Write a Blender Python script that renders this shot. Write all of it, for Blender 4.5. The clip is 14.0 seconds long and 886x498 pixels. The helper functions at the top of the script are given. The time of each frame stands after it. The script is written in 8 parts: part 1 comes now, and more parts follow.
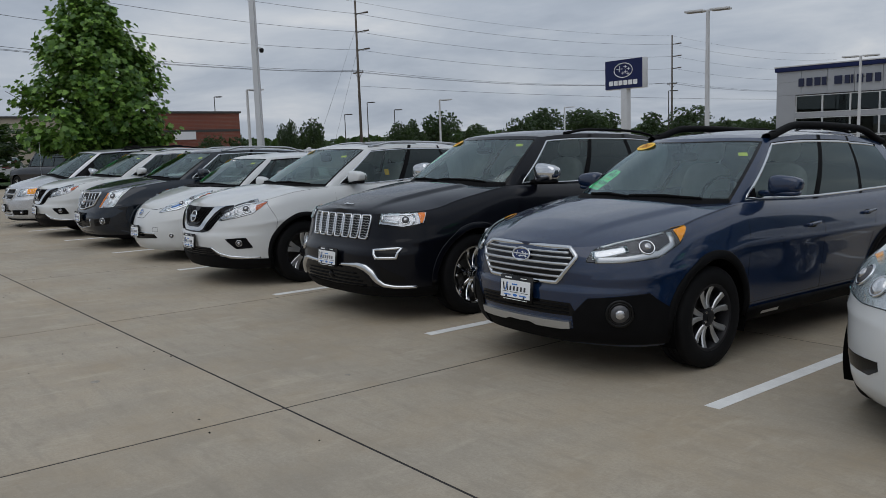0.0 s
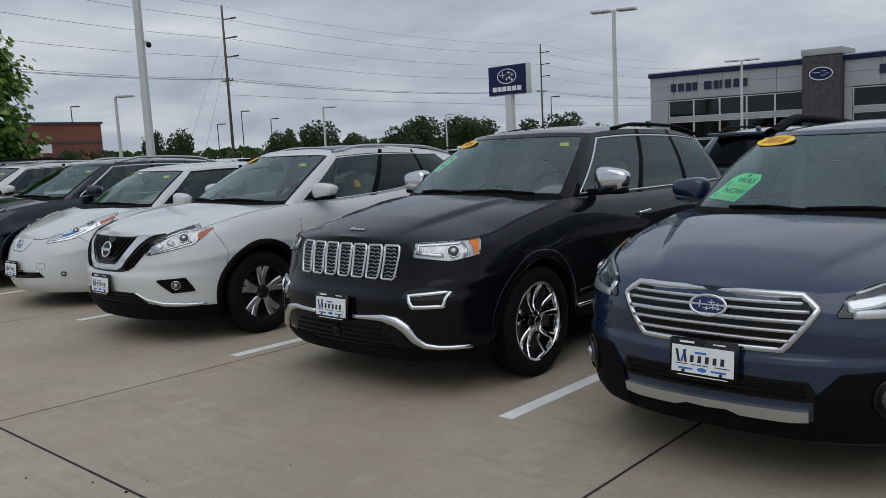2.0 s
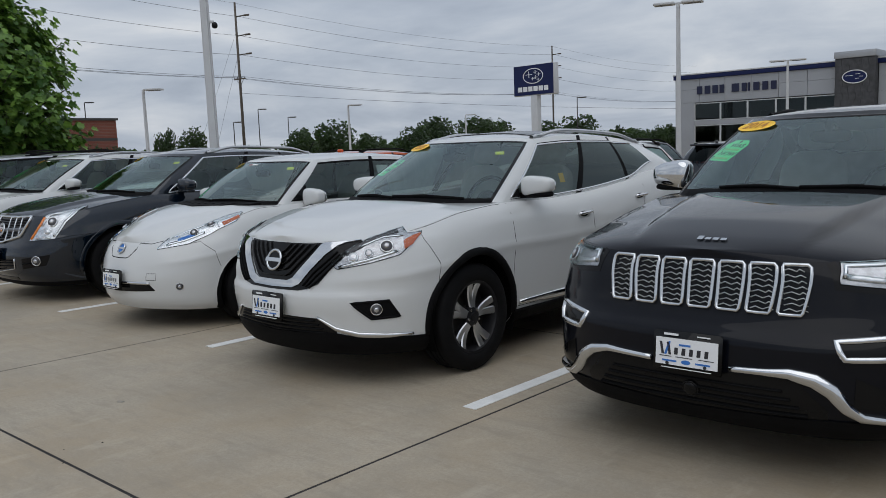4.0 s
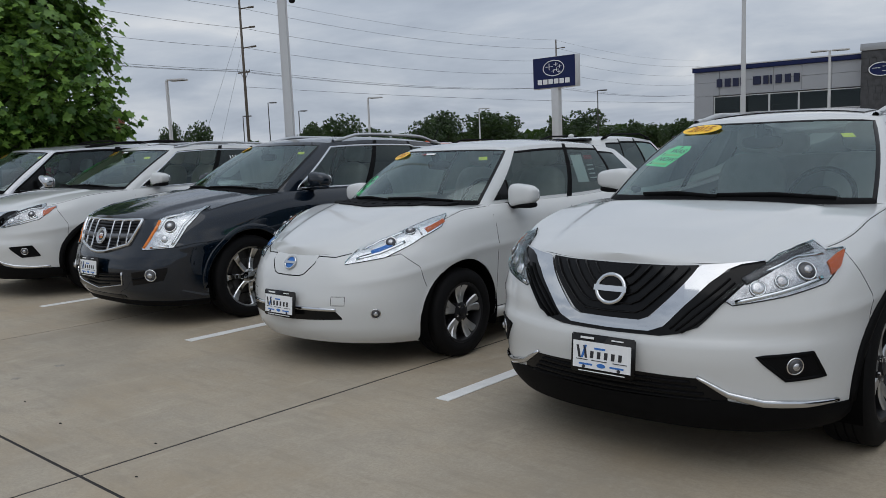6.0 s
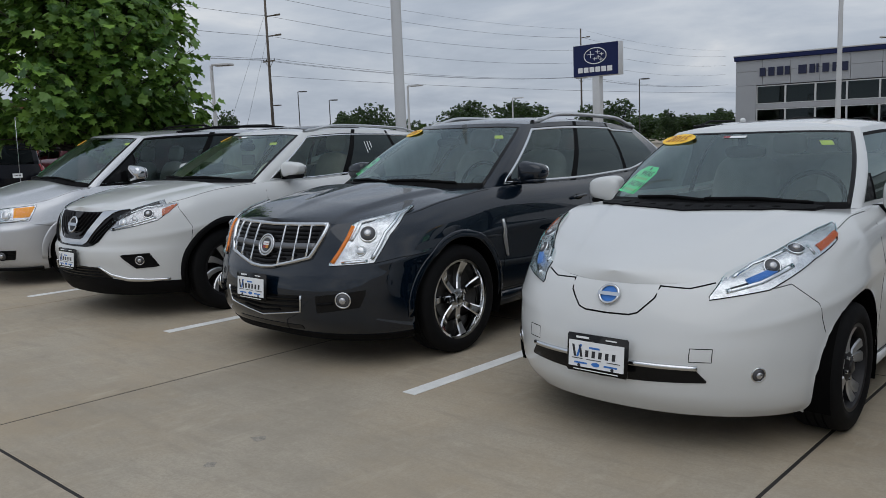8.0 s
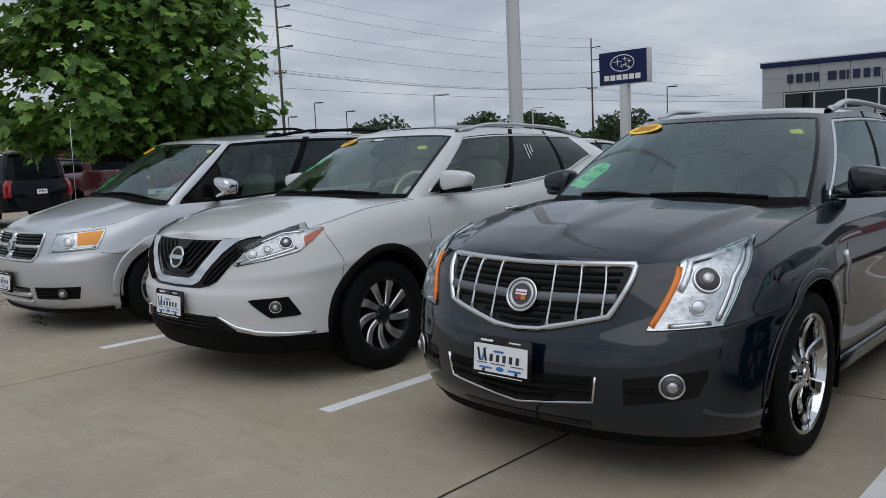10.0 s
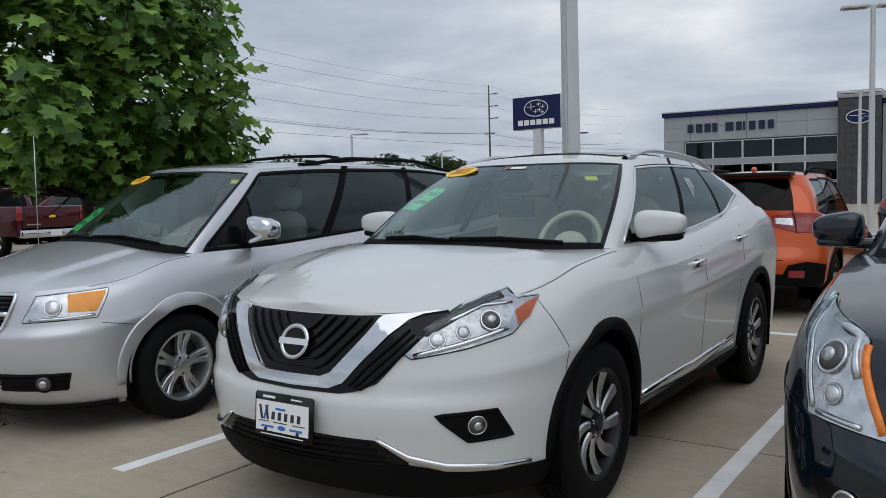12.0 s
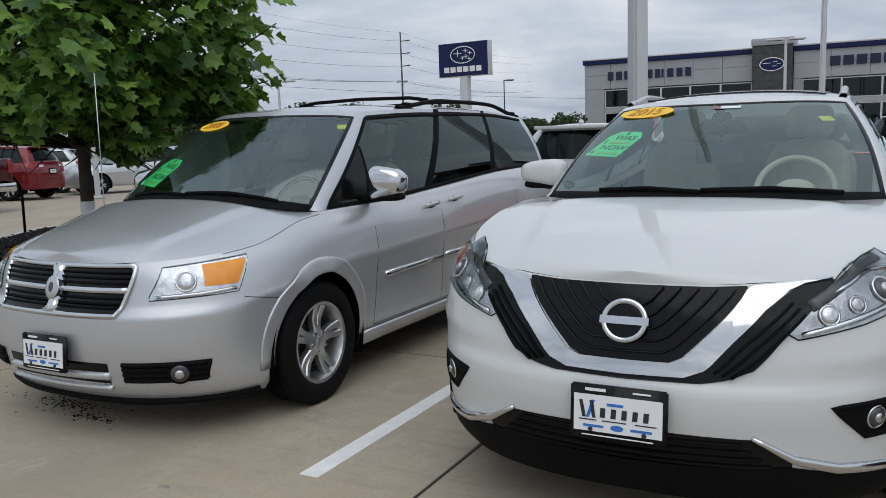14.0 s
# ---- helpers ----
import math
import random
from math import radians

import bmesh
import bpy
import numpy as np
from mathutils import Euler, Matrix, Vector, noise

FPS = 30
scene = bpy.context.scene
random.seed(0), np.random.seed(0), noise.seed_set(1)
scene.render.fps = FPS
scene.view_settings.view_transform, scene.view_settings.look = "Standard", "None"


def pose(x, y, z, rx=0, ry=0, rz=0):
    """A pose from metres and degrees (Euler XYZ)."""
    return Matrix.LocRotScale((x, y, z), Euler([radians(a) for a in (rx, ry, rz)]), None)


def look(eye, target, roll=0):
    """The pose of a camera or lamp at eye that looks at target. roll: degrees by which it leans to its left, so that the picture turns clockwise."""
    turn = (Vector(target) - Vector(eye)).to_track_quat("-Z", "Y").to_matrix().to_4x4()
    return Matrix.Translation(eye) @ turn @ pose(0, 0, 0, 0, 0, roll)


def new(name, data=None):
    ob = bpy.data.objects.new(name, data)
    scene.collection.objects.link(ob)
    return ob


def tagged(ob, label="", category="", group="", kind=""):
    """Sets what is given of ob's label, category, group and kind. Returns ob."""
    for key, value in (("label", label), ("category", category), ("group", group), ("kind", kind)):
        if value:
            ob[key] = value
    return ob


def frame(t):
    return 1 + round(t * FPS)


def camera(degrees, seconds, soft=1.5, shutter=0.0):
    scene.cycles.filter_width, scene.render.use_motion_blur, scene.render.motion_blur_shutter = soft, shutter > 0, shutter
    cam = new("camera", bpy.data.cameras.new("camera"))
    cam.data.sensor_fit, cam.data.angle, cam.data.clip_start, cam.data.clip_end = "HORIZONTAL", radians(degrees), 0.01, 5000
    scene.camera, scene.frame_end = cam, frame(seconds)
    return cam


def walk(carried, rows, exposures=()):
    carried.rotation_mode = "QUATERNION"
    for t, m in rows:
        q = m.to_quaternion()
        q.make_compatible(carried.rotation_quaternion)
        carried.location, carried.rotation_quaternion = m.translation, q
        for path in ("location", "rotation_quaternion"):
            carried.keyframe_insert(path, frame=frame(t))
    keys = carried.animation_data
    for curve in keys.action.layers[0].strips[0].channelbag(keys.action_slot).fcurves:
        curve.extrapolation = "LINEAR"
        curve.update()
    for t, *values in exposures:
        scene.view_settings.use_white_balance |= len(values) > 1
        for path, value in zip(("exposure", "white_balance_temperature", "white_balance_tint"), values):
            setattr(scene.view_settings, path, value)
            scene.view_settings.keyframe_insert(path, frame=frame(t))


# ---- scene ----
cam = camera(56.9, 14.0, soft=0.75)
PATH = [
    (0, (2.708, -4.236, 1.662), (1.177, -2.977, 1.394), -2.02),
    (0.5, (2.095, -4.045, 1.638), (0.769, -2.573, 1.364), -1.81),
    (1, (1.448, -3.858, 1.638), (0.143, -2.364, 1.383), -2.2),
    (1.5, (0.823, -3.774, 1.634), (-0.484, -2.283, 1.369), -2.9),
    (2, (0.155, -3.69, 1.629), (-1.16, -2.205, 1.37), -2.9),
    (2.5, (-0.481, -3.642, 1.614), (-1.788, -2.144, 1.394), -1.89),
    (3, (-1.145, -3.622, 1.595), (-2.451, -2.126, 1.361), -1.89),
    (3.5, (-1.763, -3.63, 1.574), (-3.084, -2.149, 1.33), -2.5),
    (4, (-2.41, -3.592, 1.556), (-3.724, -2.106, 1.303), -2.3),
    (4.2, (-2.69, -3.571, 1.575), (-4.018, -2.097, 1.322), -1.91),
    (6.3, (-5.424, -3.524, 1.538), (-6.724, -2.028, 1.272), -2.39),
    (6.5, (-5.69, -3.514, 1.554), (-7.03, -2.053, 1.289), -1.91),
    (7, (-6.349, -3.502, 1.549), (-7.696, -2.05, 1.273), -2.02),
    (7.2, (-6.6, -3.473, 1.539), (-7.934, -2.01, 1.256), -2.11),
    (9.3, (-9.229, -3.028, 1.512), (-10.542, -1.545, 1.234), -2.3),
    (9.5, (-9.464, -2.987, 1.484), (-10.759, -1.487, 1.215), -1.99),
    (10, (-10.064, -2.881, 1.489), (-11.395, -1.41, 1.234), -2.71),
    (10.5, (-10.687, -2.821, 1.496), (-12.014, -1.345, 1.253), -3.11),
    (11, (-11.335, -2.701, 1.513), (-12.649, -1.198, 1.382), -2.49),
    (11.5, (-11.948, -2.629, 1.489), (-13.191, -1.067, 1.37), -2.05),
    (12, (-12.554, -2.505, 1.468), (-13.677, -0.857, 1.307), -1.69),
    (12.5, (-13.171, -2.507, 1.45), (-14.228, -0.822, 1.242), -1.86),
    (13, (-13.737, -2.546, 1.451), (-14.84, -0.893, 1.226), -2.69),
    (13.5, (-14.109, -2.621, 1.478), (-15.212, -0.969, 1.246), -2.59),
    (14, (-14.242, -2.72, 1.485), (-15.167, -0.971, 1.195), -2.09),
]
walk(cam, [(t, look(eye, target, roll)) for t, eye, target, roll in PATH],
     ((0.0, -0.12), (3.0, 0.0), (9.5, 0.02), (11.0, 0.1), (11.5, -0.06), (12.0, 0.13), (14.0, 0.24)))

# ---- materials ----
def nodes_of(name):
    m = bpy.data.materials.new(name)
    m.use_nodes = True
    nt = m.node_tree
    return m, nt, nt.nodes["Principled BSDF"]


def noise_node(nt, scale, detail=4.0, rough=0.6, space="Object", stretch=None):
    tc = nt.nodes.new("ShaderNodeTexCoord")
    n = nt.nodes.new("ShaderNodeTexNoise")
    n.inputs["Scale"].default_value, n.inputs["Detail"].default_value, n.inputs["Roughness"].default_value = scale, detail, rough
    if stretch:
        mp = nt.nodes.new("ShaderNodeMapping")
        mp.inputs["Scale"].default_value = stretch
        nt.links.new(tc.outputs[space], mp.inputs["Vector"])
        nt.links.new(mp.outputs["Vector"], n.inputs["Vector"])
    else:
        nt.links.new(tc.outputs[space], n.inputs["Vector"])
    return n.outputs["Fac"]


def ramp(nt, fac, stops):
    r = nt.nodes.new("ShaderNodeValToRGB")
    els = r.color_ramp.elements
    while len(els) < len(stops):
        els.new(0.5)
    for e, (p, c) in zip(els, stops):
        e.position, e.color = p, (*c, 1) if len(c) == 3 else c
    nt.links.new(fac, r.inputs["Fac"])
    return r.outputs["Color"]


def mix(nt, fac, a, b, mode="MIX"):
    m = nt.nodes.new("ShaderNodeMix")
    m.data_type, m.blend_type = "RGBA", mode
    for sock, val in ((m.inputs["Factor"], fac), (m.inputs["A"], a), (m.inputs["B"], b)):
        if isinstance(val, (int, float)):
            sock.default_value = val
        elif isinstance(val, tuple):
            sock.default_value = (*val, 1)
        else:
            nt.links.new(val, sock)
    return m.outputs["Result"]


def bump(nt, bsdf, fac, strength, dist=0.01):
    b = nt.nodes.new("ShaderNodeBump")
    b.inputs["Strength"].default_value, b.inputs["Distance"].default_value = strength, dist
    nt.links.new(fac, b.inputs["Height"])
    nt.links.new(b.outputs["Normal"], bsdf.inputs["Normal"])


def surface(name, color, rough=0.5, metal=0.0, scale=8.0, vary=0.15, bumped=0.0, fine=120.0, coat=0.0, spec=0.5):
    """A plain surface with two scales of variation."""
    m, nt, b = nodes_of(name)
    big = noise_node(nt, scale)
    small = noise_node(nt, fine, 2.0)
    dark = tuple(c * (1 - vary) for c in color)
    lite = tuple(min(c * (1 + vary), 1) for c in color)
    c1 = ramp(nt, big, ((0.3, dark), (0.7, lite)))
    c2 = mix(nt, 0.25 if vary > 0 else 0.0, c1, ramp(nt, small, ((0.35, dark), (0.65, lite))))
    nt.links.new(c2, b.inputs["Base Color"])
    b.inputs["Roughness"].default_value, b.inputs["Metallic"].default_value = rough, metal
    b.inputs["Coat Weight"].default_value, b.inputs["Specular IOR Level"].default_value = coat, spec
    b.inputs["Coat Roughness"].default_value = 0.03
    if bumped:
        bump(nt, b, small, bumped, 0.004)
    return m


def paint(name, color, metal=0.0, flake=0.0, rough=0.35, dust=0.0, coat=1.5):
    """Car paint: base coat with fine flake under a clear coat, a little dust and water marks."""
    m, nt, b = nodes_of(name)
    fl = noise_node(nt, 900.0, 1.0)
    dirt = noise_node(nt, 3.0, 6.0, 0.7)
    c = ramp(nt, fl, ((0.35, tuple(x * (1 - flake) for x in color)), (0.65, tuple(min(x * (1 + flake), 1) for x in color))))
    c = mix(nt, ramp(nt, dirt, ((0.45, (0, 0, 0)), (0.75, (dust, dust, dust)))), c, (0.30, 0.29, 0.27))
    nt.links.new(c, b.inputs["Base Color"])
    b.inputs["Metallic"].default_value = metal
    b.inputs["Roughness"].default_value = rough
    b.inputs["Coat Weight"].default_value, b.inputs["Coat IOR"].default_value = 1.0, coat
    b.inputs["Specular IOR Level"].default_value = 0.05
    nt.links.new(ramp(nt, dirt, ((0.3, (0.012,) * 3), (0.8, (0.05,) * 3))), b.inputs["Coat Roughness"])
    return m


def glass(name, tint, ior=1.5):
    """Thin glass: tinted clear sheet with a sharp sky reflection."""
    m = bpy.data.materials.new(name)
    m.use_nodes = True
    nt = m.node_tree
    out = nt.nodes["Material Output"]
    nt.nodes.remove(nt.nodes["Principled BSDF"])
    tr, gl, mx, fr = (nt.nodes.new(k) for k in ("ShaderNodeBsdfTransparent", "ShaderNodeBsdfGlossy", "ShaderNodeMixShader", "ShaderNodeFresnel"))
    tr.inputs["Color"].default_value = (*tint, 1)
    gl.inputs["Color"].default_value = (0.84, 0.985, 0.985, 1)
    gl.inputs["Roughness"].default_value = 0.012
    fr.inputs["IOR"].default_value = ior
    nt.links.new(fr.outputs[0], mx.inputs[0])
    nt.links.new(tr.outputs[0], mx.inputs[1])
    nt.links.new(gl.outputs[0], mx.inputs[2])
    nt.links.new(mx.outputs[0], out.inputs["Surface"])
    return m


M = {
    "white": paint("white_pearl_paint", (0.60, 0.61, 0.605), 0.0, 0.02, 0.3, 0.04),
    "blue": paint("blue_metallic_paint", (0.0065, 0.019, 0.054), 0.2, 0.35, 0.32, 0.004, 1.65),
    "black": paint("black_metallic_paint", (0.003, 0.0036, 0.0065), 0.0, 0.5, 0.35, 0.001, 1.27),
    "grey": paint("grey_metallic_paint", (0.0018, 0.0062, 0.0135), 0.2, 0.35, 0.32, 0.003, 1.57),
    "silver": paint("silver_metallic_paint", (0.53, 0.54, 0.56), 0.6, 0.25, 0.36, 0.06),
    "red": paint("red_paint", (0.16, 0.009, 0.014), 0.2, 0.2, 0.3, 0.02),
    "maroon": paint("maroon_paint", (0.060, 0.005, 0.010), 0.2, 0.2, 0.3, 0.02, 1.4),
    "orange": paint("orange_paint", (0.56, 0.085, 0.012), 0.2, 0.2, 0.3, 0.04),
    "chrome": surface("chrome", (0.63, 0.64, 0.65), 0.07, 1.0, 5, 0.03),
    "satin": surface("satin_silver_trim", (0.55, 0.56, 0.57), 0.3, 0.9, 6, 0.05),
    "greyband": surface("dull_grey_trim", (0.16, 0.165, 0.175), 0.42, 0.7, 6, 0.08),
    "alloy": surface("machined_alloy", (0.55, 0.56, 0.57), 0.34, 0.9, 9, 0.08),
    "darkalloy": surface("dark_alloy", (0.014, 0.014, 0.016), 0.4, 0.2, 9, 0.1, spec=0.3),
    "plastic": surface("black_plastic", (0.0055, 0.0055, 0.006), 0.65, 0.0, 9, 0.25, 0.25, 260, spec=0.07),
    "gloss": surface("gloss_black_trim", (0.006, 0.006, 0.0065), 0.12, 0.0, 9, 0.1, spec=0.2),
    "rubber": surface("tyre_rubber", (0.0055, 0.0055, 0.006), 0.75, 0.0, 14, 0.25, 0.3, 180, spec=0.15),
    "under": surface("underbody", (0.003, 0.003, 0.003), 0.95, 0.0, 9, 0.2, spec=0.03),
    "seam": surface("panel_gap", (0.005, 0.005, 0.005), 0.8, 0.0, 9, 0.1, spec=0.1),
    "lamp": surface("lamp_reflector", (0.63, 0.64, 0.65), 0.24, 0.8, 22, 0.25, 0.35, 45),
    "lampdark": surface("lamp_housing", (0.075, 0.075, 0.08), 0.25, 0.4, 20, 0.2),
    "amber": surface("amber_lens", (0.95, 0.34, 0.012), 0.2, 0.0, 30, 0.2, 0.3, 90, 0.2),
    "orangelens": surface("orange_lens", (0.85, 0.215, 0.02), 0.25, 0.0, 30, 0.25, 0.3, 90, 0.2),
    "amberdark": surface("dark_amber_lens", (0.42, 0.075, 0.01), 0.15, 0.0, 30, 0.12, 0.3, 90, 0.4),
    "redlens": surface("red_lens", (0.26, 0.005, 0.008), 0.12, 0.0, 30, 0.12, 0.2, 90, 0.6),
    "disc": surface("brake_disc", (0.07, 0.066, 0.062), 0.5, 0.8, 20, 0.2),
    "cloth_grey": surface("grey_upholstery", (0.42, 0.42, 0.41), 0.9, 0.0, 10, 0.15, 0.3, 200),
    "cloth_beige": surface("beige_upholstery", (0.58, 0.53, 0.45), 0.8, 0.0, 10, 0.12, 0.3, 200),
    "dash": surface("dashboard", (0.23, 0.23, 0.23), 0.8, 0.0, 10, 0.2, 0.3, 200),
    "plate": surface("plate_white", (0.78, 0.79, 0.80), 0.4, 0.0, 9, 0.04),
    "ink": surface("black_ink", (0.02, 0.02, 0.025), 0.5, 0.0, 9, 0.1),
    "inkblue": surface("blue_ink", (0.03, 0.16, 0.5), 0.5, 0.0, 9, 0.1),
    "yellow": surface("yellow_sticker", (0.95, 0.58, 0.03), 0.5, 0.0, 20, 0.06),
    "lime": surface("lime_sticker", (0.62, 0.68, 0.05), 0.5, 0.0, 20, 0.06),
    "green": surface("green_price_tag", (0.12, 0.86, 0.36), 0.55, 0.0, 14, 0.06),
    "ochre": surface("ochre_ink", (0.50, 0.20, 0.02), 0.5, 0.0, 9, 0.1),
    "dash_beige": surface("beige_dashboard", (0.50, 0.46, 0.39), 0.8, 0.0, 10, 0.12, 0.3, 200),
    "price": surface("pale_price_ink", (0.28, 0.66, 0.24), 0.55, 0.0, 14, 0.06),
    "inkgreen": surface("dark_green_ink", (0.02, 0.12, 0.04), 0.6, 0.0, 14, 0.1),
    "emblem": surface("emblem_blue", (0.006, 0.018, 0.09), 0.2, 0.0, 20, 0.1, 0.0, 60),
    "paper": surface("paper_sheet", (0.75, 0.78, 0.78), 0.6, 0.0, 9, 0.05),
    "clear": glass("windscreen_glass", (0.84, 0.97, 0.93), 2.0),
    "tint": glass("privacy_glass", (0.06, 0.065, 0.07), 1.5),
    "door": glass("door_glass", (0.46, 0.55, 0.53), 1.6),
    "cover": glass("lamp_cover", (0.97, 0.98, 0.99), 1.22),
    "rear": glass("rear_window_glass", (0.04, 0.044, 0.048), 1.22),
    "lampmid": surface("grey_lamp_reflector", (0.46, 0.46, 0.47), 0.22, 0.8, 22, 0.3, 0.35, 45),
}

# ---- sky and sun: bright overcast ----
world = bpy.data.worlds.new("sky")
scene.world = world
world.use_nodes = True
wn = world.node_tree
bg = wn.nodes["Background"]
sky = wn.nodes.new("ShaderNodeTexSky")
sky.sky_type, sky.sun_disc = "NISHITA", False
sky.sun_elevation, sky.sun_rotation = radians(61), radians(150)
sky.dust_density, sky.air_density = 4.0, 1.0
tc = wn.nodes.new("ShaderNodeTexCoord")
sep = wn.nodes.new("ShaderNodeSeparateXYZ")
wn.links.new(tc.outputs["Generated"], sep.inputs[0])
# clouds lie on a flat layer: direction divided by height
up = wn.nodes.new("ShaderNodeMath")
up.operation = "MAXIMUM"
wn.links.new(sep.outputs["Z"], up.inputs[0])
up.inputs[1].default_value = 0.0
up2 = wn.nodes.new("ShaderNodeMath")
up2.operation = "ADD"
wn.links.new(up.outputs[0], up2.inputs[0])
up2.inputs[1].default_value = 0.19
dv = wn.nodes.new("ShaderNodeVectorMath")
dv.operation = "DIVIDE"
cmb = wn.nodes.new("ShaderNodeCombineXYZ")
for k in ("X", "Y", "Z"):
    wn.links.new(up2.outputs[0], cmb.inputs[k])
wn.links.new(tc.outputs["Generated"], dv.inputs[0])
wn.links.new(cmb.outputs[0], dv.inputs[1])
cl = wn.nodes.new("ShaderNodeTexNoise")
cl.inputs["Scale"].default_value, cl.inputs["Detail"].default_value, cl.inputs["Roughness"].default_value = 1.05, 7.0, 0.55
cl.inputs["Distortion"].default_value = 0.35
wn.links.new(dv.outputs[0], cl.inputs["Vector"])
cloud = ramp(wn, cl.outputs["Fac"], ((0.28, (0.315, 0.365, 0.45)), (0.48, (0.45, 0.505, 0.59)), (0.62, (0.58, 0.625, 0.69)), (0.78, (0.80, 0.81, 0.825))))
tint = mix(wn, 0.93, mix(wn, 1.0, sky.outputs[0], (0.08, 0.08, 0.08), "MULTIPLY"), cloud)
# an overcast sky is brighter overhead than at the horizon
zen = wn.nodes.new("ShaderNodeMath")
zen.operation = "MULTIPLY_ADD"
wn.links.new(up.outputs[0], zen.inputs[0])
zen.inputs[1].default_value, zen.inputs[2].default_value = 0.34, 0.95
wn.links.new(mix(wn, 1.0, tint, zen.outputs[0], "MULTIPLY"), bg.inputs["Color"])
bg.inputs["Strength"].default_value = 1.0
sun_data = bpy.data.lights.new("sun", "SUN")
sun_data.energy, sun_data.angle, sun_data.color = 0.75, radians(70), (1.0, 0.985, 0.97)
sun = new("sun", sun_data)
sun.matrix_basis = look((0, 0, 50), (-14, 24, 0))
LOT = Matrix.Rotation(radians(-1.05), 4, "X")

# ---- car bodies: smooth shapes from a few side and plan lines ----
def spline(points):
    """A smooth curve without overshoot through (a, b) points, as a function of a."""
    xs = np.array([p[0] for p in points], float)
    ys = np.array([p[1] for p in points], float)
    if len(xs) == 1:
        return lambda a: np.full(np.shape(a), ys[0]) if np.shape(a) else float(ys[0])
    h = np.diff(xs)
    d = np.diff(ys) / h
    m = np.zeros(len(xs))
    for i in range(1, len(xs) - 1):
        if d[i - 1] * d[i] > 0:
            m[i] = 2 * d[i - 1] * d[i] / (d[i - 1] + d[i])
    m[0], m[-1] = d[0], d[-1]

    def at(a):
        a = np.clip(a, xs[0], xs[-1])
        i = np.clip(np.searchsorted(xs, a) - 1, 0, len(xs) - 2)
        t = (a - xs[i]) / h[i]
        return ((2 * t**3 - 3 * t**2 + 1) * ys[i] + (t**3 - 2 * t**2 + t) * h[i] * m[i]
                + (3 * t**2 - 2 * t**3) * ys[i + 1] + (t**3 - t**2) * h[i] * m[i + 1])
    return at


def lerp(a, b, t):
    return a + (b - a) * t


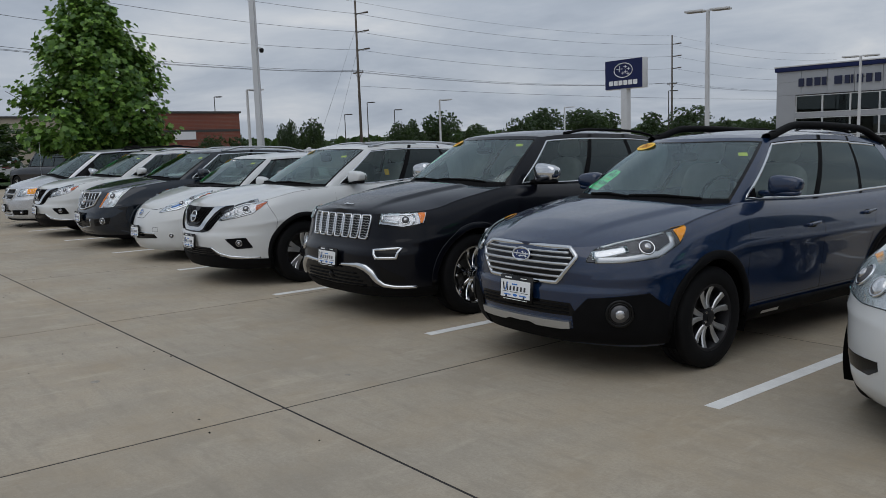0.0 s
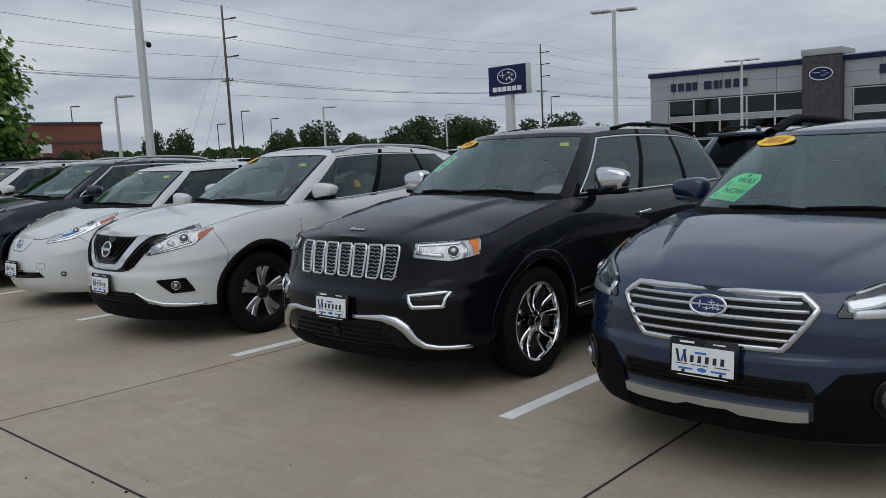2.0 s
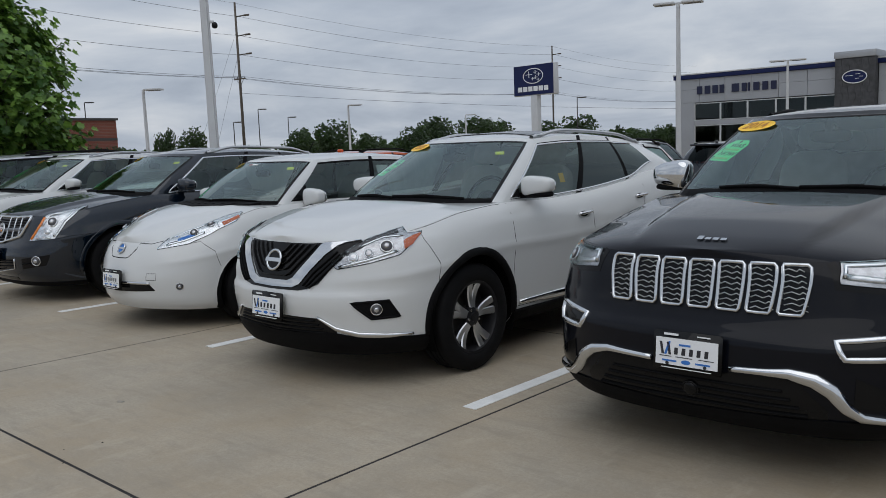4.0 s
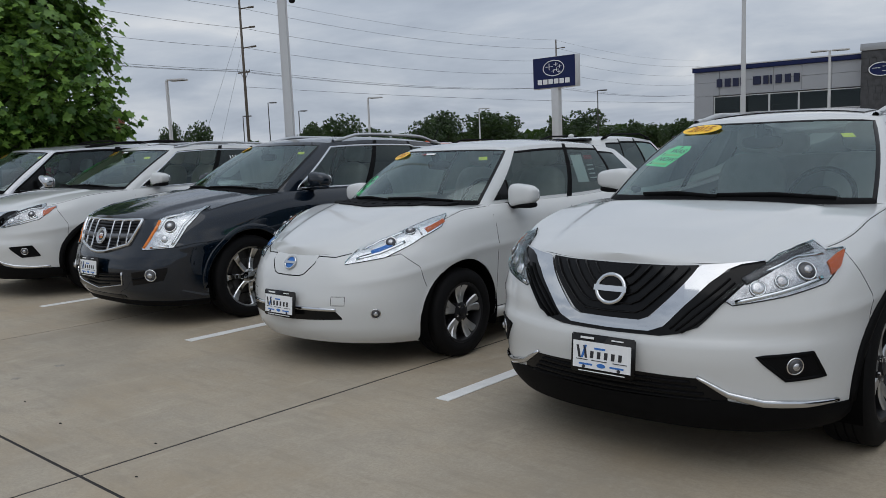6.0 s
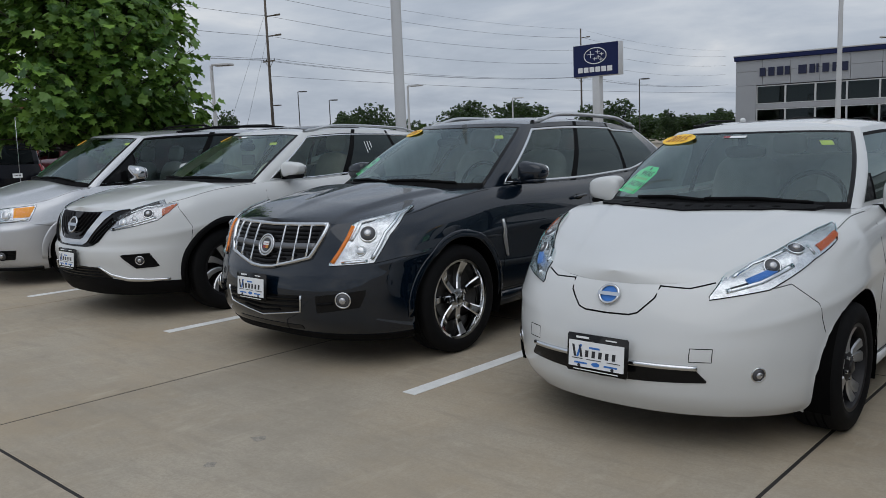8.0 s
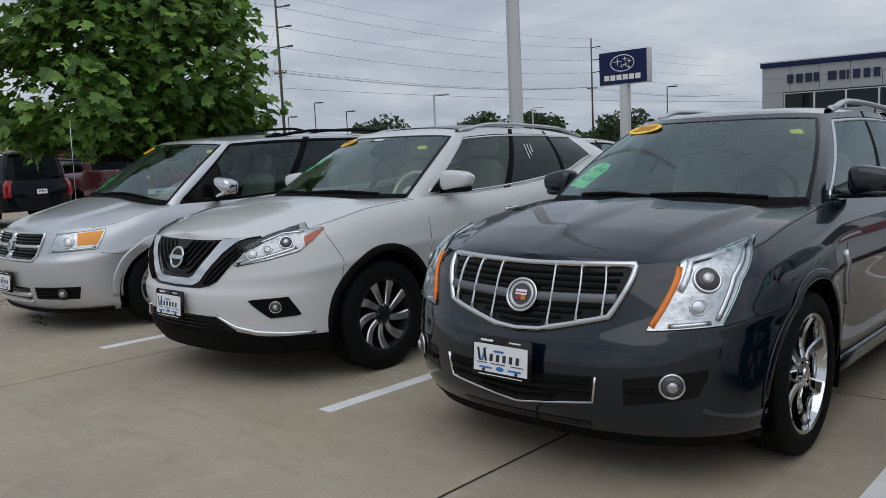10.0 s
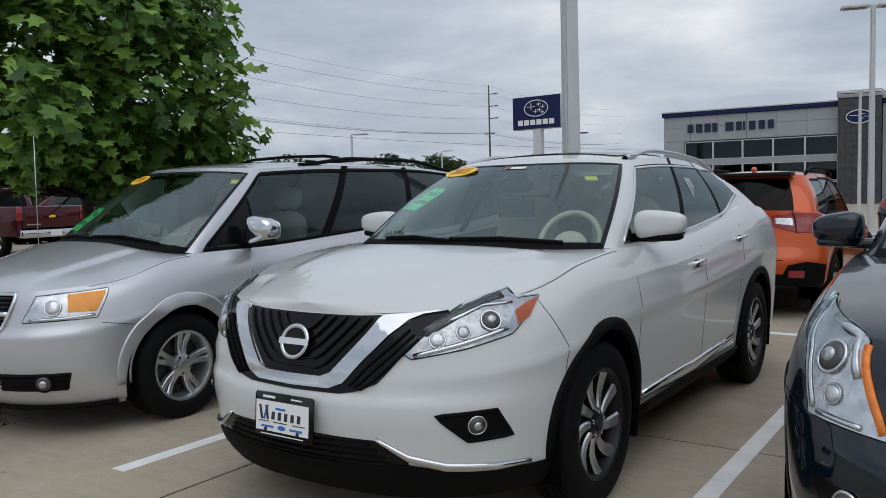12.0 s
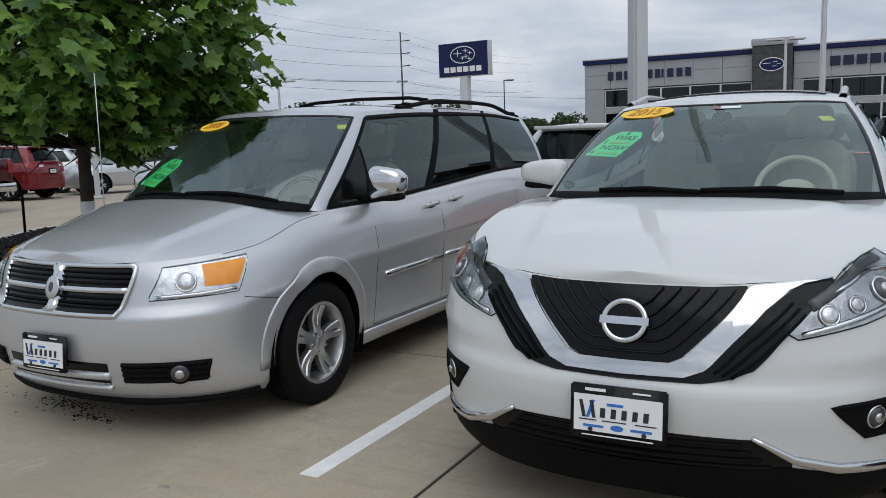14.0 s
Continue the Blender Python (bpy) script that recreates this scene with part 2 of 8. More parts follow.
class Shape:
    """Body in its own frame: x across, y back from the nose, z up. Lower body by (q, z), q the way round the
    plan from the middle of the nose; cabin by (u, v): u 0..1 windscreen, 1..2 side, 2..3 back; hood by (x, y)."""

    def __init__(self, L, hw, fa, wb, r, nose, sh, low, sec, hood, ws, side, back, roof, xr, crown=0.05, D=0.8, n=2.6,
                 Dr=0.5, nr=2.8, tail=((0, 0), (1, 0)), flare=0.02, arch=0.07, inset=0.036, wsz=0.0, tumble=0.03, dip=0.0, relief=()):
        self.L, self.hw, self.fa, self.ra, self.r, self.arch = L, hw, fa, fa + wb, r, r + arch
        self.nose, self.tail, self.sh, self.low = spline(nose), spline(tail), spline(sh), spline(low)
        self.sec, self.hood, self.roof, self.xr = spline(sec), spline(hood), spline(roof), spline(xr)
        self.ws, self.side, self.back = ws, side, back
        self.crown, self.D, self.Dr, self.flare, self.inset, self.wsz, self.tumble, self.dip = crown, D, Dr, flare, inset, wsz, tumble, dip
        self.relief = relief
        th = np.linspace(0, math.pi / 2, 400)
        fx, fy = np.sin(th) ** (2 / n), D * (1 - np.cos(th) ** (2 / n))
        bx, by = np.cos(th) ** (2 / nr), L - Dr + Dr * np.sin(th) ** (2 / nr)
        bx[-1] = 0
        px, py = np.concatenate([fx, bx]), np.concatenate([fy, by])
        q = np.concatenate([[0], np.cumsum(np.hypot(np.diff(px * hw), np.diff(py)))])
        self.q, self.px, self.py, self.Q = q, px, py, q[-1]


    def qy(self, y):
        """The way round to the side at y."""
        return float(np.interp(y, self.py, self.q))

    def body(self, q, z):
        s = np.sign(q) + (q == 0)
        a = abs(q)
        X, yb = np.interp(a, self.q, self.px), np.interp(a, self.q, self.py)
        lo, hi = self.low(yb), self.sh(yb)
        v = np.clip((z - lo) / (hi - lo), 0, 1)
        f = self.sec(v)
        bump = np.exp(-((yb - self.fa) / 0.40) ** 2) + np.exp(-((yb - self.ra) / 0.40) ** 2)
        x = self.hw * X * f + self.flare * bump * np.clip(v * 3, 0, 1) * np.clip((1 - v) * 3, 0, 1) * X**4
        fr = np.clip(1 - yb / (1.15 * self.D), 0, 1)
        re = np.clip(1 - (self.L - yb) / (1.15 * self.Dr), 0, 1)
        y = yb + self.nose(z) * fr - self.tail(z) * re
        over = max(float(z - hi), 0.0) if yb < 0.5 * self.L else 0.0
        if over > 0:
            # above the shoulder the skin turns in over the wing
            x, y, z = x - 0.9 * over * X ** 3, y + 0.9 * over * fr, hi + 0.5 * over
        return np.array([s * x, y, z])

    def ring(self, q, v):
        yb = np.interp(abs(q), self.q, self.py)
        return self.body(q, lerp(self.low(yb), self.sh(yb), v))

    def bonnet(self, x, y):
        q = self.qtop(y)
        e = self.ring(q, 1.0)
        t = min(abs(x) / max(abs(e[0]), 1e-4), 1)
        z = e[2] + (self.hood(y) - e[2]) * (1 - t**2.6)
        return np.array([x, y, z + self.crease(x, y)])

    def crease(self, x, y):
        """Raised middle of the hood between two creases that spread towards the windscreen."""
        t = min(max((y - 0.12) / (self.ws[0] - 0.12), 0), 1)
        fade = min(t / 0.3, 1) * min((1 - t) / 0.06, 1)
        return sum(h * fade / (1 + math.exp((abs(x) - lerp(a, b, t)) / w * 2.5)) for a, b, h, w in self.relief)

    def qtop(self, y):
        if not hasattr(self, "_qt"):
            qs = np.linspace(0, self.Q, 500)
            ys = np.array([self.ring(a, 1.0)[1] for a in qs])
            self._qt = (np.maximum.accumulate(ys), qs)
        return float(np.interp(y, *self._qt))

    def cabin(self, u, v):
        s, a = (1 if u >= 0 else -1), abs(u)
        (wy0, wy1), (ay0, ay1), (ry0, ry1), (by0, by1) = self.ws, self.side[0], self.side[1], self.back
        if a <= 1:
            y0, y1 = lerp(wy0, ay0, a**2.3), lerp(wy1, ay1, a**2.2)
        elif a <= 2:
            y0, y1 = lerp(ay0, ry0, a - 1), lerp(ay1, ry1, a - 1)
        else:
            t = 1 - (3 - a) ** 2.4
            y0, y1 = lerp(ry0, by0, t), lerp(ry1, by1, t)
        k = a if a <= 1 else 1 if a <= 2 else 3 - a
        yc = min(max(y0, ay0), ry0)
        xb = abs(self.ring(self.qtop(yc), 1.0)[0]) - self.inset
        zb = self.sh(yc)
        if a < 1:
            zb = lerp(self.hood(wy0) + self.wsz, zb, k**2.5)
        elif a > 2:
            zb = lerp(zb - self.dip, zb, k**2)
        x0, x1 = xb * k, self.xr(y1) * k
        z1 = self.roof(y1) - self.crown * k**2.5
        bulge = math.sin(math.pi * v)
        x = lerp(x0, x1, v) + self.tumble * bulge * (k if a <= 1 else 1) * (1 if a <= 2 else k)
        y = lerp(y0, y1, v) - (0.02 * bulge if a < 1 else -0.02 * bulge if a > 2 else 0)
        z = lerp(zb, z1, v) + (0.015 * bulge if a < 1 else 0)
        return np.array([s * x, y, z])

    def top(self, u, t):
        e = self.cabin(u, 1.0)
        c = self.crown * (1 - abs(t) ** 2.5) * min(abs(e[0]) / 0.5, 1) if abs(e[0]) > 1e-6 else 0
        k = abs(u) if abs(u) <= 1 else 1 if abs(u) <= 2 else 3 - abs(u)
        return np.array([e[0] * t, e[1], e[2] + self.crown * k**2.5 * (1 - abs(t) ** 2.5)])


def normal(surf, a, b, e=0.004):
    p = surf(a, b)
    du, dv = surf(a + e, b) - surf(a - e, b), surf(a, b + e) - surf(a, b - e)
    nn = np.cross(du, dv)
    k = np.linalg.norm(nn)
    return p, nn / k if k > 1e-12 else np.array([0.0, -1.0, 0.0])
SEC = ((0, 0.90), (0.08, 0.955), (0.3, 0.975), (0.45, 0.982), (0.60, 0.990), (0.665, 1.0), (0.69, 0.994), (0.78, 0.980), (0.88, 0.957), (0.95, 0.924), (1, 0.882))
SHAPES = {
    "crossover_white": dict(L=4.89, hw=0.957, fa=1.02, wb=2.825, r=0.375,
        nose=((0.2, 0.12), (0.34, 0.035), (0.46, 0.012), (0.56, -0.004), (0.615, 0.0), (0.645, 0.02), (0.75, 0.04), (0.95, 0.12), (1.0, 0.2)),
        sh=((0, 0.945), (0.5, 1.03), (1.0, 1.11), (1.45, 1.14), (2.0, 1.135), (2.6, 1.16), (3.3, 1.225), (3.9, 1.31), (4.89, 1.23)),
        low=((0, 0.22), (0.5, 0.22), (1.5, 0.25), (3.4, 0.25), (4.4, 0.28), (4.89, 0.3)),
        sec=SEC, hood=((0, 0.945), (0.25, 1.025), (0.8, 1.125), (1.2, 1.17)), relief=((0.42, 0.62, 0.016, 0.03),),
        ws=(1.12, 1.98), side=((1.47, 2.24), (4.5, 4.05)), back=(4.72, 4.4),
        roof=((1.85, 1.60), (2.2, 1.655), (2.8, 1.69), (3.5, 1.67), (4.5, 1.56)), xr=((2, 0.59), (3, 0.60), (4.4, 0.53)),
        D=0.85, n=2.5, tail=((0.3, 0), (0.8, 0.0), (1.2, 0.12))),
    "wagon_blue": dict(L=4.815, hw=0.92, fa=0.99, wb=2.745, r=0.362,
        nose=((0.2, 0.12), (0.35, 0.02), (0.5, -0.004), (0.605, -0.006), (0.645, 0.012), (0.72, 0.012), (0.85, 0.035), (0.93, 0.09)),
        sh=((0, 0.89), (0.5, 0.98), (1.0, 1.08), (1.5, 1.14), (2.6, 1.11), (3.6, 1.12), (4.8, 1.14)),
        low=((0, 0.24), (0.5, 0.22), (1.5, 0.26), (3.4, 0.26), (4.4, 0.3), (4.8, 0.32)),
        sec=SEC, hood=((0, 0.89), (0.25, 0.99), (0.8, 1.105), (1.2, 1.165)), relief=((0.34, 0.66, 0.018, 0.025),),
        ws=(1.12, 1.95), side=((1.46, 2.22), (4.55, 4.25)), back=(4.7, 4.45),
        roof=((1.85, 1.60), (2.2, 1.655), (2.8, 1.685), (3.6, 1.665), (4.5, 1.58)), xr=((2, 0.575), (3, 0.59), (4.4, 0.54)),
        D=0.8, n=2.6, tail=((0.3, 0), (0.8, 0.0), (1.1, 0.08))),
    "suv_black": dict(L=4.82, hw=0.97, fa=0.955, wb=2.915, r=0.386,
        nose=((0.2, 0.08), (0.3, -0.01), (0.45, -0.06), (0.64, -0.05), (0.70, 0.0), (0.76, 0.03), (1.0, 0.09), (1.05, 0.15)),
        sh=((0, 0.99), (0.5, 1.035), (1.0, 1.13), (1.55, 1.20), (2.6, 1.18), (3.6, 1.18), (4.8, 1.2)),
        low=((0, 0.235), (0.5, 0.235), (1.5, 0.3), (3.4, 0.3), (4.4, 0.33), (4.8, 0.35)),
        sec=SEC, hood=((0, 1.0), (0.25, 1.075), (0.8, 1.175), (1.3, 1.235)), relief=((0.40, 0.55, 0.022, 0.02),),
        ws=(1.24, 1.99), side=((1.55, 2.24), (4.55, 4.25)), back=(4.7, 4.5),
        roof=((1.9, 1.68), (2.22, 1.73), (2.9, 1.765), (3.6, 1.755), (4.5, 1.68)), xr=((2, 0.60), (3, 0.62), (4.4, 0.57)),
        D=0.65, n=2.9, tail=((0.3, 0), (0.8, 0.0), (1.1, 0.06))),
    "hatch_white": dict(L=4.445, hw=0.885, fa=0.93, wb=2.70, r=0.32,
        nose=((0.15, 0.12), (0.3, 0.02), (0.45, 0.0), (0.6, 0.03), (0.75, 0.1), (0.85, 0.2)),
        sh=((0, 0.78), (0.3, 0.865), (0.7, 0.985), (1.1, 1.06), (1.5, 1.065), (2.6, 1.06), (3.6, 1.09), (4.4, 1.1)),
        low=((0, 0.19), (0.5, 0.17), (1.5, 0.2), (3.2, 0.2), (4.0, 0.24), (4.4, 0.26)),
        sec=SEC, hood=((0, 0.78), (0.25, 0.89), (0.7, 1.025), (1.1, 1.105)), relief=((0.26, 0.52, 0.012, 0.03),),
        ws=(1.02, 1.72), side=((1.36, 1.95), (4.1, 3.7)), back=(4.25, 3.95),
        roof=((1.65, 1.49), (1.97, 1.54), (2.6, 1.565), (3.3, 1.54), (4.0, 1.455)), xr=((2, 0.57), (3, 0.585), (4.0, 0.52)),
        D=0.95, n=2.3, tail=((0.3, 0), (0.8, 0.0), (1.1, 0.1))),
    "crossover_grey": dict(L=4.83, hw=0.955, fa=0.96, wb=2.807, r=0.38,
        nose=((0.2, 0.08), (0.35, -0.03), (0.5, -0.05), (0.62, -0.03), (0.7, 0.01), (0.93, 0.10), (1.0, 0.16)),
        sh=((0, 0.945), (0.5, 1.01), (1.0, 1.085), (1.5, 1.13), (2.6, 1.125), (3.6, 1.16), (4.8, 1.2)),
        low=((0, 0.195), (0.5, 0.185), (1.5, 0.24), (3.4, 0.24), (4.4, 0.28), (4.8, 0.3)),
        sec=SEC, hood=((0, 0.95), (0.25, 1.02), (0.8, 1.115), (1.25, 1.165)), relief=((0.50, 0.66, 0.022, 0.02), (0.0, 0.16, 0.012, 0.06)),
        ws=(1.13, 1.98), side=((1.47, 2.25), (4.5, 4.1)), back=(4.7, 4.4),
        roof=((1.9, 1.60), (2.25, 1.65), (2.9, 1.675), (3.6, 1.655), (4.5, 1.565)), xr=((2, 0.585), (3, 0.60), (4.4, 0.53)),
        D=0.7, n=2.6, tail=((0.3, 0), (0.8, 0.0), (1.1, 0.1))),
    "minivan_silver": dict(L=5.14, hw=0.977, fa=0.99, wb=3.078, r=0.345,
        nose=((0.18, 0.12), (0.3, 0.03), (0.5, 0.0), (0.63, 0.008), (0.675, 0.05), (0.72, 0.064), (0.9, 0.13), (0.95, 0.2)),
        sh=((0, 0.88), (0.5, 0.94), (1.0, 1.045), (1.3, 1.065), (1.8, 1.07), (2.65, 1.115), (3.8, 1.185), (5.1, 1.21)),
        low=((0, 0.19), (0.5, 0.18), (1.5, 0.21), (3.4, 0.21), (4.6, 0.25), (5.1, 0.28)),
        sec=SEC, hood=((0, 0.89), (0.25, 0.97), (0.7, 1.09), (1.0, 1.16)), relief=((0.44, 0.60, 0.016, 0.02),),
        ws=(0.93, 1.74), side=((1.19, 1.97), (4.95, 4.75)), back=(5.08, 4.9),
        roof=((1.65, 1.655), (1.97, 1.70), (2.8, 1.74), (3.8, 1.745), (4.9, 1.69)), xr=((2, 0.645), (3, 0.68), (4.9, 0.64)),
        D=0.85, n=2.6, Dr=0.35, nr=3.2, tail=((0.3, 0), (0.8, 0.0), (1.1, 0.05))),
    "minivan_white": dict(L=5.1, hw=0.98, fa=1.0, wb=3.0, r=0.34,
        nose=((0.18, 0.12), (0.3, 0.03), (0.5, 0.0), (0.7, 0.04), (0.9, 0.13), (0.95, 0.2)),
        sh=((0, 0.84), (0.5, 0.92), (1.0, 1.0), (1.5, 1.04), (2.6, 1.06), (3.6, 1.08), (5.1, 1.1)),
        low=((0, 0.19), (0.5, 0.18), (1.5, 0.21), (3.4, 0.21), (4.6, 0.25), (5.1, 0.28)),
        sec=SEC, hood=((0, 0.85), (0.25, 0.92), (0.7, 1.02), (1.15, 1.1)),
        ws=(1.05, 1.95), side=((1.4, 2.15), (4.95, 4.7)), back=(5.05, 4.85),
        roof=((1.85, 1.63), (2.15, 1.69), (2.8, 1.73), (3.8, 1.74), (4.9, 1.69)), xr=((2, 0.66), (3, 0.7), (4.9, 0.66)),
        D=0.9, n=2.4, Dr=0.35, nr=3.2, tail=((0.3, 0), (0.8, 0.0), (1.1, 0.05))),
}
# ---- building kit ----
def mesh_of(name, verts, faces, material, parent=None, smooth=True, label=""):
    me = bpy.data.meshes.new(name)
    me.from_pydata([tuple(map(float, v)) for v in verts], [], faces)
    if smooth:
        me.polygons.foreach_set("use_smooth", [True] * len(me.polygons))
    me.materials.append(material)
    ob = new(name, me)
    ob.parent = parent
    if label:
        ob["label"] = label
    return ob


def part(name, bm, material, parent=None, label="", smooth=True):
    me = bpy.data.meshes.new(name)
    bm.normal_update()
    bm.to_mesh(me)
    bm.free()
    if smooth:
        me.polygons.foreach_set("use_smooth", [True] * len(me.polygons))
    me.materials.append(material)
    ob = new(name, me)
    ob.parent = parent
    if label:
        ob["label"] = label
    return ob


def smooth_by_angle(ob, degrees=35):
    ob.data.set_sharp_from_angle(angle=radians(degrees))
    return ob


def thing(name, label, category, m=None, group="", kind=""):
    ob = new(name)
    if m is not None:
        ob.matrix_basis = m
    return tagged(ob, label, category, group, kind)


def grid_faces(nu, nv, base=0, flip=False):
    out = []
    for i in range(nu - 1):
        for j in range(nv - 1):
            f = (base + i * nv + j, base + (i + 1) * nv + j, base + (i + 1) * nv + j + 1, base + i * nv + j + 1)
            out.append(f[::-1] if flip else f)
    return out


def boxes(bm, *specs):
    for (x0, x1, y0, y1, z0, z1) in specs:
        bmesh.ops.create_cube(bm, size=1, matrix=Matrix.LocRotScale(((x0 + x1) / 2, (y0 + y1) / 2, (z0 + z1) / 2), None, (x1 - x0, y1 - y0, z1 - z0)))
    return bm


def box_part(name, x0, x1, y0, y1, z0, z1, material, parent=None, label="", bev=0.0, seg=2):
    bm = boxes(bmesh.new(), (x0, x1, y0, y1, z0, z1))
    if bev:
        bmesh.ops.bevel(bm, geom=bm.edges[:], offset=bev, segments=seg, affect="EDGES", profile=0.5)
    ob = part(name, bm, material, parent, label)
    return smooth_by_angle(ob)


def egg(name, size, centre, material, parent=None, n=3.0, label="", turn=None, shape=None, nu=28, nv=16):
    """A rounded box: a superellipsoid of full size (x, y, z)."""
    def p(c, e):
        return math.copysign(abs(c) ** (2 / e), c)
    verts, faces = [], []
    for i in range(nv + 1):
        a = -math.pi / 2 + math.pi * i / nv
        for j in range(nu):
            b = 2 * math.pi * j / nu
            v = Vector((p(math.cos(a), n) * p(math.cos(b), n) * size[0] / 2, p(math.cos(a), n) * p(math.sin(b), n) * size[1] / 2, p(math.sin(a), n) * size[2] / 2))
            if shape:
                v = Vector(shape(v))
            if turn:
                v = turn @ v
            verts.append(v + Vector(centre))
    for i in range(nv):
        for j in range(nu):
            faces.append((i * nu + j, i * nu + (j + 1) % nu, (i + 1) * nu + (j + 1) % nu, (i + 1) * nu + j))
    return mesh_of(name, verts, faces, material, parent, True, label)


def patch(name, surf, top, bottom, material, parent, off=0.004, depth=0.012, nx=14, nz=6, label="", flip=False):
    """A piece lying on a surface between an upper and a lower edge, each given as points (a, b)."""
    tx, tz = zip(*top)
    bx, bz = zip(*bottom)
    a0, a1 = max(min(tx), min(bx)), min(max(tx), max(bx))
    ft, fb = (lambda a: np.interp(a, tx, tz)), (lambda a: np.interp(a, bx, bz))
    knots = sorted({round(float(a), 5) for a in (*np.linspace(a0, a1, nx), *[t for t in tx if a0 <= t <= a1], *[t for t in bx if a0 <= t <= a1])})
    front, back = [], []
    for a in knots:
        for j in range(nz):
            p, nn = normal(surf, a, lerp(fb(a), ft(a), j / (nz - 1)))
            if flip:
                nn = -nn
            front.append(p + nn * off)
            back.append(p + nn * (off - depth))
    nu = len(knots)
    faces = grid_faces(nu, nz, 0, flip)
    edge = [i * nz for i in range(nu)] + [(nu - 1) * nz + j for j in range(1, nz)] + [i * nz + nz - 1 for i in range(nu - 2, -1, -1)] + [j for j in range(nz - 2, 0, -1)]
    k = len(front)
    for e, f in zip(edge, edge[1:] + edge[:1]):
        faces.append((e, f, f + k, e + k) if flip else (f, e, e + k, f + k))
    ob = mesh_of(name, front + back, faces, material, parent, True, label)
    return smooth_by_angle(ob, 40)


def rod(name, surf, path, material, parent, w=0.01, h=0.008, off=0.0, closed=False, label="", step=0.03, flip=False, taper=None):
    """A raised strip along a path (a, b) on a surface."""
    pts = [path[0]]
    seq = list(path) + ([path[0]] if closed else [])
    for (a0, b0), (a1, b1) in zip(seq, seq[1:]):
        k = max(1, int(math.hypot(a1 - a0, b1 - b0) / step))
        pts += [(lerp(a0, a1, i / k), lerp(b0, b1, i / k)) for i in range(1, k + 1)]
    if closed:
        pts = pts[:-1]
    pn = [normal(surf, a, b) for a, b in pts]
    n = len(pn)
    prof = ((-1, -0.4), (-1, 0.3), (-0.72, 0.85), (0, 1.0), (0.72, 0.85), (1, 0.3), (1, -0.4))
    verts, faces = [], []
    for i, (p, nn) in enumerate(pn):
        if flip:
            nn = -nn
        pa = pn[(i - 1) % n][0] if closed or i else p
        pb = pn[(i + 1) % n][0] if closed or i < n - 1 else p
        t = pb - pa
        t = t / (np.linalg.norm(t) + 1e-9)
        b = np.cross(nn, t)
        b = b / (np.linalg.norm(b) + 1e-9)
        k = taper(i / max(n - 1, 1)) if taper else 1.0
        for c, e in prof:
            verts.append(p + nn * off + b * (w * c * k) + nn * (h * e))
    m = len(prof)
    for i in range(n if closed else n - 1):
        for j in range(m - 1):
            i2 = (i + 1) % n
            faces.append((i * m + j, i * m + j + 1, i2 * m + j + 1, i2 * m + j))
    if not closed:
        faces += [tuple(range(m))[::-1], tuple((n - 1) * m + j for j in range(m))]
    return mesh_of(name, verts, faces, material, parent, True, label)


def lathe(profile, seg=48, axis="x"):
    """Verts and faces of an open profile (radius, along) turned about the x axis."""
    verts, faces = [], []
    for i in range(seg):
        c, s = math.cos(2 * math.pi * i / seg), math.sin(2 * math.pi * i / seg)
        for rr, a in profile:
            verts.append((a, rr * c, rr * s))
    m = len(profile)
    for i in range(seg):
        for j in range(m - 1):
            k = (i + 1) % seg
            faces.append((i * m + j, k * m + j, k * m + j + 1, i * m + j + 1))
    return verts, faces


def text_mesh(name, body, size, material, parent, m, label="", squash=1.0):
    cu = bpy.data.curves.new(name, "FONT")
    cu.body, cu.size, cu.align_x, cu.align_y, cu.extrude = body, size, "CENTER", "CENTER", 0.0004
    cu.offset = size * 0.012
    tmp = bpy.data.objects.new(name, cu)
    scene.collection.objects.link(tmp)
    bpy.context.view_layer.update()
    me = bpy.data.meshes.new_from_object(tmp.evaluated_get(bpy.context.evaluated_depsgraph_get()))
    bpy.data.objects.remove(tmp)
    bpy.data.curves.remove(cu)
    me.materials.clear()
    me.materials.append(material)
    ob = new(name, me)
    ob.parent, ob.matrix_basis = parent, m @ Matrix.Diagonal((squash, 1, 1, 1))
    if label:
        ob["label"] = label
    return ob


def frame_on(surf, a, b, off, flip=False, up=(0, 0, 1)):
    """The pose of a flat thing lying on a surface: x across, y up, z out."""
    p, nn = normal(surf, a, b)
    z = Vector(-nn if flip else nn)
    x = Vector(up).cross(z).normalized()
    y = z.cross(x)
    m = Matrix((x, y, z)).transposed().to_4x4()
    m.translation = Vector(p) + z * off
    return m


def disc(name, rx, ry, material, parent, m, depth=0.003, seg=32, label="", n=2.0, dome=0.0):
    verts, faces = [], []
    for k, (s, d) in enumerate(((1, -depth), (1, 0), (0.85, dome * 0.6), (0.5, dome * 0.9), (0.0, dome))):
        for i in range(seg):
            c, t = math.cos(2 * math.pi * i / seg), math.sin(2 * math.pi * i / seg)
            verts.append(m @ Vector((math.copysign(abs(c) ** (2 / n), c) * rx * s, math.copysign(abs(t) ** (2 / n), t) * ry * s, d)))
    for k in range(4):
        for i in range(seg):
            j = (i + 1) % seg
            faces.append((k * seg + i, k * seg + j, (k + 1) * seg + j, (k + 1) * seg + i))
    return smooth_by_angle(mesh_of(name, verts, faces, material, parent, True, label), 40)


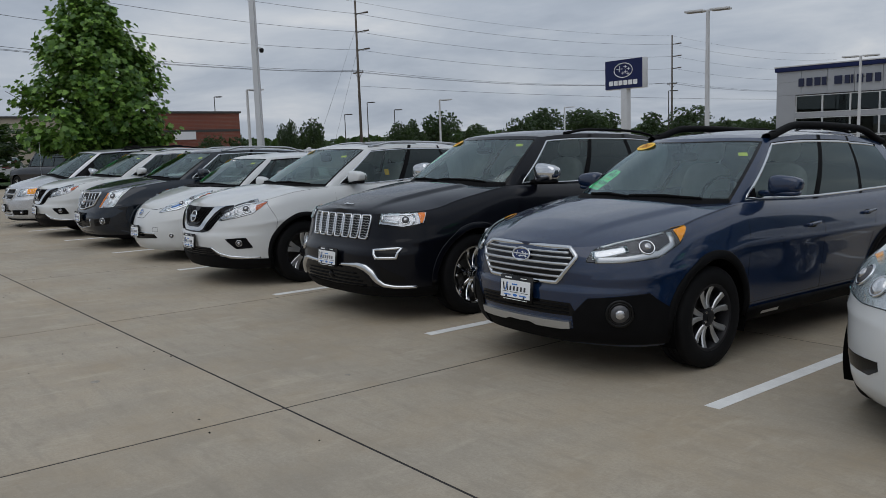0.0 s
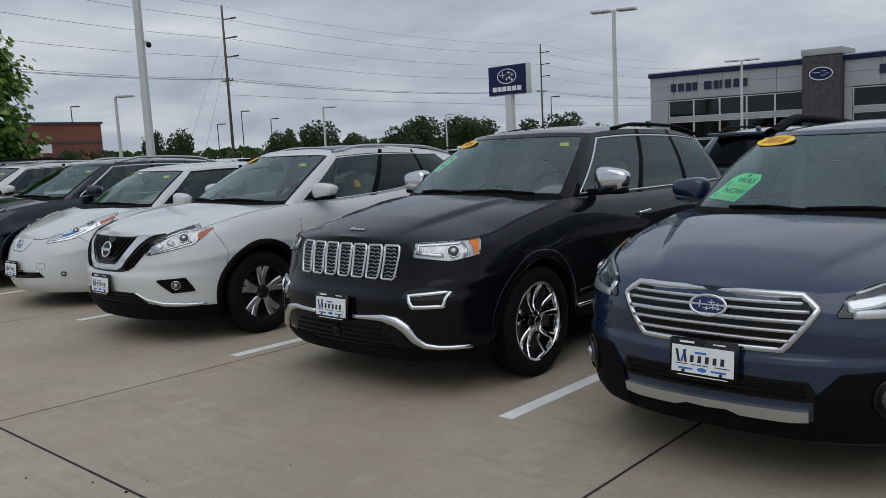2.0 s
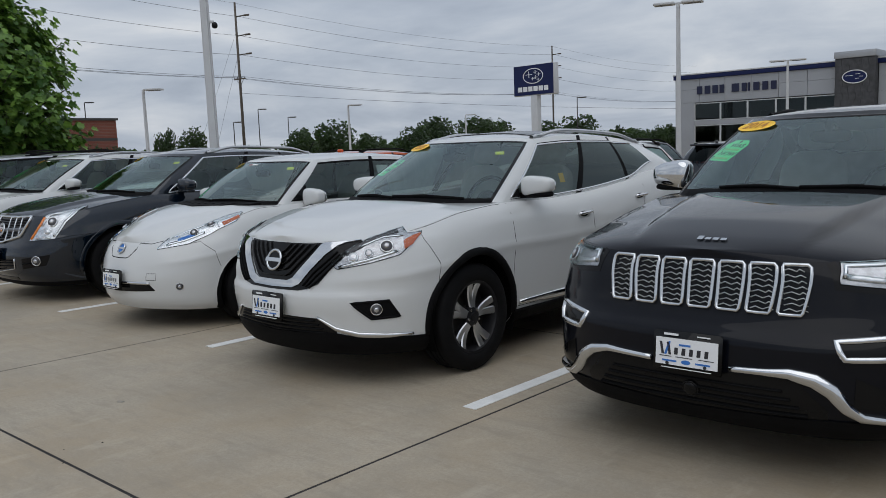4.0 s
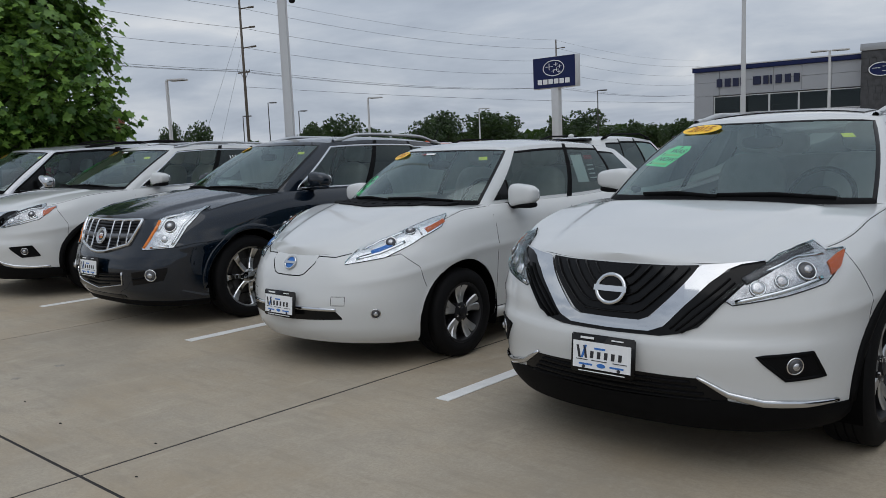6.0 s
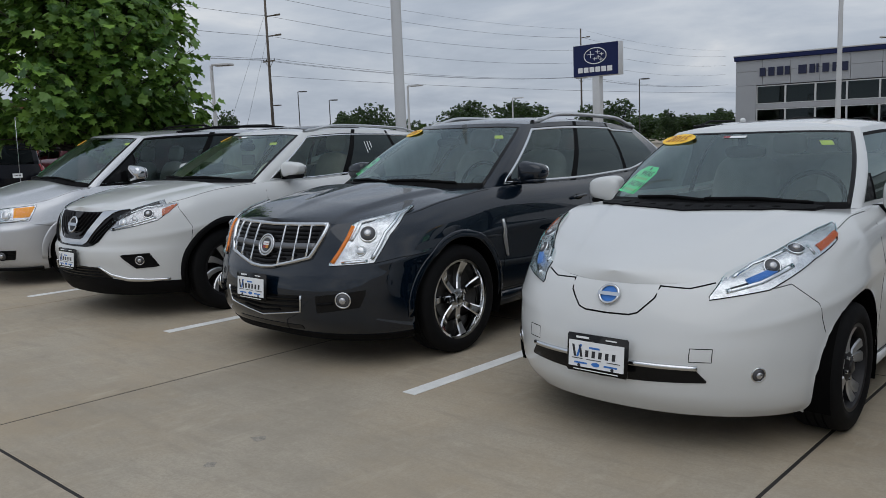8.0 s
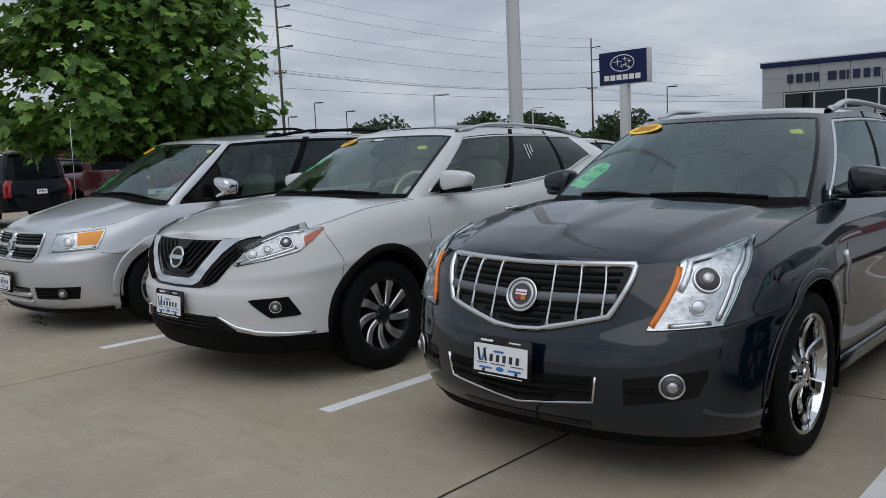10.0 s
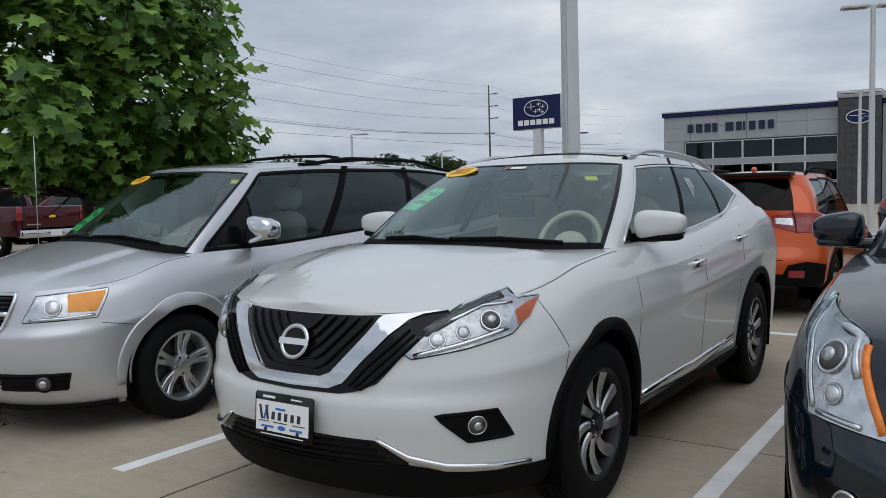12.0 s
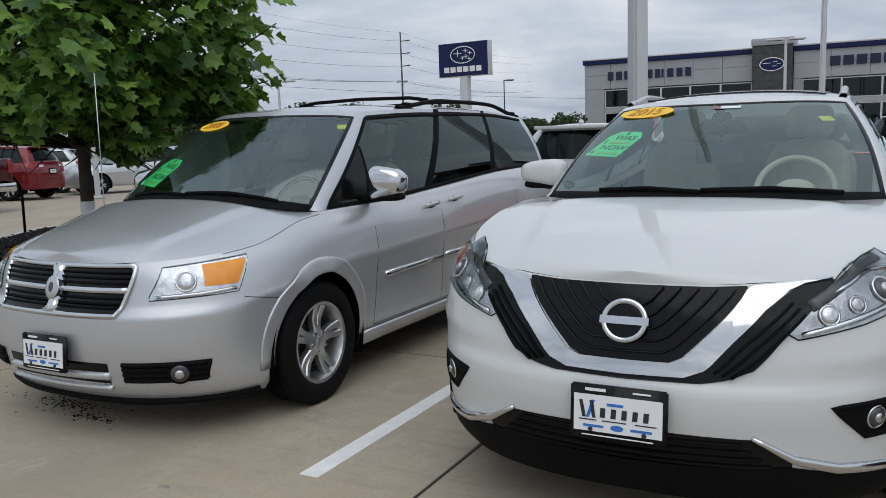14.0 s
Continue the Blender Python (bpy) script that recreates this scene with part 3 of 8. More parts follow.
def hoop(name, rx, ry, w, material, parent, m, seg=40, tube=8, label="", n=2.0, h=None):
    """A ring of a rounded section, lying in the plane of the pose m."""
    verts, faces = [], []
    h = h or w
    for i in range(seg):
        a = 2 * math.pi * i / seg
        c, s = math.cos(a), math.sin(a)
        cx, cy = math.copysign(abs(c) ** (2 / n), c), math.copysign(abs(s) ** (2 / n), s)
        for j in range(tube):
            b = 2 * math.pi * j / tube
            verts.append(m @ Vector((cx * (rx + w * math.cos(b)), cy * (ry + w * math.cos(b)), h * math.sin(b))))
    for i in range(seg):
        for j in range(tube):
            i2, j2 = (i + 1) % seg, (j + 1) % tube
            faces.append((i * tube + j, i2 * tube + j, i2 * tube + j2, i * tube + j2))
    return mesh_of(name, verts, faces, material, parent, True, label)


def bar_on(name, m, x0, x1, y0, y1, material, parent, h=0.0015, slant=0.0):
    """A flat bar in the plane of the pose m."""
    c = [(x0, y0), (x1, y0), (x1 + slant, y1), (x0 + slant, y1)]
    verts = [m @ Vector((x, y, z)) for z in (0, h) for x, y in c]
    faces = [(0, 3, 2, 1), (4, 5, 6, 7)] + [(i, (i + 1) % 4, (i + 1) % 4 + 4, i + 4) for i in range(4)]
    return mesh_of(name, verts, faces, material, parent, False)


# ---- wheels ----
def wheel_mesh(kind, r, rim):
    """Meshes of one wheel standing at its hub, outer side towards +x: (part name, material, mesh)."""
    out = []

    def keep(name, material, verts, faces, angle=35):
        me = bpy.data.meshes.new(name)
        me.from_pydata([tuple(v) for v in verts], [], faces)
        me.polygons.foreach_set("use_smooth", [True] * len(me.polygons))
        me.materials.append(material)
        me.set_sharp_from_angle(angle=radians(angle))
        out.append((name, me))
    prof = [(rim - 0.005, -0.11), (rim + 0.03, -0.118), (r - 0.03, -0.115), (r - 0.008, -0.1), (r, -0.08), (r, -0.045), (r - 0.009, -0.043), (r - 0.009, -0.036), (r, -0.034),
            (r, -0.004), (r - 0.009, -0.002), (r - 0.009, 0.004), (r, 0.006), (r, 0.034), (r - 0.009, 0.036), (r - 0.009, 0.043), (r, 0.045), (r, 0.08),
            (r - 0.008, 0.1), (r - 0.018, 0.108), (r - 0.03, 0.113), (lerp(rim, r, 0.5), 0.121), (rim + 0.022, 0.118), (rim + 0.008, 0.108), (rim - 0.004, 0.1)]
    keep("tyre", M["rubber"], *lathe(prof, 64))
    lip = [(rim - 0.002, 0.098), (rim + 0.006, 0.104), (rim + 0.004, 0.108), (rim - 0.012, 0.104), (rim - 0.02, 0.085), (rim - 0.03, 0.03), (rim - 0.035, -0.1)]
    shiny = kind["tone"]
    keep("rim", M[shiny], *lathe(lip, 64))
    back = [(rim - 0.03, 0.0), (0.16, 0.002), (0.16, 0.012), (0.075, 0.014), (0.07, 0.05), (0.0, 0.05)]
    keep("brake_disc", M["disc"], *lathe(back, 40))
    verts, faces = [], []
    n = kind["spokes"]
    for i in range(n):
        for side in ((-1, 1) if kind.get("pair") else (0,)):
            a0 = 2 * math.pi * (i + 0.5) / n + side * kind.get("gap", 0.0)
            stations = 7
            base = len(verts)
            for s in range(stations):
                t = s / (stations - 1)
                rad = lerp(0.045, rim - 0.008, t)
                w = lerp(kind["w0"], kind["w1"], t) * (1 - 0.25 * math.sin(math.pi * t) * kind.get("waist", 0))
                a = a0 + kind.get("twist", 0.0) * t + side * kind.get("spread", 0.0) * t
                x = lerp(0.082, 0.092, t) - kind.get("dish", 0.02) * math.sin(math.pi * t) 
                c, sn = math.cos(a), math.sin(a)
                for k, (dw, dx) in enumerate(((-1, -0.035), (-1, -0.004), (-0.7, 0.004), (0.7, 0.004), (1, -0.004), (1, -0.035))):
                    verts.append((x + dx, rad * c - w * dw * sn, rad * sn + w * dw * c))
            for s in range(stations - 1):
                for k in range(5):
                    faces.append((base + s * 6 + k, base + s * 6 + k + 1, base + (s + 1) * 6 + k + 1, base + (s + 1) * 6 + k))
    keep("spokes", M[kind.get("spoke_tone", shiny)], verts, faces, 30)
    if shiny == "darkalloy":
        # machined faces, painted flanks
        me = out[-1][1]
        me.materials.append(M["darkalloy"])
        me.polygons.foreach_set("material_index", [1 if i % 5 in (0, 4) else 0 for i in range(len(me.polygons))])
    hub = [(0.075, 0.05), (0.072, 0.078), (0.05, 0.088), (0.034, 0.09), (0.032, 0.098), (0.0, 0.1)]
    keep("hub_cap", M[kind.get("hub_tone", shiny)], *lathe(hub, 32))
    for i in range(kind.get("nuts", 5)):
        a = 2 * math.pi * i / 5
        v, f = lathe([(0.011, 0.08), (0.011, 0.092), (0.0, 0.093)], 8)
        keep("wheel_nut", M["chrome"], [(x, y + 0.056 * math.cos(a), z + 0.056 * math.sin(a)) for x, y, z in v], f)
    return out


def add_wheels(car, S, kind, rim, track=None):
    parts = wheel_mesh(kind, S.r, rim)
    half = track or S.hw - 0.125
    for y in (S.fa, S.ra):
        for s in (1, -1):
            hub = new("wheel", None)
            hub.parent = car
            hub.matrix_basis = pose(s * half, y, S.r, random.random() * 360, 0, 0 if s > 0 else 180)
            for name, me in parts:
                ob = new(name, me)
                ob.parent = hub


# ---- car shell ----
def inside(poly, a, b):
    hit = False
    for (a0, b0), (a1, b1) in zip(poly, poly[1:] + poly[:1]):
        if (b0 > b) != (b1 > b) and a < (a1 - a0) * (b - b0) / (b1 - b0) + a0:
            hit = not hit
    return hit


def shell(car, S, tone, windows, pillar="plastic", recess=(), rows=40, step=0.032, front_glass="clear", rear_glass="rear", cabin_tone="cloth_grey", hood_from=0.0, roof_tone=None,
          seats=True, glass_top=0.93, glass_low=0.0):
    """Body, hood, roof, pillars, glass and underside. windows: (from, to, glass, low, high) along the side.
    recess: (outline in q and z, depth), mirrored to both sides."""
    P = M[tone]
    qs = np.linspace(-S.Q, S.Q, int(2 * S.Q / step))
    if len(qs) % 2 == 0:
        qs = np.linspace(-S.Q, S.Q, len(qs) + 1)
    verts = []
    keepv = []
    for q in qs:
        for j in range(rows):
            v = j / (rows - 1)
            p = S.ring(q, v)
            for poly, d in recess:
                if abs(q) < 1.6 and inside(poly, abs(q), p[2]):
                    _, nn = normal(S.body, q, p[2])
                    p = p - nn * d
            dist = min((math.hypot(p[1] - S.fa, p[2] - S.r), S.fa), (math.hypot(p[1] - S.ra, p[2] - S.r), S.ra))
            inner = dist[0] < S.arch and 0.5 < abs(q) < S.Q - 0.5
            keepv.append(not inner)
            if S.arch * 0.86 < dist[0] < S.arch * 1.06 and 0.5 < abs(q) < S.Q - 0.5 and inner:
                k = S.arch / dist[0]
                p = np.array([p[0], dist[1] + (p[1] - dist[1]) * k, S.r + (p[2] - S.r) * k])
                keepv[-1] = None
            verts.append(p)
    nq = len(qs)
    faces = [f for f in grid_faces(nq, rows) if all(keepv[i] is not False for i in f) and any(keepv[i] for i in f)]
    body = mesh_of("body", verts, faces, P, car)
    # underside and wheel housings
    bot = []
    half = [q for q in qs if q >= 0]
    for q in half:
        p = S.ring(q, 0.0)
        bot += [(-p[0], p[1], p[2] + 0.015), (p[0], p[1], p[2] + 0.015)]
    mesh_of("floor_pan", bot, [(2 * i, 2 * i + 1, 2 * i + 3, 2 * i + 2) for i in range(len(half) - 1)], M["under"], car)
    for y in (S.fa, S.ra):
        for s in (1, -1):
            vs, fs = [], []
            for i in range(25):
                a = math.pi * (-0.12 + 1.24 * i / 24)
                c, sn = math.cos(a), math.sin(a)
                R = S.arch + 0.004
                vs += [(s * (S.hw - 0.015), y + R * c, S.r + R * sn), (s * (S.hw - 0.34), y + R * c, S.r + R * sn), (s * (S.hw - 0.34), y, S.r)]
            for i in range(24):
                fs += [(3 * i, 3 * i + 1, 3 * i + 4, 3 * i + 3), (3 * i + 1, 3 * i + 2, 3 * i + 5, 3 * i + 4)]
            mesh_of("wheel_housing", vs, fs, M["under"], car)
    # hood
    y1 = S.ws[0]
    ys = sorted({*np.linspace(S.ring(0, 1)[1], S.side[0][0], 40), *[S.ring(q, 1.0)[1] for q in np.linspace(0, 0.9, 24)]})
    vs = []
    for y in ys:
        q = S.qtop(y)
        e = S.ring(q, 1.0)
        for k in range(61):
            t = -1 + 2 * k / 60
            zc = max(S.hood(y), e[2])
            if y > y1:
                zc = lerp(S.hood(y1), e[2], min((y - y1) / (S.side[0][0] - y1), 1))
            vs.append((e[0] * t, y, e[2] + (zc - e[2]) * (1 - abs(t) ** 2.6) + S.crease(e[0] * t, y)))
    mesh_of("hood", vs, grid_faces(len(ys), 61), P, car)
    # cabin
    us = [0.0, 0.3, 0.55, 0.75, 0.88, 0.945, 1.0]
    cuts = sorted({1.0, 1.025, 1.975, 2.0} | {round(1 + w[i], 4) for w in windows for i in (0, 1)})
    side_us = []
    for a, b in zip(cuts, cuts[1:]):
        k = max(1, int((b - a) / 0.045))
        side_us += [a + (b - a) * i / k for i in range(k)]
    us = us[:-1] + side_us + [2.0, 2.06, 2.12, 2.25, 2.45, 2.7, 3.0]
    vsteps = 15

    def quad_sheet(name, u0, u1, v0, v1, material, sgn, nv=vsteps, label="", off=0.0):
        lst = [u for u in us if u0 - 1e-6 <= u <= u1 + 1e-6]
        if len(lst) < 2:
            lst = [u0, u1]
        vv = []
        for u in lst:
            for j in range(nv):
                v = lerp(v0(u) if callable(v0) else v0, v1(u) if callable(v1) else v1, j / (nv - 1))
                p = S.cabin(sgn * u, v)
                if off:
                    _, nn = normal(S.cabin, sgn * min(max(u, 0.01), 2.98), min(max(v, 0.01), 0.99))
                    p = p + nn * off * (1 if sgn > 0 else 1)
                vv.append(p)
        return mesh_of(name, vv, grid_faces(len(lst), nv, 0, sgn < 0), material, car, True, label)
    # windscreen in one sheet
    vv, wl = [], [-0.945 + 1.89 * i / 24 for i in range(25)]
    for u in wl:
        for j in range(13):
            vv.append(S.cabin(u, lerp(glass_low, glass_top, j / 12)))
    ob = mesh_of("windscreen", vv, grid_faces(25, 13), M[front_glass], car)
    ob.visible_shadow = False
    rod("windscreen_seal", S.cabin, [(-0.945, glass_low + 0.01), (-0.945, glass_top), (0.945, glass_top), (0.945, glass_low + 0.01)], M["gloss"], car, 0.012, 0.003, 0.0, step=0.08)
    rod("cowl_panel", S.cabin, [(-0.95, 0.005), (0.95, 0.005)], M["plastic"], car, 0.035, 0.006, 0.0, step=0.08)
    vv, wl = [], [-0.95 + 1.9 * i / 16 for i in range(17)]
    for u in wl:
        for j in range(4):
            vv.append(S.cabin(u, lerp(glass_top, 1.0, j / 3)))
    mesh_of("windscreen_header", vv, grid_faces(17, 4), M[roof_tone or tone], car)
    for s in (1, -1):
        quad_sheet("a_pillar", 0.945, 1.025, 0.0, 1.0, P, s)
        for w0, w1, g, lo, hi in windows:
            ob = quad_sheet("side_window", 1 + w0, 1 + w1, lo, hi, M[g], s)
            ob.visible_shadow = False
            if callable(hi):
                quad_sheet("window_lintel", 1 + w0, 1 + w1, hi, 1.0, P, s, 4)
            else:
                quad_sheet("window_frame", 1 + w0, 1 + w1, hi, hi + 0.045, M[pillar], s, 2)
                quad_sheet("window_lintel", 1 + w0, 1 + w1, hi + 0.045, 1.0, P, s, 4)
            quad_sheet("window_sill", 1 + w0, 1 + w1, 0.0, lo, P, s, 3)
        edges = [0.025] + [e for w in windows for e in (w[0], w[1])] + [0.975]
        for k in range(0, len(edges), 2):
            if edges[k + 1] - edges[k] > 1e-4:
                last = k == len(edges) - 2
                quad_sheet("door_pillar" if not last else "rear_pillar", 1 + edges[k], 1 + edges[k + 1], 0.0, 1.0, P if last or k == 0 else M[pillar], s)
        quad_sheet("rear_corner", 1.975, 2.25, 0.0, 1.0, P, s)
        quad_sheet("tailgate_header", 2.25, 3.0, 0.9, 1.0, P, s, 4)
        ob = quad_sheet("rear_window", 2.25, 3.0, 0.08, 0.9, M[rear_glass], s)
        ob.visible_shadow = False
        quad_sheet("tailgate_sill", 2.25, 3.0, 0.0, 0.08, P, s, 3)
    # roof skin
    tv, tl = [], [0.0, 0.2, 0.4, 0.6, 0.8, 0.93] + [1 + i / 24 for i in range(25)] + [2.1, 2.3, 2.5, 2.75, 3.0]
    for u in tl:
        for k in range(21):
            tv.append(S.top(u, -1 + 2 * k / 20))
    mesh_of("roof", tv, grid_faces(len(tl), 21), M[roof_tone or tone], car)
    # rear deck between belt and tailgate
    tv = []
    for i in range(14):
        y = lerp(S.side[1][0] - 0.05, S.ring(S.Q, 1.0)[1], i / 13)
        e = S.ring(S.qtop(y), 1.0)
        tv += [(-e[0], y, e[2] - 0.004), (-e[0] * 0.5, y, e[2] - 0.004), (e[0] * 0.5, y, e[2] - 0.004), (e[0], y, e[2] - 0.004)]
    mesh_of("rear_shelf", tv, grid_faces(14, 4), P, car)
    # sill shelf closes the gap between belt and glass
    for s in (1, -1):
        tv = []
        for i in range(30):
            y = lerp(S.side[0][0], S.side[1][0], i / 29)
            e = S.ring(s * S.qtop(y), 1.0)
            tv += [e, e + np.array([-s * (S.inset + 0.09), 0, 0.0])]
        mesh_of("belt_moulding", tv, grid_faces(30, 2, 0, s > 0), P, car)
    if seats:
        cabin_fit(car, S, cabin_tone)
    return body


def cabin_fit(car, S, tone):
    y0, y1 = S.ws[0], S.side[1][0]
    zb = S.sh(S.side[0][0])
    xi = S.hw - 0.21
    box_part("cabin_floor", -xi, xi, y0 + 0.25, y1 - 0.15, 0.38, 0.46, M["dash"], car)
    for s in (1, -1):
        box_part("door_card", s * (S.hw - 0.2) - 0.02, s * (S.hw - 0.2) + 0.02, S.side[0][0] + 0.25, y1 - 0.3, 0.45, zb - 0.09, M["dash"], car, bev=0.01)
    egg("dashboard", (2 * xi + 0.06, 0.62, 0.3), (0, S.side[0][0] + 0.12, zb - 0.16), M["dash_beige"] if tone == "cloth_beige" else M["dash"], car, 4.0)
    yf = S.side[0][0] + 0.95
    for s in (0.37, -0.37):
        lean = Matrix.Rotation(radians(-14), 3, "X")
        egg("seat_base", (0.5, 0.52, 0.2), (s, yf, zb - 0.42), M[tone], car, 4.0)
        egg("seat_back", (0.48, 0.17, 0.64), (s, yf + 0.33, zb - 0.06), M[tone], car, 3.6, turn=lean)
        egg("headrest", (0.27, 0.11, 0.2), (s, yf + 0.43, zb + 0.36), M[tone], car, 3.4, turn=lean)
    egg("rear_seat", (1.25, 0.18, 0.6), (0, yf + 1.25, zb - 0.06), M[tone], car, 4.0, turn=Matrix.Rotation(radians(-16), 3, "X"))
    for s in (0.4, -0.4):
        egg("headrest", (0.27, 0.1, 0.17), (s, yf + 1.34, zb + 0.32), M[tone], car, 3.4)
    m = Matrix.Translation((0.37, S.side[0][0] + 0.42, zb - 0.0)) @ Matrix.Rotation(radians(65), 4, "X")
    wheel = hoop("steering_wheel", 0.185, 0.185, 0.016, M["plastic"] if tone == "cloth_grey" else M[tone], car, m)
    disc("wheel_boss", 0.1, 0.07, M["plastic"] if tone == "cloth_grey" else M[tone], wheel, m, 0.03, dome=0.03)
    p = S.cabin(0.0, 0.86)
    egg("rear_view_mirror", (0.25, 0.05, 0.08), (0, p[1] + 0.09, p[2] - 0.09), M["plastic"], car, 3.0)
    rod("mirror_stalk", S.cabin, [(0.0, 0.93), (0.0, 0.86)], M["plastic"], car, 0.02, 0.05, -0.05)


def door_mirror(car, S, y, z, tone, base="plastic", size=(0.27, 0.15, 0.19), out=0.16, cap="", signal=False, slope=0.03):
    for s in (1, -1):
        e = S.body(s * S.qy(y), min(z - 0.06, S.sh(y)))
        x = abs(e[0]) + out
        shape = (lambda v, s=s: (v.x, v.y * (1 - 0.25 * s * v.x / size[0]), v.z * (1 - 0.45 * s * v.x / size[0]) + s * v.x * slope))
        mir = egg("door_mirror", size, (s * x, y, z), M[tone], car, 3.3, cap, shape=shape)
        egg("mirror_stalk", (0.2, 0.07, 0.05), (s * (abs(e[0]) + 0.02), y + 0.01, z - size[2] * 0.48), M[base], mir, 3.0)
        egg("mirror_base", (size[0] * 0.86, size[1] * 0.9, 0.05), (s * x, y + 0.005, z - size[2] * 0.44), M[base], mir, 3.0)
        egg("mirror_glass", (size[0] * 0.84, 0.02, size[2] * 0.7), (s * x, y + size[1] * 0.47, z), M["chrome"], mir, 3.0)


def plate_on(car, S, z, out=0.03, tilt=4, x=0.0, q=0.0, drop=0.0):
    """Dealer plate in a black frame: the words on it are plain bars."""
    p = S.body(q, z)
    m = Matrix.Translation((x + p[0], p[1] - out, z)) @ Matrix.Rotation(radians(90 - tilt), 4, "X")
    holder = new("license_plate")
    holder.parent = car
    bm = bmesh.new()
    bmesh.ops.create_cube(bm, size=1, matrix=m @ Matrix.Diagonal((0.325, 0.182, 0.022, 1)))
    bmesh.ops.bevel(bm, geom=bm.edges[:], offset=0.006, segments=2, affect="EDGES")
    part("plate_frame", bm, M["gloss"], holder)
    bm = bmesh.new()
    bmesh.ops.create_cube(bm, size=1, matrix=m @ Matrix.Translation((0, -0.004, 0.0115)) @ Matrix.Diagonal((0.296, 0.124, 0.004, 1)))
    part("plate_panel", bm, M["plate"], holder, "white dealer plate", False)
    f = m @ Matrix.Translation((0, -0.004, 0.0137))
    # large word as a row of bars, tick in blue, small lines
    for i in range(5):
        x0 = -0.058 + i * 0.036
        bar_on("word_bar", f, x0, x0 + 0.017, -0.012, 0.02, M["ink"], holder, slant=0.002)
    bar_on("word_bar", f, -0.118, -0.106, -0.015, 0.042, M["ink"], holder, slant=-0.012)
    bar_on("tick_bar", f, -0.106, -0.095, -0.015, 0.045, M["inkblue"], holder, slant=0.020)
    bar_on("word_bar", f, -0.084, -0.072, -0.015, 0.042, M["ink"], holder, slant=-0.01)
    bar_on("word_bar", f, -0.035, 0.02, 0.029, 0.038, M["inkblue"], holder)
    for i, (a, b) in enumerate(((-0.13, -0.07), (-0.05, 0.03), (0.06, 0.13))):
        bar_on("word_bar", f, a, b, -0.0245, -0.021, M["ink"], holder)
    bar_on("word_bar", f, -0.115, -0.045, -0.047, -0.039, M["inkblue"], holder)
    bar_on("word_bar", f, 0.045, 0.115, -0.047, -0.039, M["inkblue"], holder)
    disc("maker_oval", 0.022, 0.01, M["inkblue"], holder, f @ Matrix.Translation((0, -0.043, 0.0008)), 0.001)
    g = m @ Matrix.Translation((0, 0, 0.0115))
    bar_on("frame_word", g, -0.11, -0.04, 0.070, 0.080, M["plate"], holder)
    bar_on("frame_word", g, 0.05, 0.11, 0.073, 0.079, M["plate"], holder)
    bar_on("frame_word", g, -0.12, 0.12, -0.081, -0.077, M["plate"], holder)
    for x in (-0.09, 0.09):
        disc("plate_bolt", 0.008, 0.008, M["ink"], holder, f @ Matrix.Translation((x, -0.055, 0.003)), 0.004, 12)
    return holder


def windscreen_tags(car, S, year, u_year, v_year=0.9, tag=None, square=0.8, v_sq=0.9):
    """Yellow oval with the model year, green price tag and a small square sticker, on the inside of the glass."""
    m = frame_on(S.cabin, u_year, min(v_year, 0.86), 0.004)
    ov = disc("year_sticker", 0.185, 0.066, M["yellow"], car, m, 0.002, 40, "yellow oval sticker with the model year")
    text_mesh("year_number", year, 0.105, M["ochre"], ov, m @ Matrix.Translation((0, 0, 0.003)), squash=1.1)
    if tag:
        u, v = tag[:2]
        k = tag[2] if len(tag) > 2 else 1.0
        m = frame_on(S.cabin, u, v, -0.012) @ Matrix.Rotation(radians(-4), 4, "Z")
        verts, out = [], [(-0.13, -0.12), (0.13, -0.12), (0.13, 0.07), (0.08, 0.12), (-0.08, 0.12), (-0.13, 0.07)]
        for z in (0, 0.002):
            verts += [m @ Vector((x * k, y * k, z)) for x, y in out]
        faces = [tuple(range(6))[::-1], tuple(range(6, 12))] + [(i, (i + 1) % 6, (i + 1) % 6 + 6, i + 6) for i in range(6)]
        tg = mesh_of("price_tag", verts, faces, M["green"], car, False, "green paper price tag")
        f = m @ Matrix.Translation((0, 0, 0.003))
        text_mesh("tag_word", "WAS", 0.06 * k, M["inkgreen"], tg, f @ Matrix.Translation((0.02 * k, 0.055 * k, 0)), squash=1.3)
        text_mesh("tag_word", "NOW", 0.06 * k, M["inkgreen"], tg, f @ Matrix.Translation((0.02 * k, -0.04 * k, 0)), squash=1.3)
        text_mesh("tag_word", "$", 0.045 * k, M["inkgreen"], tg, f @ Matrix.Translation((-0.1 * k, 0.012 * k, 0)))
        text_mesh("tag_word", "$", 0.045 * k, M["inkgreen"], tg, f @ Matrix.Translation((-0.1 * k, -0.09 * k, 0)))
        bar_on("price_bar", f, -0.07 * k, 0.1 * k, 0.0, 0.018 * k, M["price"], tg)
        bar_on("price_bar", f, -0.07 * k, 0.1 * k, -0.1 * k, -0.082 * k, M["price"], tg)
        disc("tag_hole", 0.012 * k, 0.012 * k, M["ink"], tg, f @ Matrix.Translation((0, 0.1 * k, 0)), 0.001, 12)
    if square:
        m = frame_on(S.cabin, square, v_sq, -0.010)
        bar_on("inspection_sticker", m, -0.035, 0.035, -0.025, 0.025, M["lime"], car)


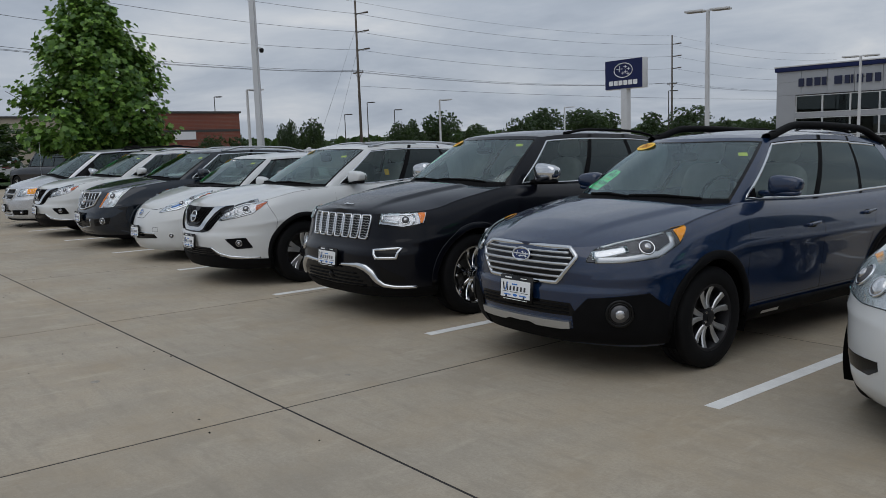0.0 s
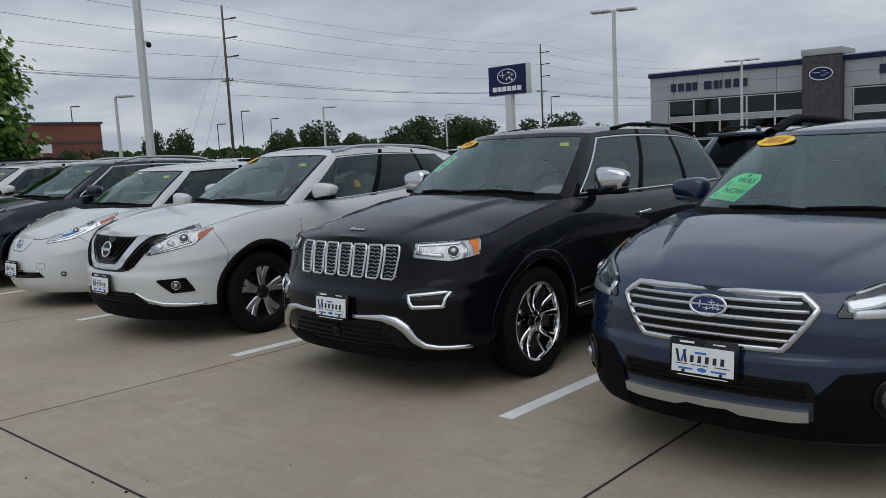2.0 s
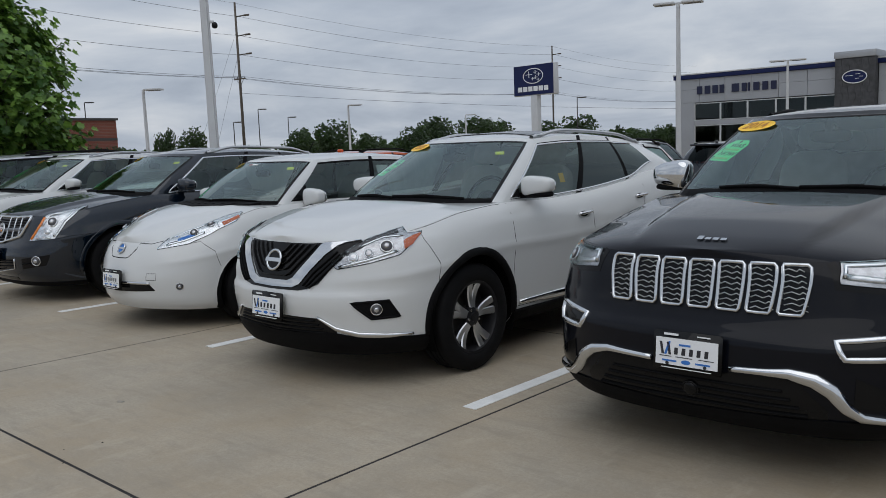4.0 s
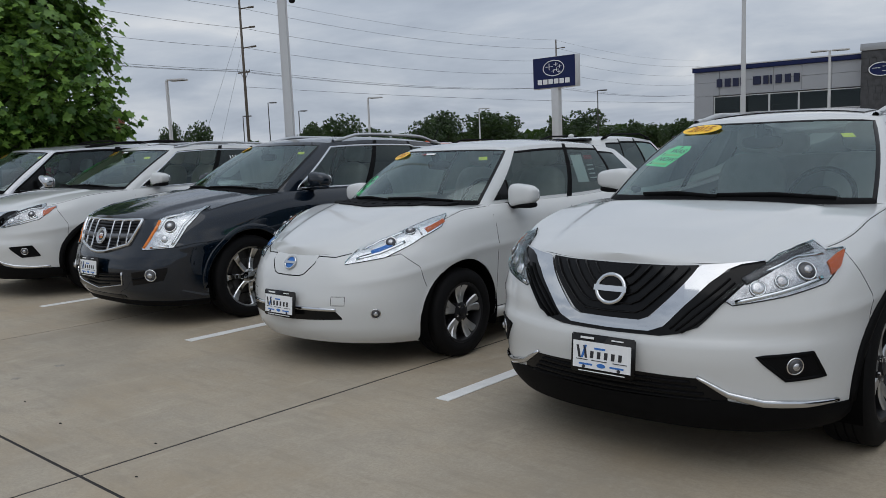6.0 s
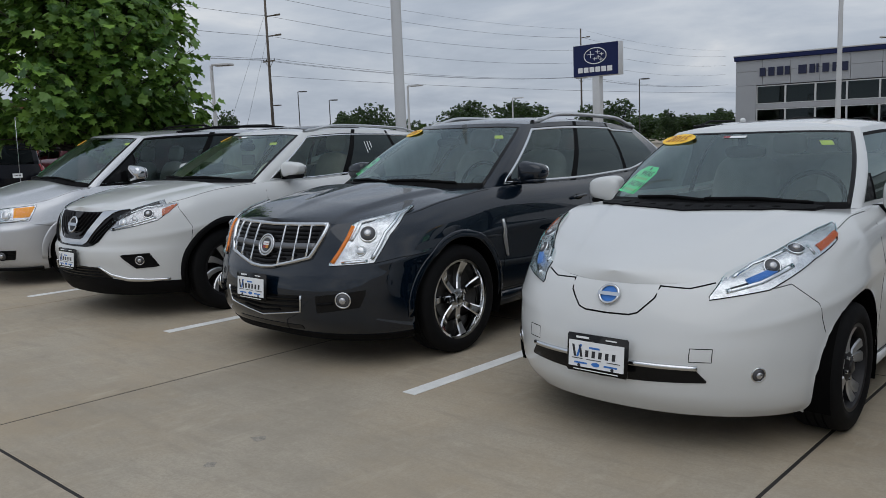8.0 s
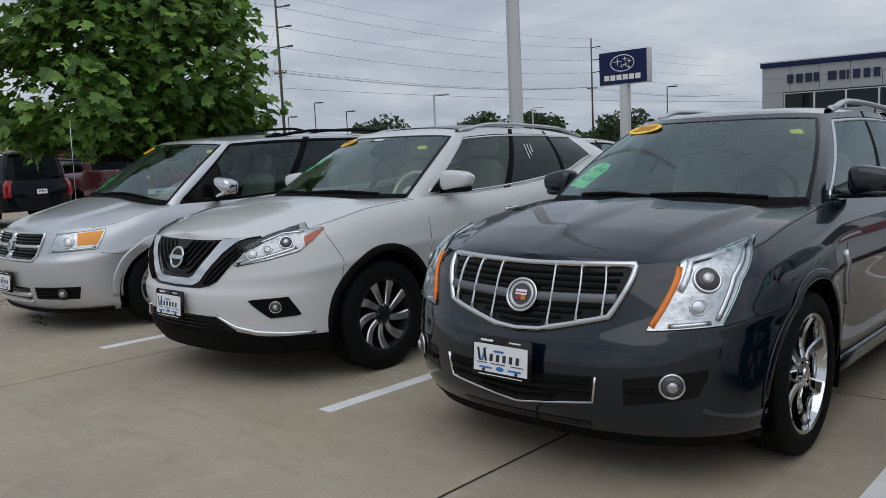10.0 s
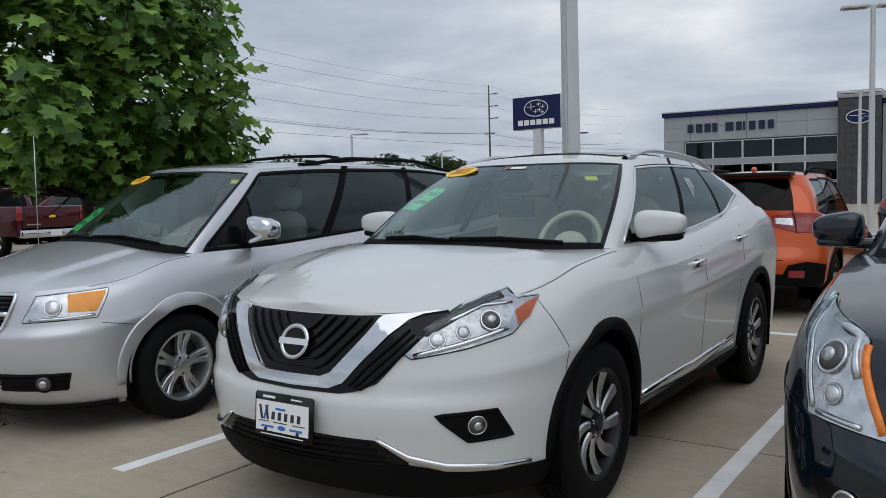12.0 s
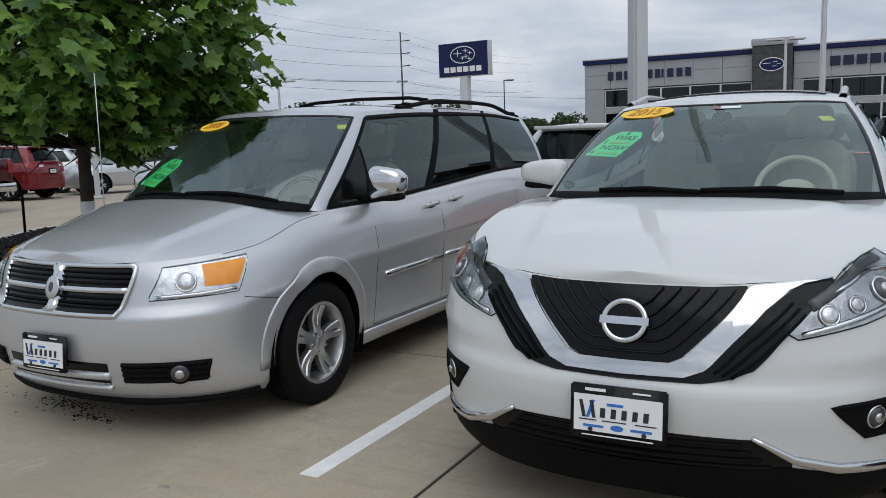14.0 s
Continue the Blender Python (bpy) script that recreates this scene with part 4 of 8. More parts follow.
def windscreen_label(car, S, u, v):
    """Small white label with a red end under the top edge of the windscreen."""
    m = frame_on(S.cabin, u, v, 0.003)
    lab = bar_on("windscreen_label", m, -0.07, 0.07, -0.014, 0.014, M["paper"], car, 0.001)
    bar_on("label_mark", m @ Matrix.Translation((0, 0, 0.001)), -0.07, -0.03, -0.014, 0.014, M["redlens"], lab, 0.001)


def seams(car, S, doors, z_low=0.34, front=None):
    """Door shut lines: doors gives the y of each upright gap at the belt and at the sill."""
    for s in (1, -1):
        for y0, y1 in doors:
            path = [(s * S.qy(lerp(y1, y0, t)), lerp(z_low, S.sh(y0) - 0.005, t)) for t in np.linspace(0, 1, 12)]
            rod("door_gap", S.body, path, M["seam"], car, 0.002, 0.001, 0.0, step=0.05)
        a, b = doors[0][1], doors[-1][1]
        rod("door_gap", S.body, [(s * S.qy(lerp(a, b, t)), z_low) for t in np.linspace(0, 1, 12)], M["seam"], car, 0.002, 0.001, 0.0, step=0.08)
        # hood gap
        rod("hood_gap", S.body, [(s * S.qy(y), S.sh(y) - 0.008) for y in np.linspace(0.35, S.side[0][0] - 0.05, 16)], M["seam"], car, 0.002, 0.001, 0.0, step=0.08)


def handle(car, S, y, z, tone, length=0.17):
    for s in (1, -1):
        path = [(s * S.qy(y + length * (t - 0.5)), z + 0.01 * t) for t in np.linspace(0, 1, 7)]
        h = rod("door_handle", S.body, path, M[tone], car, 0.014, 0.03, 0.006, step=0.03)
        egg("handle_cup", (0.012, length * 0.7, 0.05), tuple(S.body(s * S.qy(y), z)), M["seam"], h, 2.5)


def wipers(car, S, v=0.03):
    for u0, u1, w in ((-0.55, 0.05, 0.03), (0.05, 0.75, 0.03)):
        rod("wiper", S.cabin, [(u0, v + 0.015), (lerp(u0, u1, 0.5), v + 0.03), (u1, v)], M["plastic"], car, 0.009, 0.018, 0.004, step=0.06)


def lip(car, S, tone, w=0.03, h=0.014, off=0.004, a0=-0.03, a1=1.03):
    for y in (S.fa, S.ra):
        for s in (1, -1):
            path = []
            for t in np.linspace(a0, a1, 30):
                a = math.pi * t
                zz = S.r + (S.arch + w * 0.55) * math.sin(a)
                path.append((s * S.qy(y - (S.arch + w * 0.55) * math.cos(a)), max(zz, S.low(y) + 0.01)))
            rod("wheel_arch", S.body, path, M[tone], car, w, h, off, step=0.2)


def sill(car, S, tone, z0, z1, h=0.012, off=0.002, chrome=""):
    for s in (1, -1):
        ya, yb = S.fa + S.arch + 0.02, S.ra - S.arch - 0.02
        z = (z0 + z1) / 2
        ob = rod("side_sill", S.body, [(s * S.qy(y), z) for y in np.linspace(ya, yb, 10)], M[tone], car, (z1 - z0) / 2, h, off, step=0.2)
        if chrome:
            rod("sill_trim", S.body, [(s * S.qy(y), z1 + 0.01) for y in np.linspace(ya + 0.05, yb - 0.05, 10)], M[chrome], ob, 0.014, 0.012, 0.004, step=0.2)


def corner_pane(car, S, y_div, u0=1.03, v0=0.06, tone="gloss"):
    """Black corner panel between the windscreen pillar and an upright divider in the front door window."""
    (ay0, ay1), (ry0, ry1) = S.side

    def u_at(v):
        return 1 + (y_div - lerp(ay0, ay1, v)) / lerp(ry0 - ay0, ry1 - ay1, v)
    top = next(v for v in np.linspace(0.1, 0.88, 80) if u_at(v) < u0 + 0.008 or v > 0.87)
    for s in (1, -1):
        vs = []
        for v in np.linspace(v0, top, 14):
            for t in np.linspace(0, 1, 5):
                u = min(max(lerp(u0, u_at(v), t), u0), 1.9)
                q, nn = normal(S.cabin, s * u, v)
                nn = nn if nn[0] * s > 0 else -nn
                vs.append(q + nn * 0.004)
        pane = mesh_of("corner_pane", vs, grid_faces(14, 5, 0, s > 0), M[tone], car)
        rod("window_divider", S.cabin, [(s * u_at(v), v) for v in np.linspace(v0, top, 10)], M["plastic"], pane, 0.012, 0.006, 0.002, step=0.2, flip=S.cabin(s * 1.2, 0.5)[0] * normal(S.cabin, s * 1.2, 0.5)[1][0] < 0)


def window_trim(car, S, windows, tone="chrome", w=0.009, lower=True, upper=True):
    a, b = windows[0][0], windows[-1][1]
    for s in (1, -1):
        up, lo = [], []
        for t in np.linspace(0, 1, 30):
            u = lerp(a, b, t)
            win = next((x for x in windows if x[0] <= u <= x[1]), None) or min(windows, key=lambda x: min(abs(x[0] - u), abs(x[1] - u)))
            hi = win[4](1 + u) if callable(win[4]) else win[4]
            l = win[3](1 + u) if callable(win[3]) else win[3]
            up.append((s * (1 + u), hi + 0.01))
            lo.append((s * (1 + u), l - 0.01))
        path = lo[::-1] * bool(lower) + up * bool(upper)
        rod("window_trim", S.cabin, path, M[tone], car, w, 0.007, 0.002, step=0.06)


def rails(car, S, tone, x=0.62, y0=2.3, y1=4.1, lift=0.05, w=0.02, ends=0.22):
    for s in (1, -1):
        verts, faces = [], []
        n = 24
        for i in range(n):
            t = i / (n - 1)
            y = lerp(y0, y1, t)
            k = min(1, t / ends, (1 - t) / ends)
            rise = lift * (k * k * (3 - 2 * k)) if 0 < t < 1 else 0
            c = np.array([s * x * (1 - 0.05 * t), y, S.roof(y) - S.crown * 0.75 + rise])
            for k in range(8):
                a = 2 * math.pi * k / 8
                verts.append(c + np.array([w * math.cos(a), 0, w * 0.75 * math.sin(a)]))
        for i in range(n - 1):
            for k in range(8):
                k2 = (k + 1) % 8
                faces.append((i * 8 + k, i * 8 + k2, (i + 1) * 8 + k2, (i + 1) * 8 + k))
        rail = mesh_of("roof_rail", verts, faces, M[tone], car)
        for t in (0.06, 0.94):
            y = lerp(y0, y1, t)
            egg("rail_foot", (0.045, 0.12, lift * 0.7), (s * x * (1 - 0.05 * t), y, S.roof(y) - S.crown * 0.75 + lift * 0.3), M[tone], rail, 3.0)


def lens(name, car, S, q, z, r, tone="lamp", off=0.0, ring="chrome"):
    m = frame_on(S.body, q, z, off, flip=False)
    if (m.to_3x3() @ Vector((0, 0, 1))).y > 0:
        m = frame_on(S.body, q, z, off, flip=True)
    d = disc(name, r, r, M[tone], car, m, 0.01, 28, dome=r * 0.35)
    hoop("lamp_ring", r * 1.05, r * 1.05, r * 0.14, M[ring], d, m)
    if tone == "lampdark":
        disc("lamp_bulb", r * 0.5, r * 0.5, M["lampmid"], d, m @ Matrix.Translation((0, 0, r * 0.36)), 0.004, 20, dome=r * 0.2)
    return d


# ---- ground ----
def concrete(name, base, joint=False):
    m, nt, b = nodes_of(name)
    tcg = nt.nodes.new("ShaderNodeNewGeometry")

    def tex(scale, detail, rough=0.6, sx=1.0, sy=1.0):
        mp = nt.nodes.new("ShaderNodeMapping")
        mp.inputs["Scale"].default_value = (sx, sy, 1)
        nt.links.new(tcg.outputs["Position"], mp.inputs["Vector"])
        n = nt.nodes.new("ShaderNodeTexNoise")
        n.inputs["Scale"].default_value, n.inputs["Detail"].default_value, n.inputs["Roughness"].default_value = scale, detail, rough
        nt.links.new(mp.outputs["Vector"], n.inputs["Vector"])
        return n.outputs["Fac"]
    d, l = tuple(c * 0.74 for c in base), tuple(c * 1.17 for c in base)
    c = ramp(nt, tex(0.45, 7, 0.65), ((0.3, d), (0.5, base), (0.72, l)))
    c = mix(nt, ramp(nt, tex(1.7, 8, 0.7, 1.0, 0.55), ((0.48, (0, 0, 0)), (0.72, (0.65,) * 3))), c, tuple(x * 0.70 for x in base))
    c = mix(nt, ramp(nt, tex(60, 4, 0.8), ((0.35, (0.55,) * 3), (0.6, (0.0,) * 3))), c, tuple(x * 0.68 for x in base))
    c = mix(nt, ramp(nt, tex(22, 5, 0.8), ((0.55, (0,) * 3), (0.75, (0.4,) * 3))), c, tuple(min(x * 1.3, 1) for x in base))
    c = mix(nt, ramp(nt, tex(1.1, 5, 0.65, 0.25, 2.2), ((0.56, (0, 0, 0)), (0.7, (0.35,) * 3))), c, tuple(x * 0.72 for x in base))
    c = mix(nt, ramp(nt, tex(5.5, 5, 0.75), ((0.60, (0, 0, 0)), (0.74, (0.55,) * 3))), c, tuple(x * 0.55 for x in base))
    c = mix(nt, ramp(nt, tex(0.7, 6, 0.7), ((0.42, (0, 0, 0)), (0.66, (0.55,) * 3))), c, (base[0] * 0.90, base[1] * 0.80, base[2] * 0.66))
    c = mix(nt, ramp(nt, tex(6.5, 6, 0.75, 0.35, 1.7), ((0.50, (0, 0, 0)), (0.68, (0.6,) * 3))), c, tuple(x * 0.70 for x in base))
    c = mix(nt, ramp(nt, tex(3.2, 6, 0.7, 1.6, 0.5), ((0.56, (0, 0, 0)), (0.72, (0.5,) * 3))), c, tuple(min(x * 1.22, 1) for x in base))
    info = nt.nodes.new("ShaderNodeObjectInfo")
    c = mix(nt, 1.0, c, ramp(nt, info.outputs["Random"], ((0.0, (0.95, 0.95, 0.95)), (1.0, (1.04, 1.03, 1.02)))), "MULTIPLY")
    nt.links.new(c, b.inputs["Base Color"])
    nt.links.new(ramp(nt, tex(1.2, 5), ((0.3, (0.62,) * 3), (0.7, (0.85,) * 3))), b.inputs["Roughness"])
    bump(nt, b, tex(90, 4, 0.75), 0.25, 0.006)
    return m


M["concrete"] = concrete("weathered_concrete", (0.39, 0.34, 0.264))
M["joint"] = surface("joint_sealant", (0.016, 0.013, 0.011), 0.8, 0.0, 3.0, 0.4)
M["line"] = surface("worn_line_paint", (0.72, 0.72, 0.70), 0.7, 0.0, 5.0, 0.13, 0.3, 90)
M["grass"] = surface("grass", (0.06, 0.11, 0.025), 0.9, 0.0, 1.5, 0.35, 0.6, 40)
M["mulch"] = surface("dark_mulch", (0.012, 0.011, 0.0105), 0.95, 0.0, 6, 0.5, 0.9, 45, spec=0.2)
SLOPE = math.tan(radians(1.05))


def lot_z(y):
    return -SLOPE * min(max(y, -40.0), 62.0)


def ground_sheet():
    """One sheet to the horizon: the lot falls gently to the back and is level beyond."""
    xs = [-1500, -400, -130, -60, -31, 9.2, 40, 120, 400, 1500]
    ys = [-1500, -300, -40, -9, 8.72, 30, 62, 150, 400, 1500]
    verts = [(x, y, lot_z(y) - 0.024) for x in xs for y in ys]
    ob = mesh_of("ground", verts, grid_faces(len(xs), len(ys)), M["concrete"], None, False)
    return tagged(ob, "pale weathered concrete parking lot", "ground", kind="structure")


ground = ground_sheet()
tagged(ground, kind="structure")
JX, JY, SX, SY = -1.735, -1.90, 3.53, 3.90


def slab_mesh(w, h, t=0.03, bev=0.006):
    bm = boxes(bmesh.new(), (-w / 2, w / 2, -h / 2, h / 2, -t, 0))
    top = [e for e in bm.edges if all(v.co.z > -0.001 for v in e.verts)]
    bmesh.ops.bevel(bm, geom=top, offset=bev, segments=1, affect="EDGES")
    me = bpy.data.meshes.new("slab")
    bm.to_mesh(me)
    bm.free()
    me.materials.append(M["concrete"])
    return me


pave = thing("pavement", "concrete slabs with dark sealed joints", "pavement", LOT, kind="structure")
SLAB = slab_mesh(SX - 0.011, SY - 0.011)
x_lo, x_hi, y_lo, y_hi = JX - 8 * SX, JX + 3 * SX, JY - 2 * SY, JY + 3 * SY
bed = box_part("joint_bed", x_lo, x_hi, y_lo, y_hi, -0.04, -0.0025, M["joint"], pave)
for i in range(-8, 3):
    for j in range(-2, 3):
        s = new("slab", SLAB)
        s.parent = pave
        s.matrix_basis = pose(JX + (i + 0.5) * SX, JY + (j + 0.5) * SY, random.uniform(-0.001, 0.001))
LIFT = 0.0


def line(x0, x1, y0, y1):
    ob = box_part("parking_line", x0, x1, y0, y1, LIFT - 0.004, LIFT + 0.003, M["line"])
    ob.matrix_basis = LOT
    return tagged(ob, "worn white painted parking line on the concrete", "parking line", "painted parking lines")


for k in range(-1, 7):
    line(-2.74 * k, -2.74 * k + 0.1, 0.0, 5.84)
    line(-2.74 * k, -2.74 * k + 0.1, 6.0, 11.6)
line(-16.6, 3.0, 5.86, 5.98)

# small stains and crumbs on the slabs
M["stain"] = surface("oil_stain", (0.25, 0.225, 0.185), 0.6, 0.0, 30, 0.5)
for x, y, r in ((-3.2, -2.6, 0.05), (-2.1, -1.2, 0.03), (-4.4, -2.9, 0.02), (-7.3, -1.2, 0.04), (-11.0, -1.0, 0.06), (-10.9, -1.35, 0.05), (-16.9, -0.35, 0.04), (-16.2, -0.55, 0.03)):
    pts = [(r * random.uniform(0.4, 1.1) * math.cos(a), r * random.uniform(0.3, 0.8) * math.sin(a)) for a in np.linspace(0, 2 * math.pi, 14)[:-1]]
    ob = mesh_of("oil_stain", [(px, py, 0) for px, py in pts] + [(px * 0.97, py * 0.97, 0.0012) for px, py in pts], [tuple(range(13, 26))] + [(i, (i + 1) % 13, 13 + (i + 1) % 13, 13 + i) for i in range(13)], M["stain"], None, False)
    ob.matrix_basis = LOT @ pose(x, y, LIFT)
    tagged(ob, "small dark oil stain on the concrete", "stain", "stains on the concrete")

# planted island with kerb
M["kerb"] = surface("kerb_concrete", (0.42, 0.40, 0.36), 0.85, 0.0, 2.5, 0.15, 0.4, 70)
isl = thing("planting_island", "kerbed island with black mulch round a young tree", "island", LOT, kind="structure")
ISLAND = [(-19.35, 1.5), (-19.7, 0.8), (-20.6, 0.5), (-21.7, 0.72), (-23.0, 1.6), (-24.4, 2.85), (-25.9, 4.35), (-26.9, 5.7), (-27.6, 7.2), (-26.6, 8.5), (-23.5, 8.9), (-20.0, 8.7), (-19.25, 7.6), (-19.25, 4.5)]


def closed_curve(pts, k=7):
    """A smooth closed line through the given points, in even small steps."""
    out, n = [], len(pts)
    P = [np.array(p, float) for p in pts]
    for i in range(n):
        a, b, c, d = P[i - 1], P[i], P[(i + 1) % n], P[(i + 2) % n]
        for j in range(k):
            t = j / k
            out.append(0.5 * (2 * b + (c - a) * t + (2 * a - 5 * b + 4 * c - d) * t * t + (3 * b - 3 * c + d - a) * t ** 3))
    return out


def inset(loop, dist):
    n = len(loop)
    out = []
    for i in range(n):
        t = loop[(i + 1) % n] - loop[i - 1]
        t /= np.linalg.norm(t)
        out.append(loop[i] + np.array([t[1], -t[0]]) * dist)
    return out


edge = closed_curve(ISLAND)
rings = [(edge, -0.02), (edge, 0.09), (inset(edge, 0.02), 0.115), (inset(edge, 0.16), 0.115), (inset(edge, 0.17), -0.02)]
n_edge = len(edge)
kv = [(*p, z) for lp, z in rings for p in lp]
kf = [(k * n_edge + a, k * n_edge + (a + 1) % n_edge, (k + 1) * n_edge + (a + 1) % n_edge, (k + 1) * n_edge + a) for k in range(4) for a in range(n_edge)]
smooth_by_angle(mesh_of("kerb", kv, [f[::-1] for f in kf], M["kerb"], isl))
inner, mid = inset(edge, 0.165), np.array([-23.2, 5.0])
mv, n_ring = [], 18
for k in range(n_ring + 1):
    t = 1 - k / n_ring
    for p in inner:
        q = mid + (p - mid) * max(t, 0.01)
        mv.append((*q, 0.09 + 0.10 * (1 - t ** 3) + random.uniform(-0.012, 0.016)))
mesh_of("mulch_bed", mv, [(k * n_edge + a, k * n_edge + (a + 1) % n_edge, (k + 1) * n_edge + (a + 1) % n_edge, (k + 1) * n_edge + a) for k in range(n_ring) for a in range(n_edge)], M["mulch"], isl)
cv, cf = [], []
for _ in range(5200):
    p = inner[random.randrange(n_edge)]
    t = random.uniform(0.25, 0.985)
    q = mid + (p - mid) * t + np.array([random.uniform(-0.15, 0.15), random.uniform(-0.15, 0.15)]) * (1 if t < 0.93 else 0.2)
    z = 0.10 + 0.10 * (1 - t ** 3) + random.uniform(-0.004, 0.012)
    a, l, w, tilt = random.uniform(0, 6.28), random.uniform(0.025, 0.07), random.uniform(0.008, 0.02), random.uniform(-0.02, 0.03)
    d, e = np.array([math.cos(a), math.sin(a)]), np.array([-math.sin(a), math.cos(a)])
    b = len(cv)
    cv += [(*(q - d * l - e * w), z - tilt), (*(q + d * l - e * w * 0.6), z + tilt), (*(q + d * l * 0.9 + e * w), z + tilt + 0.004), (*(q - d * l * 0.8 + e * w), z - tilt + 0.004), (*q, z + 0.018)]
    cf += [(b, b + 1, b + 4), (b + 1, b + 2, b + 4), (b + 2, b + 3, b + 4), (b + 3, b, b + 4)]
tagged(mesh_of("bark_chips", cv, cf, M["mulch"], isl, False), kind="stuff")

# crack running from the kerb, and crumbs of mulch washed onto the concrete
M["crack"] = surface("crack_shadow", (0.03, 0.027, 0.024), 0.9, 0.0, 20, 0.3)
rng = random.Random(21)
trail = closed_curve([(-20.2, 0.75), (-19.9, 0.62), (-19.62, 0.38), (-19.45, 0.22), (-19.3, -0.02), (-19.0, -0.3)], 6)[:30]
cv = []
for i, p in enumerate(trail):
    w = rng.uniform(0.004, 0.009)
    q = p + np.array([rng.uniform(-0.02, 0.02), rng.uniform(-0.02, 0.02)])
    cv += [(q[0] - w, q[1] - w, 0.0015), (q[0] + w, q[1] + w, 0.0015), (q[0] - w, q[1] - w, -0.004), (q[0] + w, q[1] + w, -0.004)]
cf = []
for i in range(len(trail) - 1):
    a, b = 4 * i, 4 * i + 4
    cf += [(a, a + 1, b + 1, b), (a + 1, a + 3, b + 3, b + 1), (a + 2, a, b, b + 2)]
ob = mesh_of("pavement_crack", cv, cf, M["crack"], None, False)
ob.matrix_basis = LOT
tagged(ob, "thin dark crack in the concrete beside the kerb", "crack")
cv, cf = [], []
for cx, cy, sx, sy, n in ((-18.3, 0.27, 0.13, 0.04, 120), (-17.98, 0.17, 0.10, 0.03, 80), (-18.7, 0.26, 0.35, 0.12, 28), (-19.4, 0.35, 0.3, 0.12, 18), (-3.0, -2.2, 1.0, 0.5, 14), (-8.0, -2.0, 1.2, 0.5, 12)):
    for _ in range(n):
        x, y = rng.gauss(cx, sx), rng.gauss(cy, sy)
        r, b = rng.uniform(0.004, 0.016), len(cv)
        pts = [(x + r * rng.uniform(0.5, 1.6) * math.cos(a), y + r * rng.uniform(0.4, 0.9) * math.sin(a)) for a in (0.3, 1.6, 2.6, 4.1, 5.3)]
        cv += [(*p, 0.0) for p in pts] + [(x, y, rng.uniform(0.003, 0.008))]
        cf += [(b + k, b + (k + 1) % 5, b + 5) for k in range(5)]
ob = mesh_of("mulch_crumbs", cv, cf, M["mulch"], None, False)
ob.matrix_basis = LOT
tagged(ob, "dark crumbs of mulch scattered on the concrete", "debris", kind="stuff")
# ---- the parked row ----
def car_at(name, label, x, y, yaw=0.0, category="car", group="cars parked in the front row"):
    return thing(name, label, category, LOT @ pose(x, y, LIFT, 0, 0, yaw), group)


def mir(points, s):
    return list(points) if s > 0 else [(-a, b) for a, b in reversed(points)]


def both(points):
    """A chain given from the middle outwards, mirrored to the whole width."""
    right = list(points)
    left = [(-a, b) for a, b in reversed(right)]
    return left[:-1] + right if right[0][0] == 0 else left + right


def headlight(car, S, top, bottom, lenses=(), amber=None, amber_tone="amber", base="lamp", strips=(), deep=0.02):
    for s in (1, -1):
        h = patch("headlight", S.body, mir(top, s), mir(bottom, s), M[base], car, 0.003, deep, 34, 8)
        for q, z, r, tone in lenses:
            lens("lamp_lens", h, S, s * q, z, r, tone, 0.007)
        for path, w, tone in strips:
            rod("lamp_strip", S.body, mir(path, s), M[tone], h, w, 0.008, 0.003)
        if amber:
            patch("side_marker", S.body, mir(amber[0], s), mir(amber[1], s), M[amber_tone], h, 0.008, 0.008, 8, 5, "amber side marker")
        c = patch("lamp_cover", S.body, mir(top, s), mir(bottom, s), M["cover"], h, 0.014, 0.014, 34, 6)
        c.visible_shadow = False
        rod("lamp_edge", S.body, mir(top, s) + mir(bottom, s)[::-1], M["seam"], h, 0.0026, 0.004, 0.0, closed=True)


def ellipse_emblem(parent, S, z, rx, ry, fill, ring="chrome", surf=None, a=0.0, off=0.03, star=False, bar=False):
    m = frame_on(surf or S.body, a, z, off)
    e = disc("maker_emblem", rx, ry, M[fill], parent, m, 0.03, 36, dome=0.004)
    hoop("emblem_ring", rx, ry, rx * (0.15 if bar else 0.09), M[ring], e, m @ Matrix.Translation((0, 0, 0.004)), h=0.008 if bar else 0.005)
    if star:
        f = m @ Matrix.Translation((0, 0, 0.004))
        for x, y, k in ((-0.45, 0.1, 0.36), (0.2, 0.3, 0.2), (0.55, 0.1, 0.2), (0.3, -0.2, 0.2), (-0.05, -0.3, 0.2), (0.6, -0.3, 0.16)):
            bar_on("star_bar", f, (x - k) * rx, (x + k) * rx, (y - 0.05) * ry, (y + 0.05) * ry, M["chrome"], e, 0.003)
            bar_on("star_bar", f, (x - 0.04) * rx, (x + 0.04) * rx, (y - k) * ry, (y + k) * ry, M["chrome"], e, 0.0035)
    if bar:
        bar_on("name_bar", m @ Matrix.Translation((0, 0, 0.006)), -rx * 1.18, rx * 1.18, -ry * 0.2, ry * 0.2, M["chrome"], e, 0.006)
    return e


def split_wheel(**k):
    base = dict(spokes=5, pair=True, gap=0.13, spread=0.1, w0=0.016, w1=0.022, tone="darkalloy", spoke_tone="alloy", hub_tone="darkalloy")
    base.update(k)
    return base


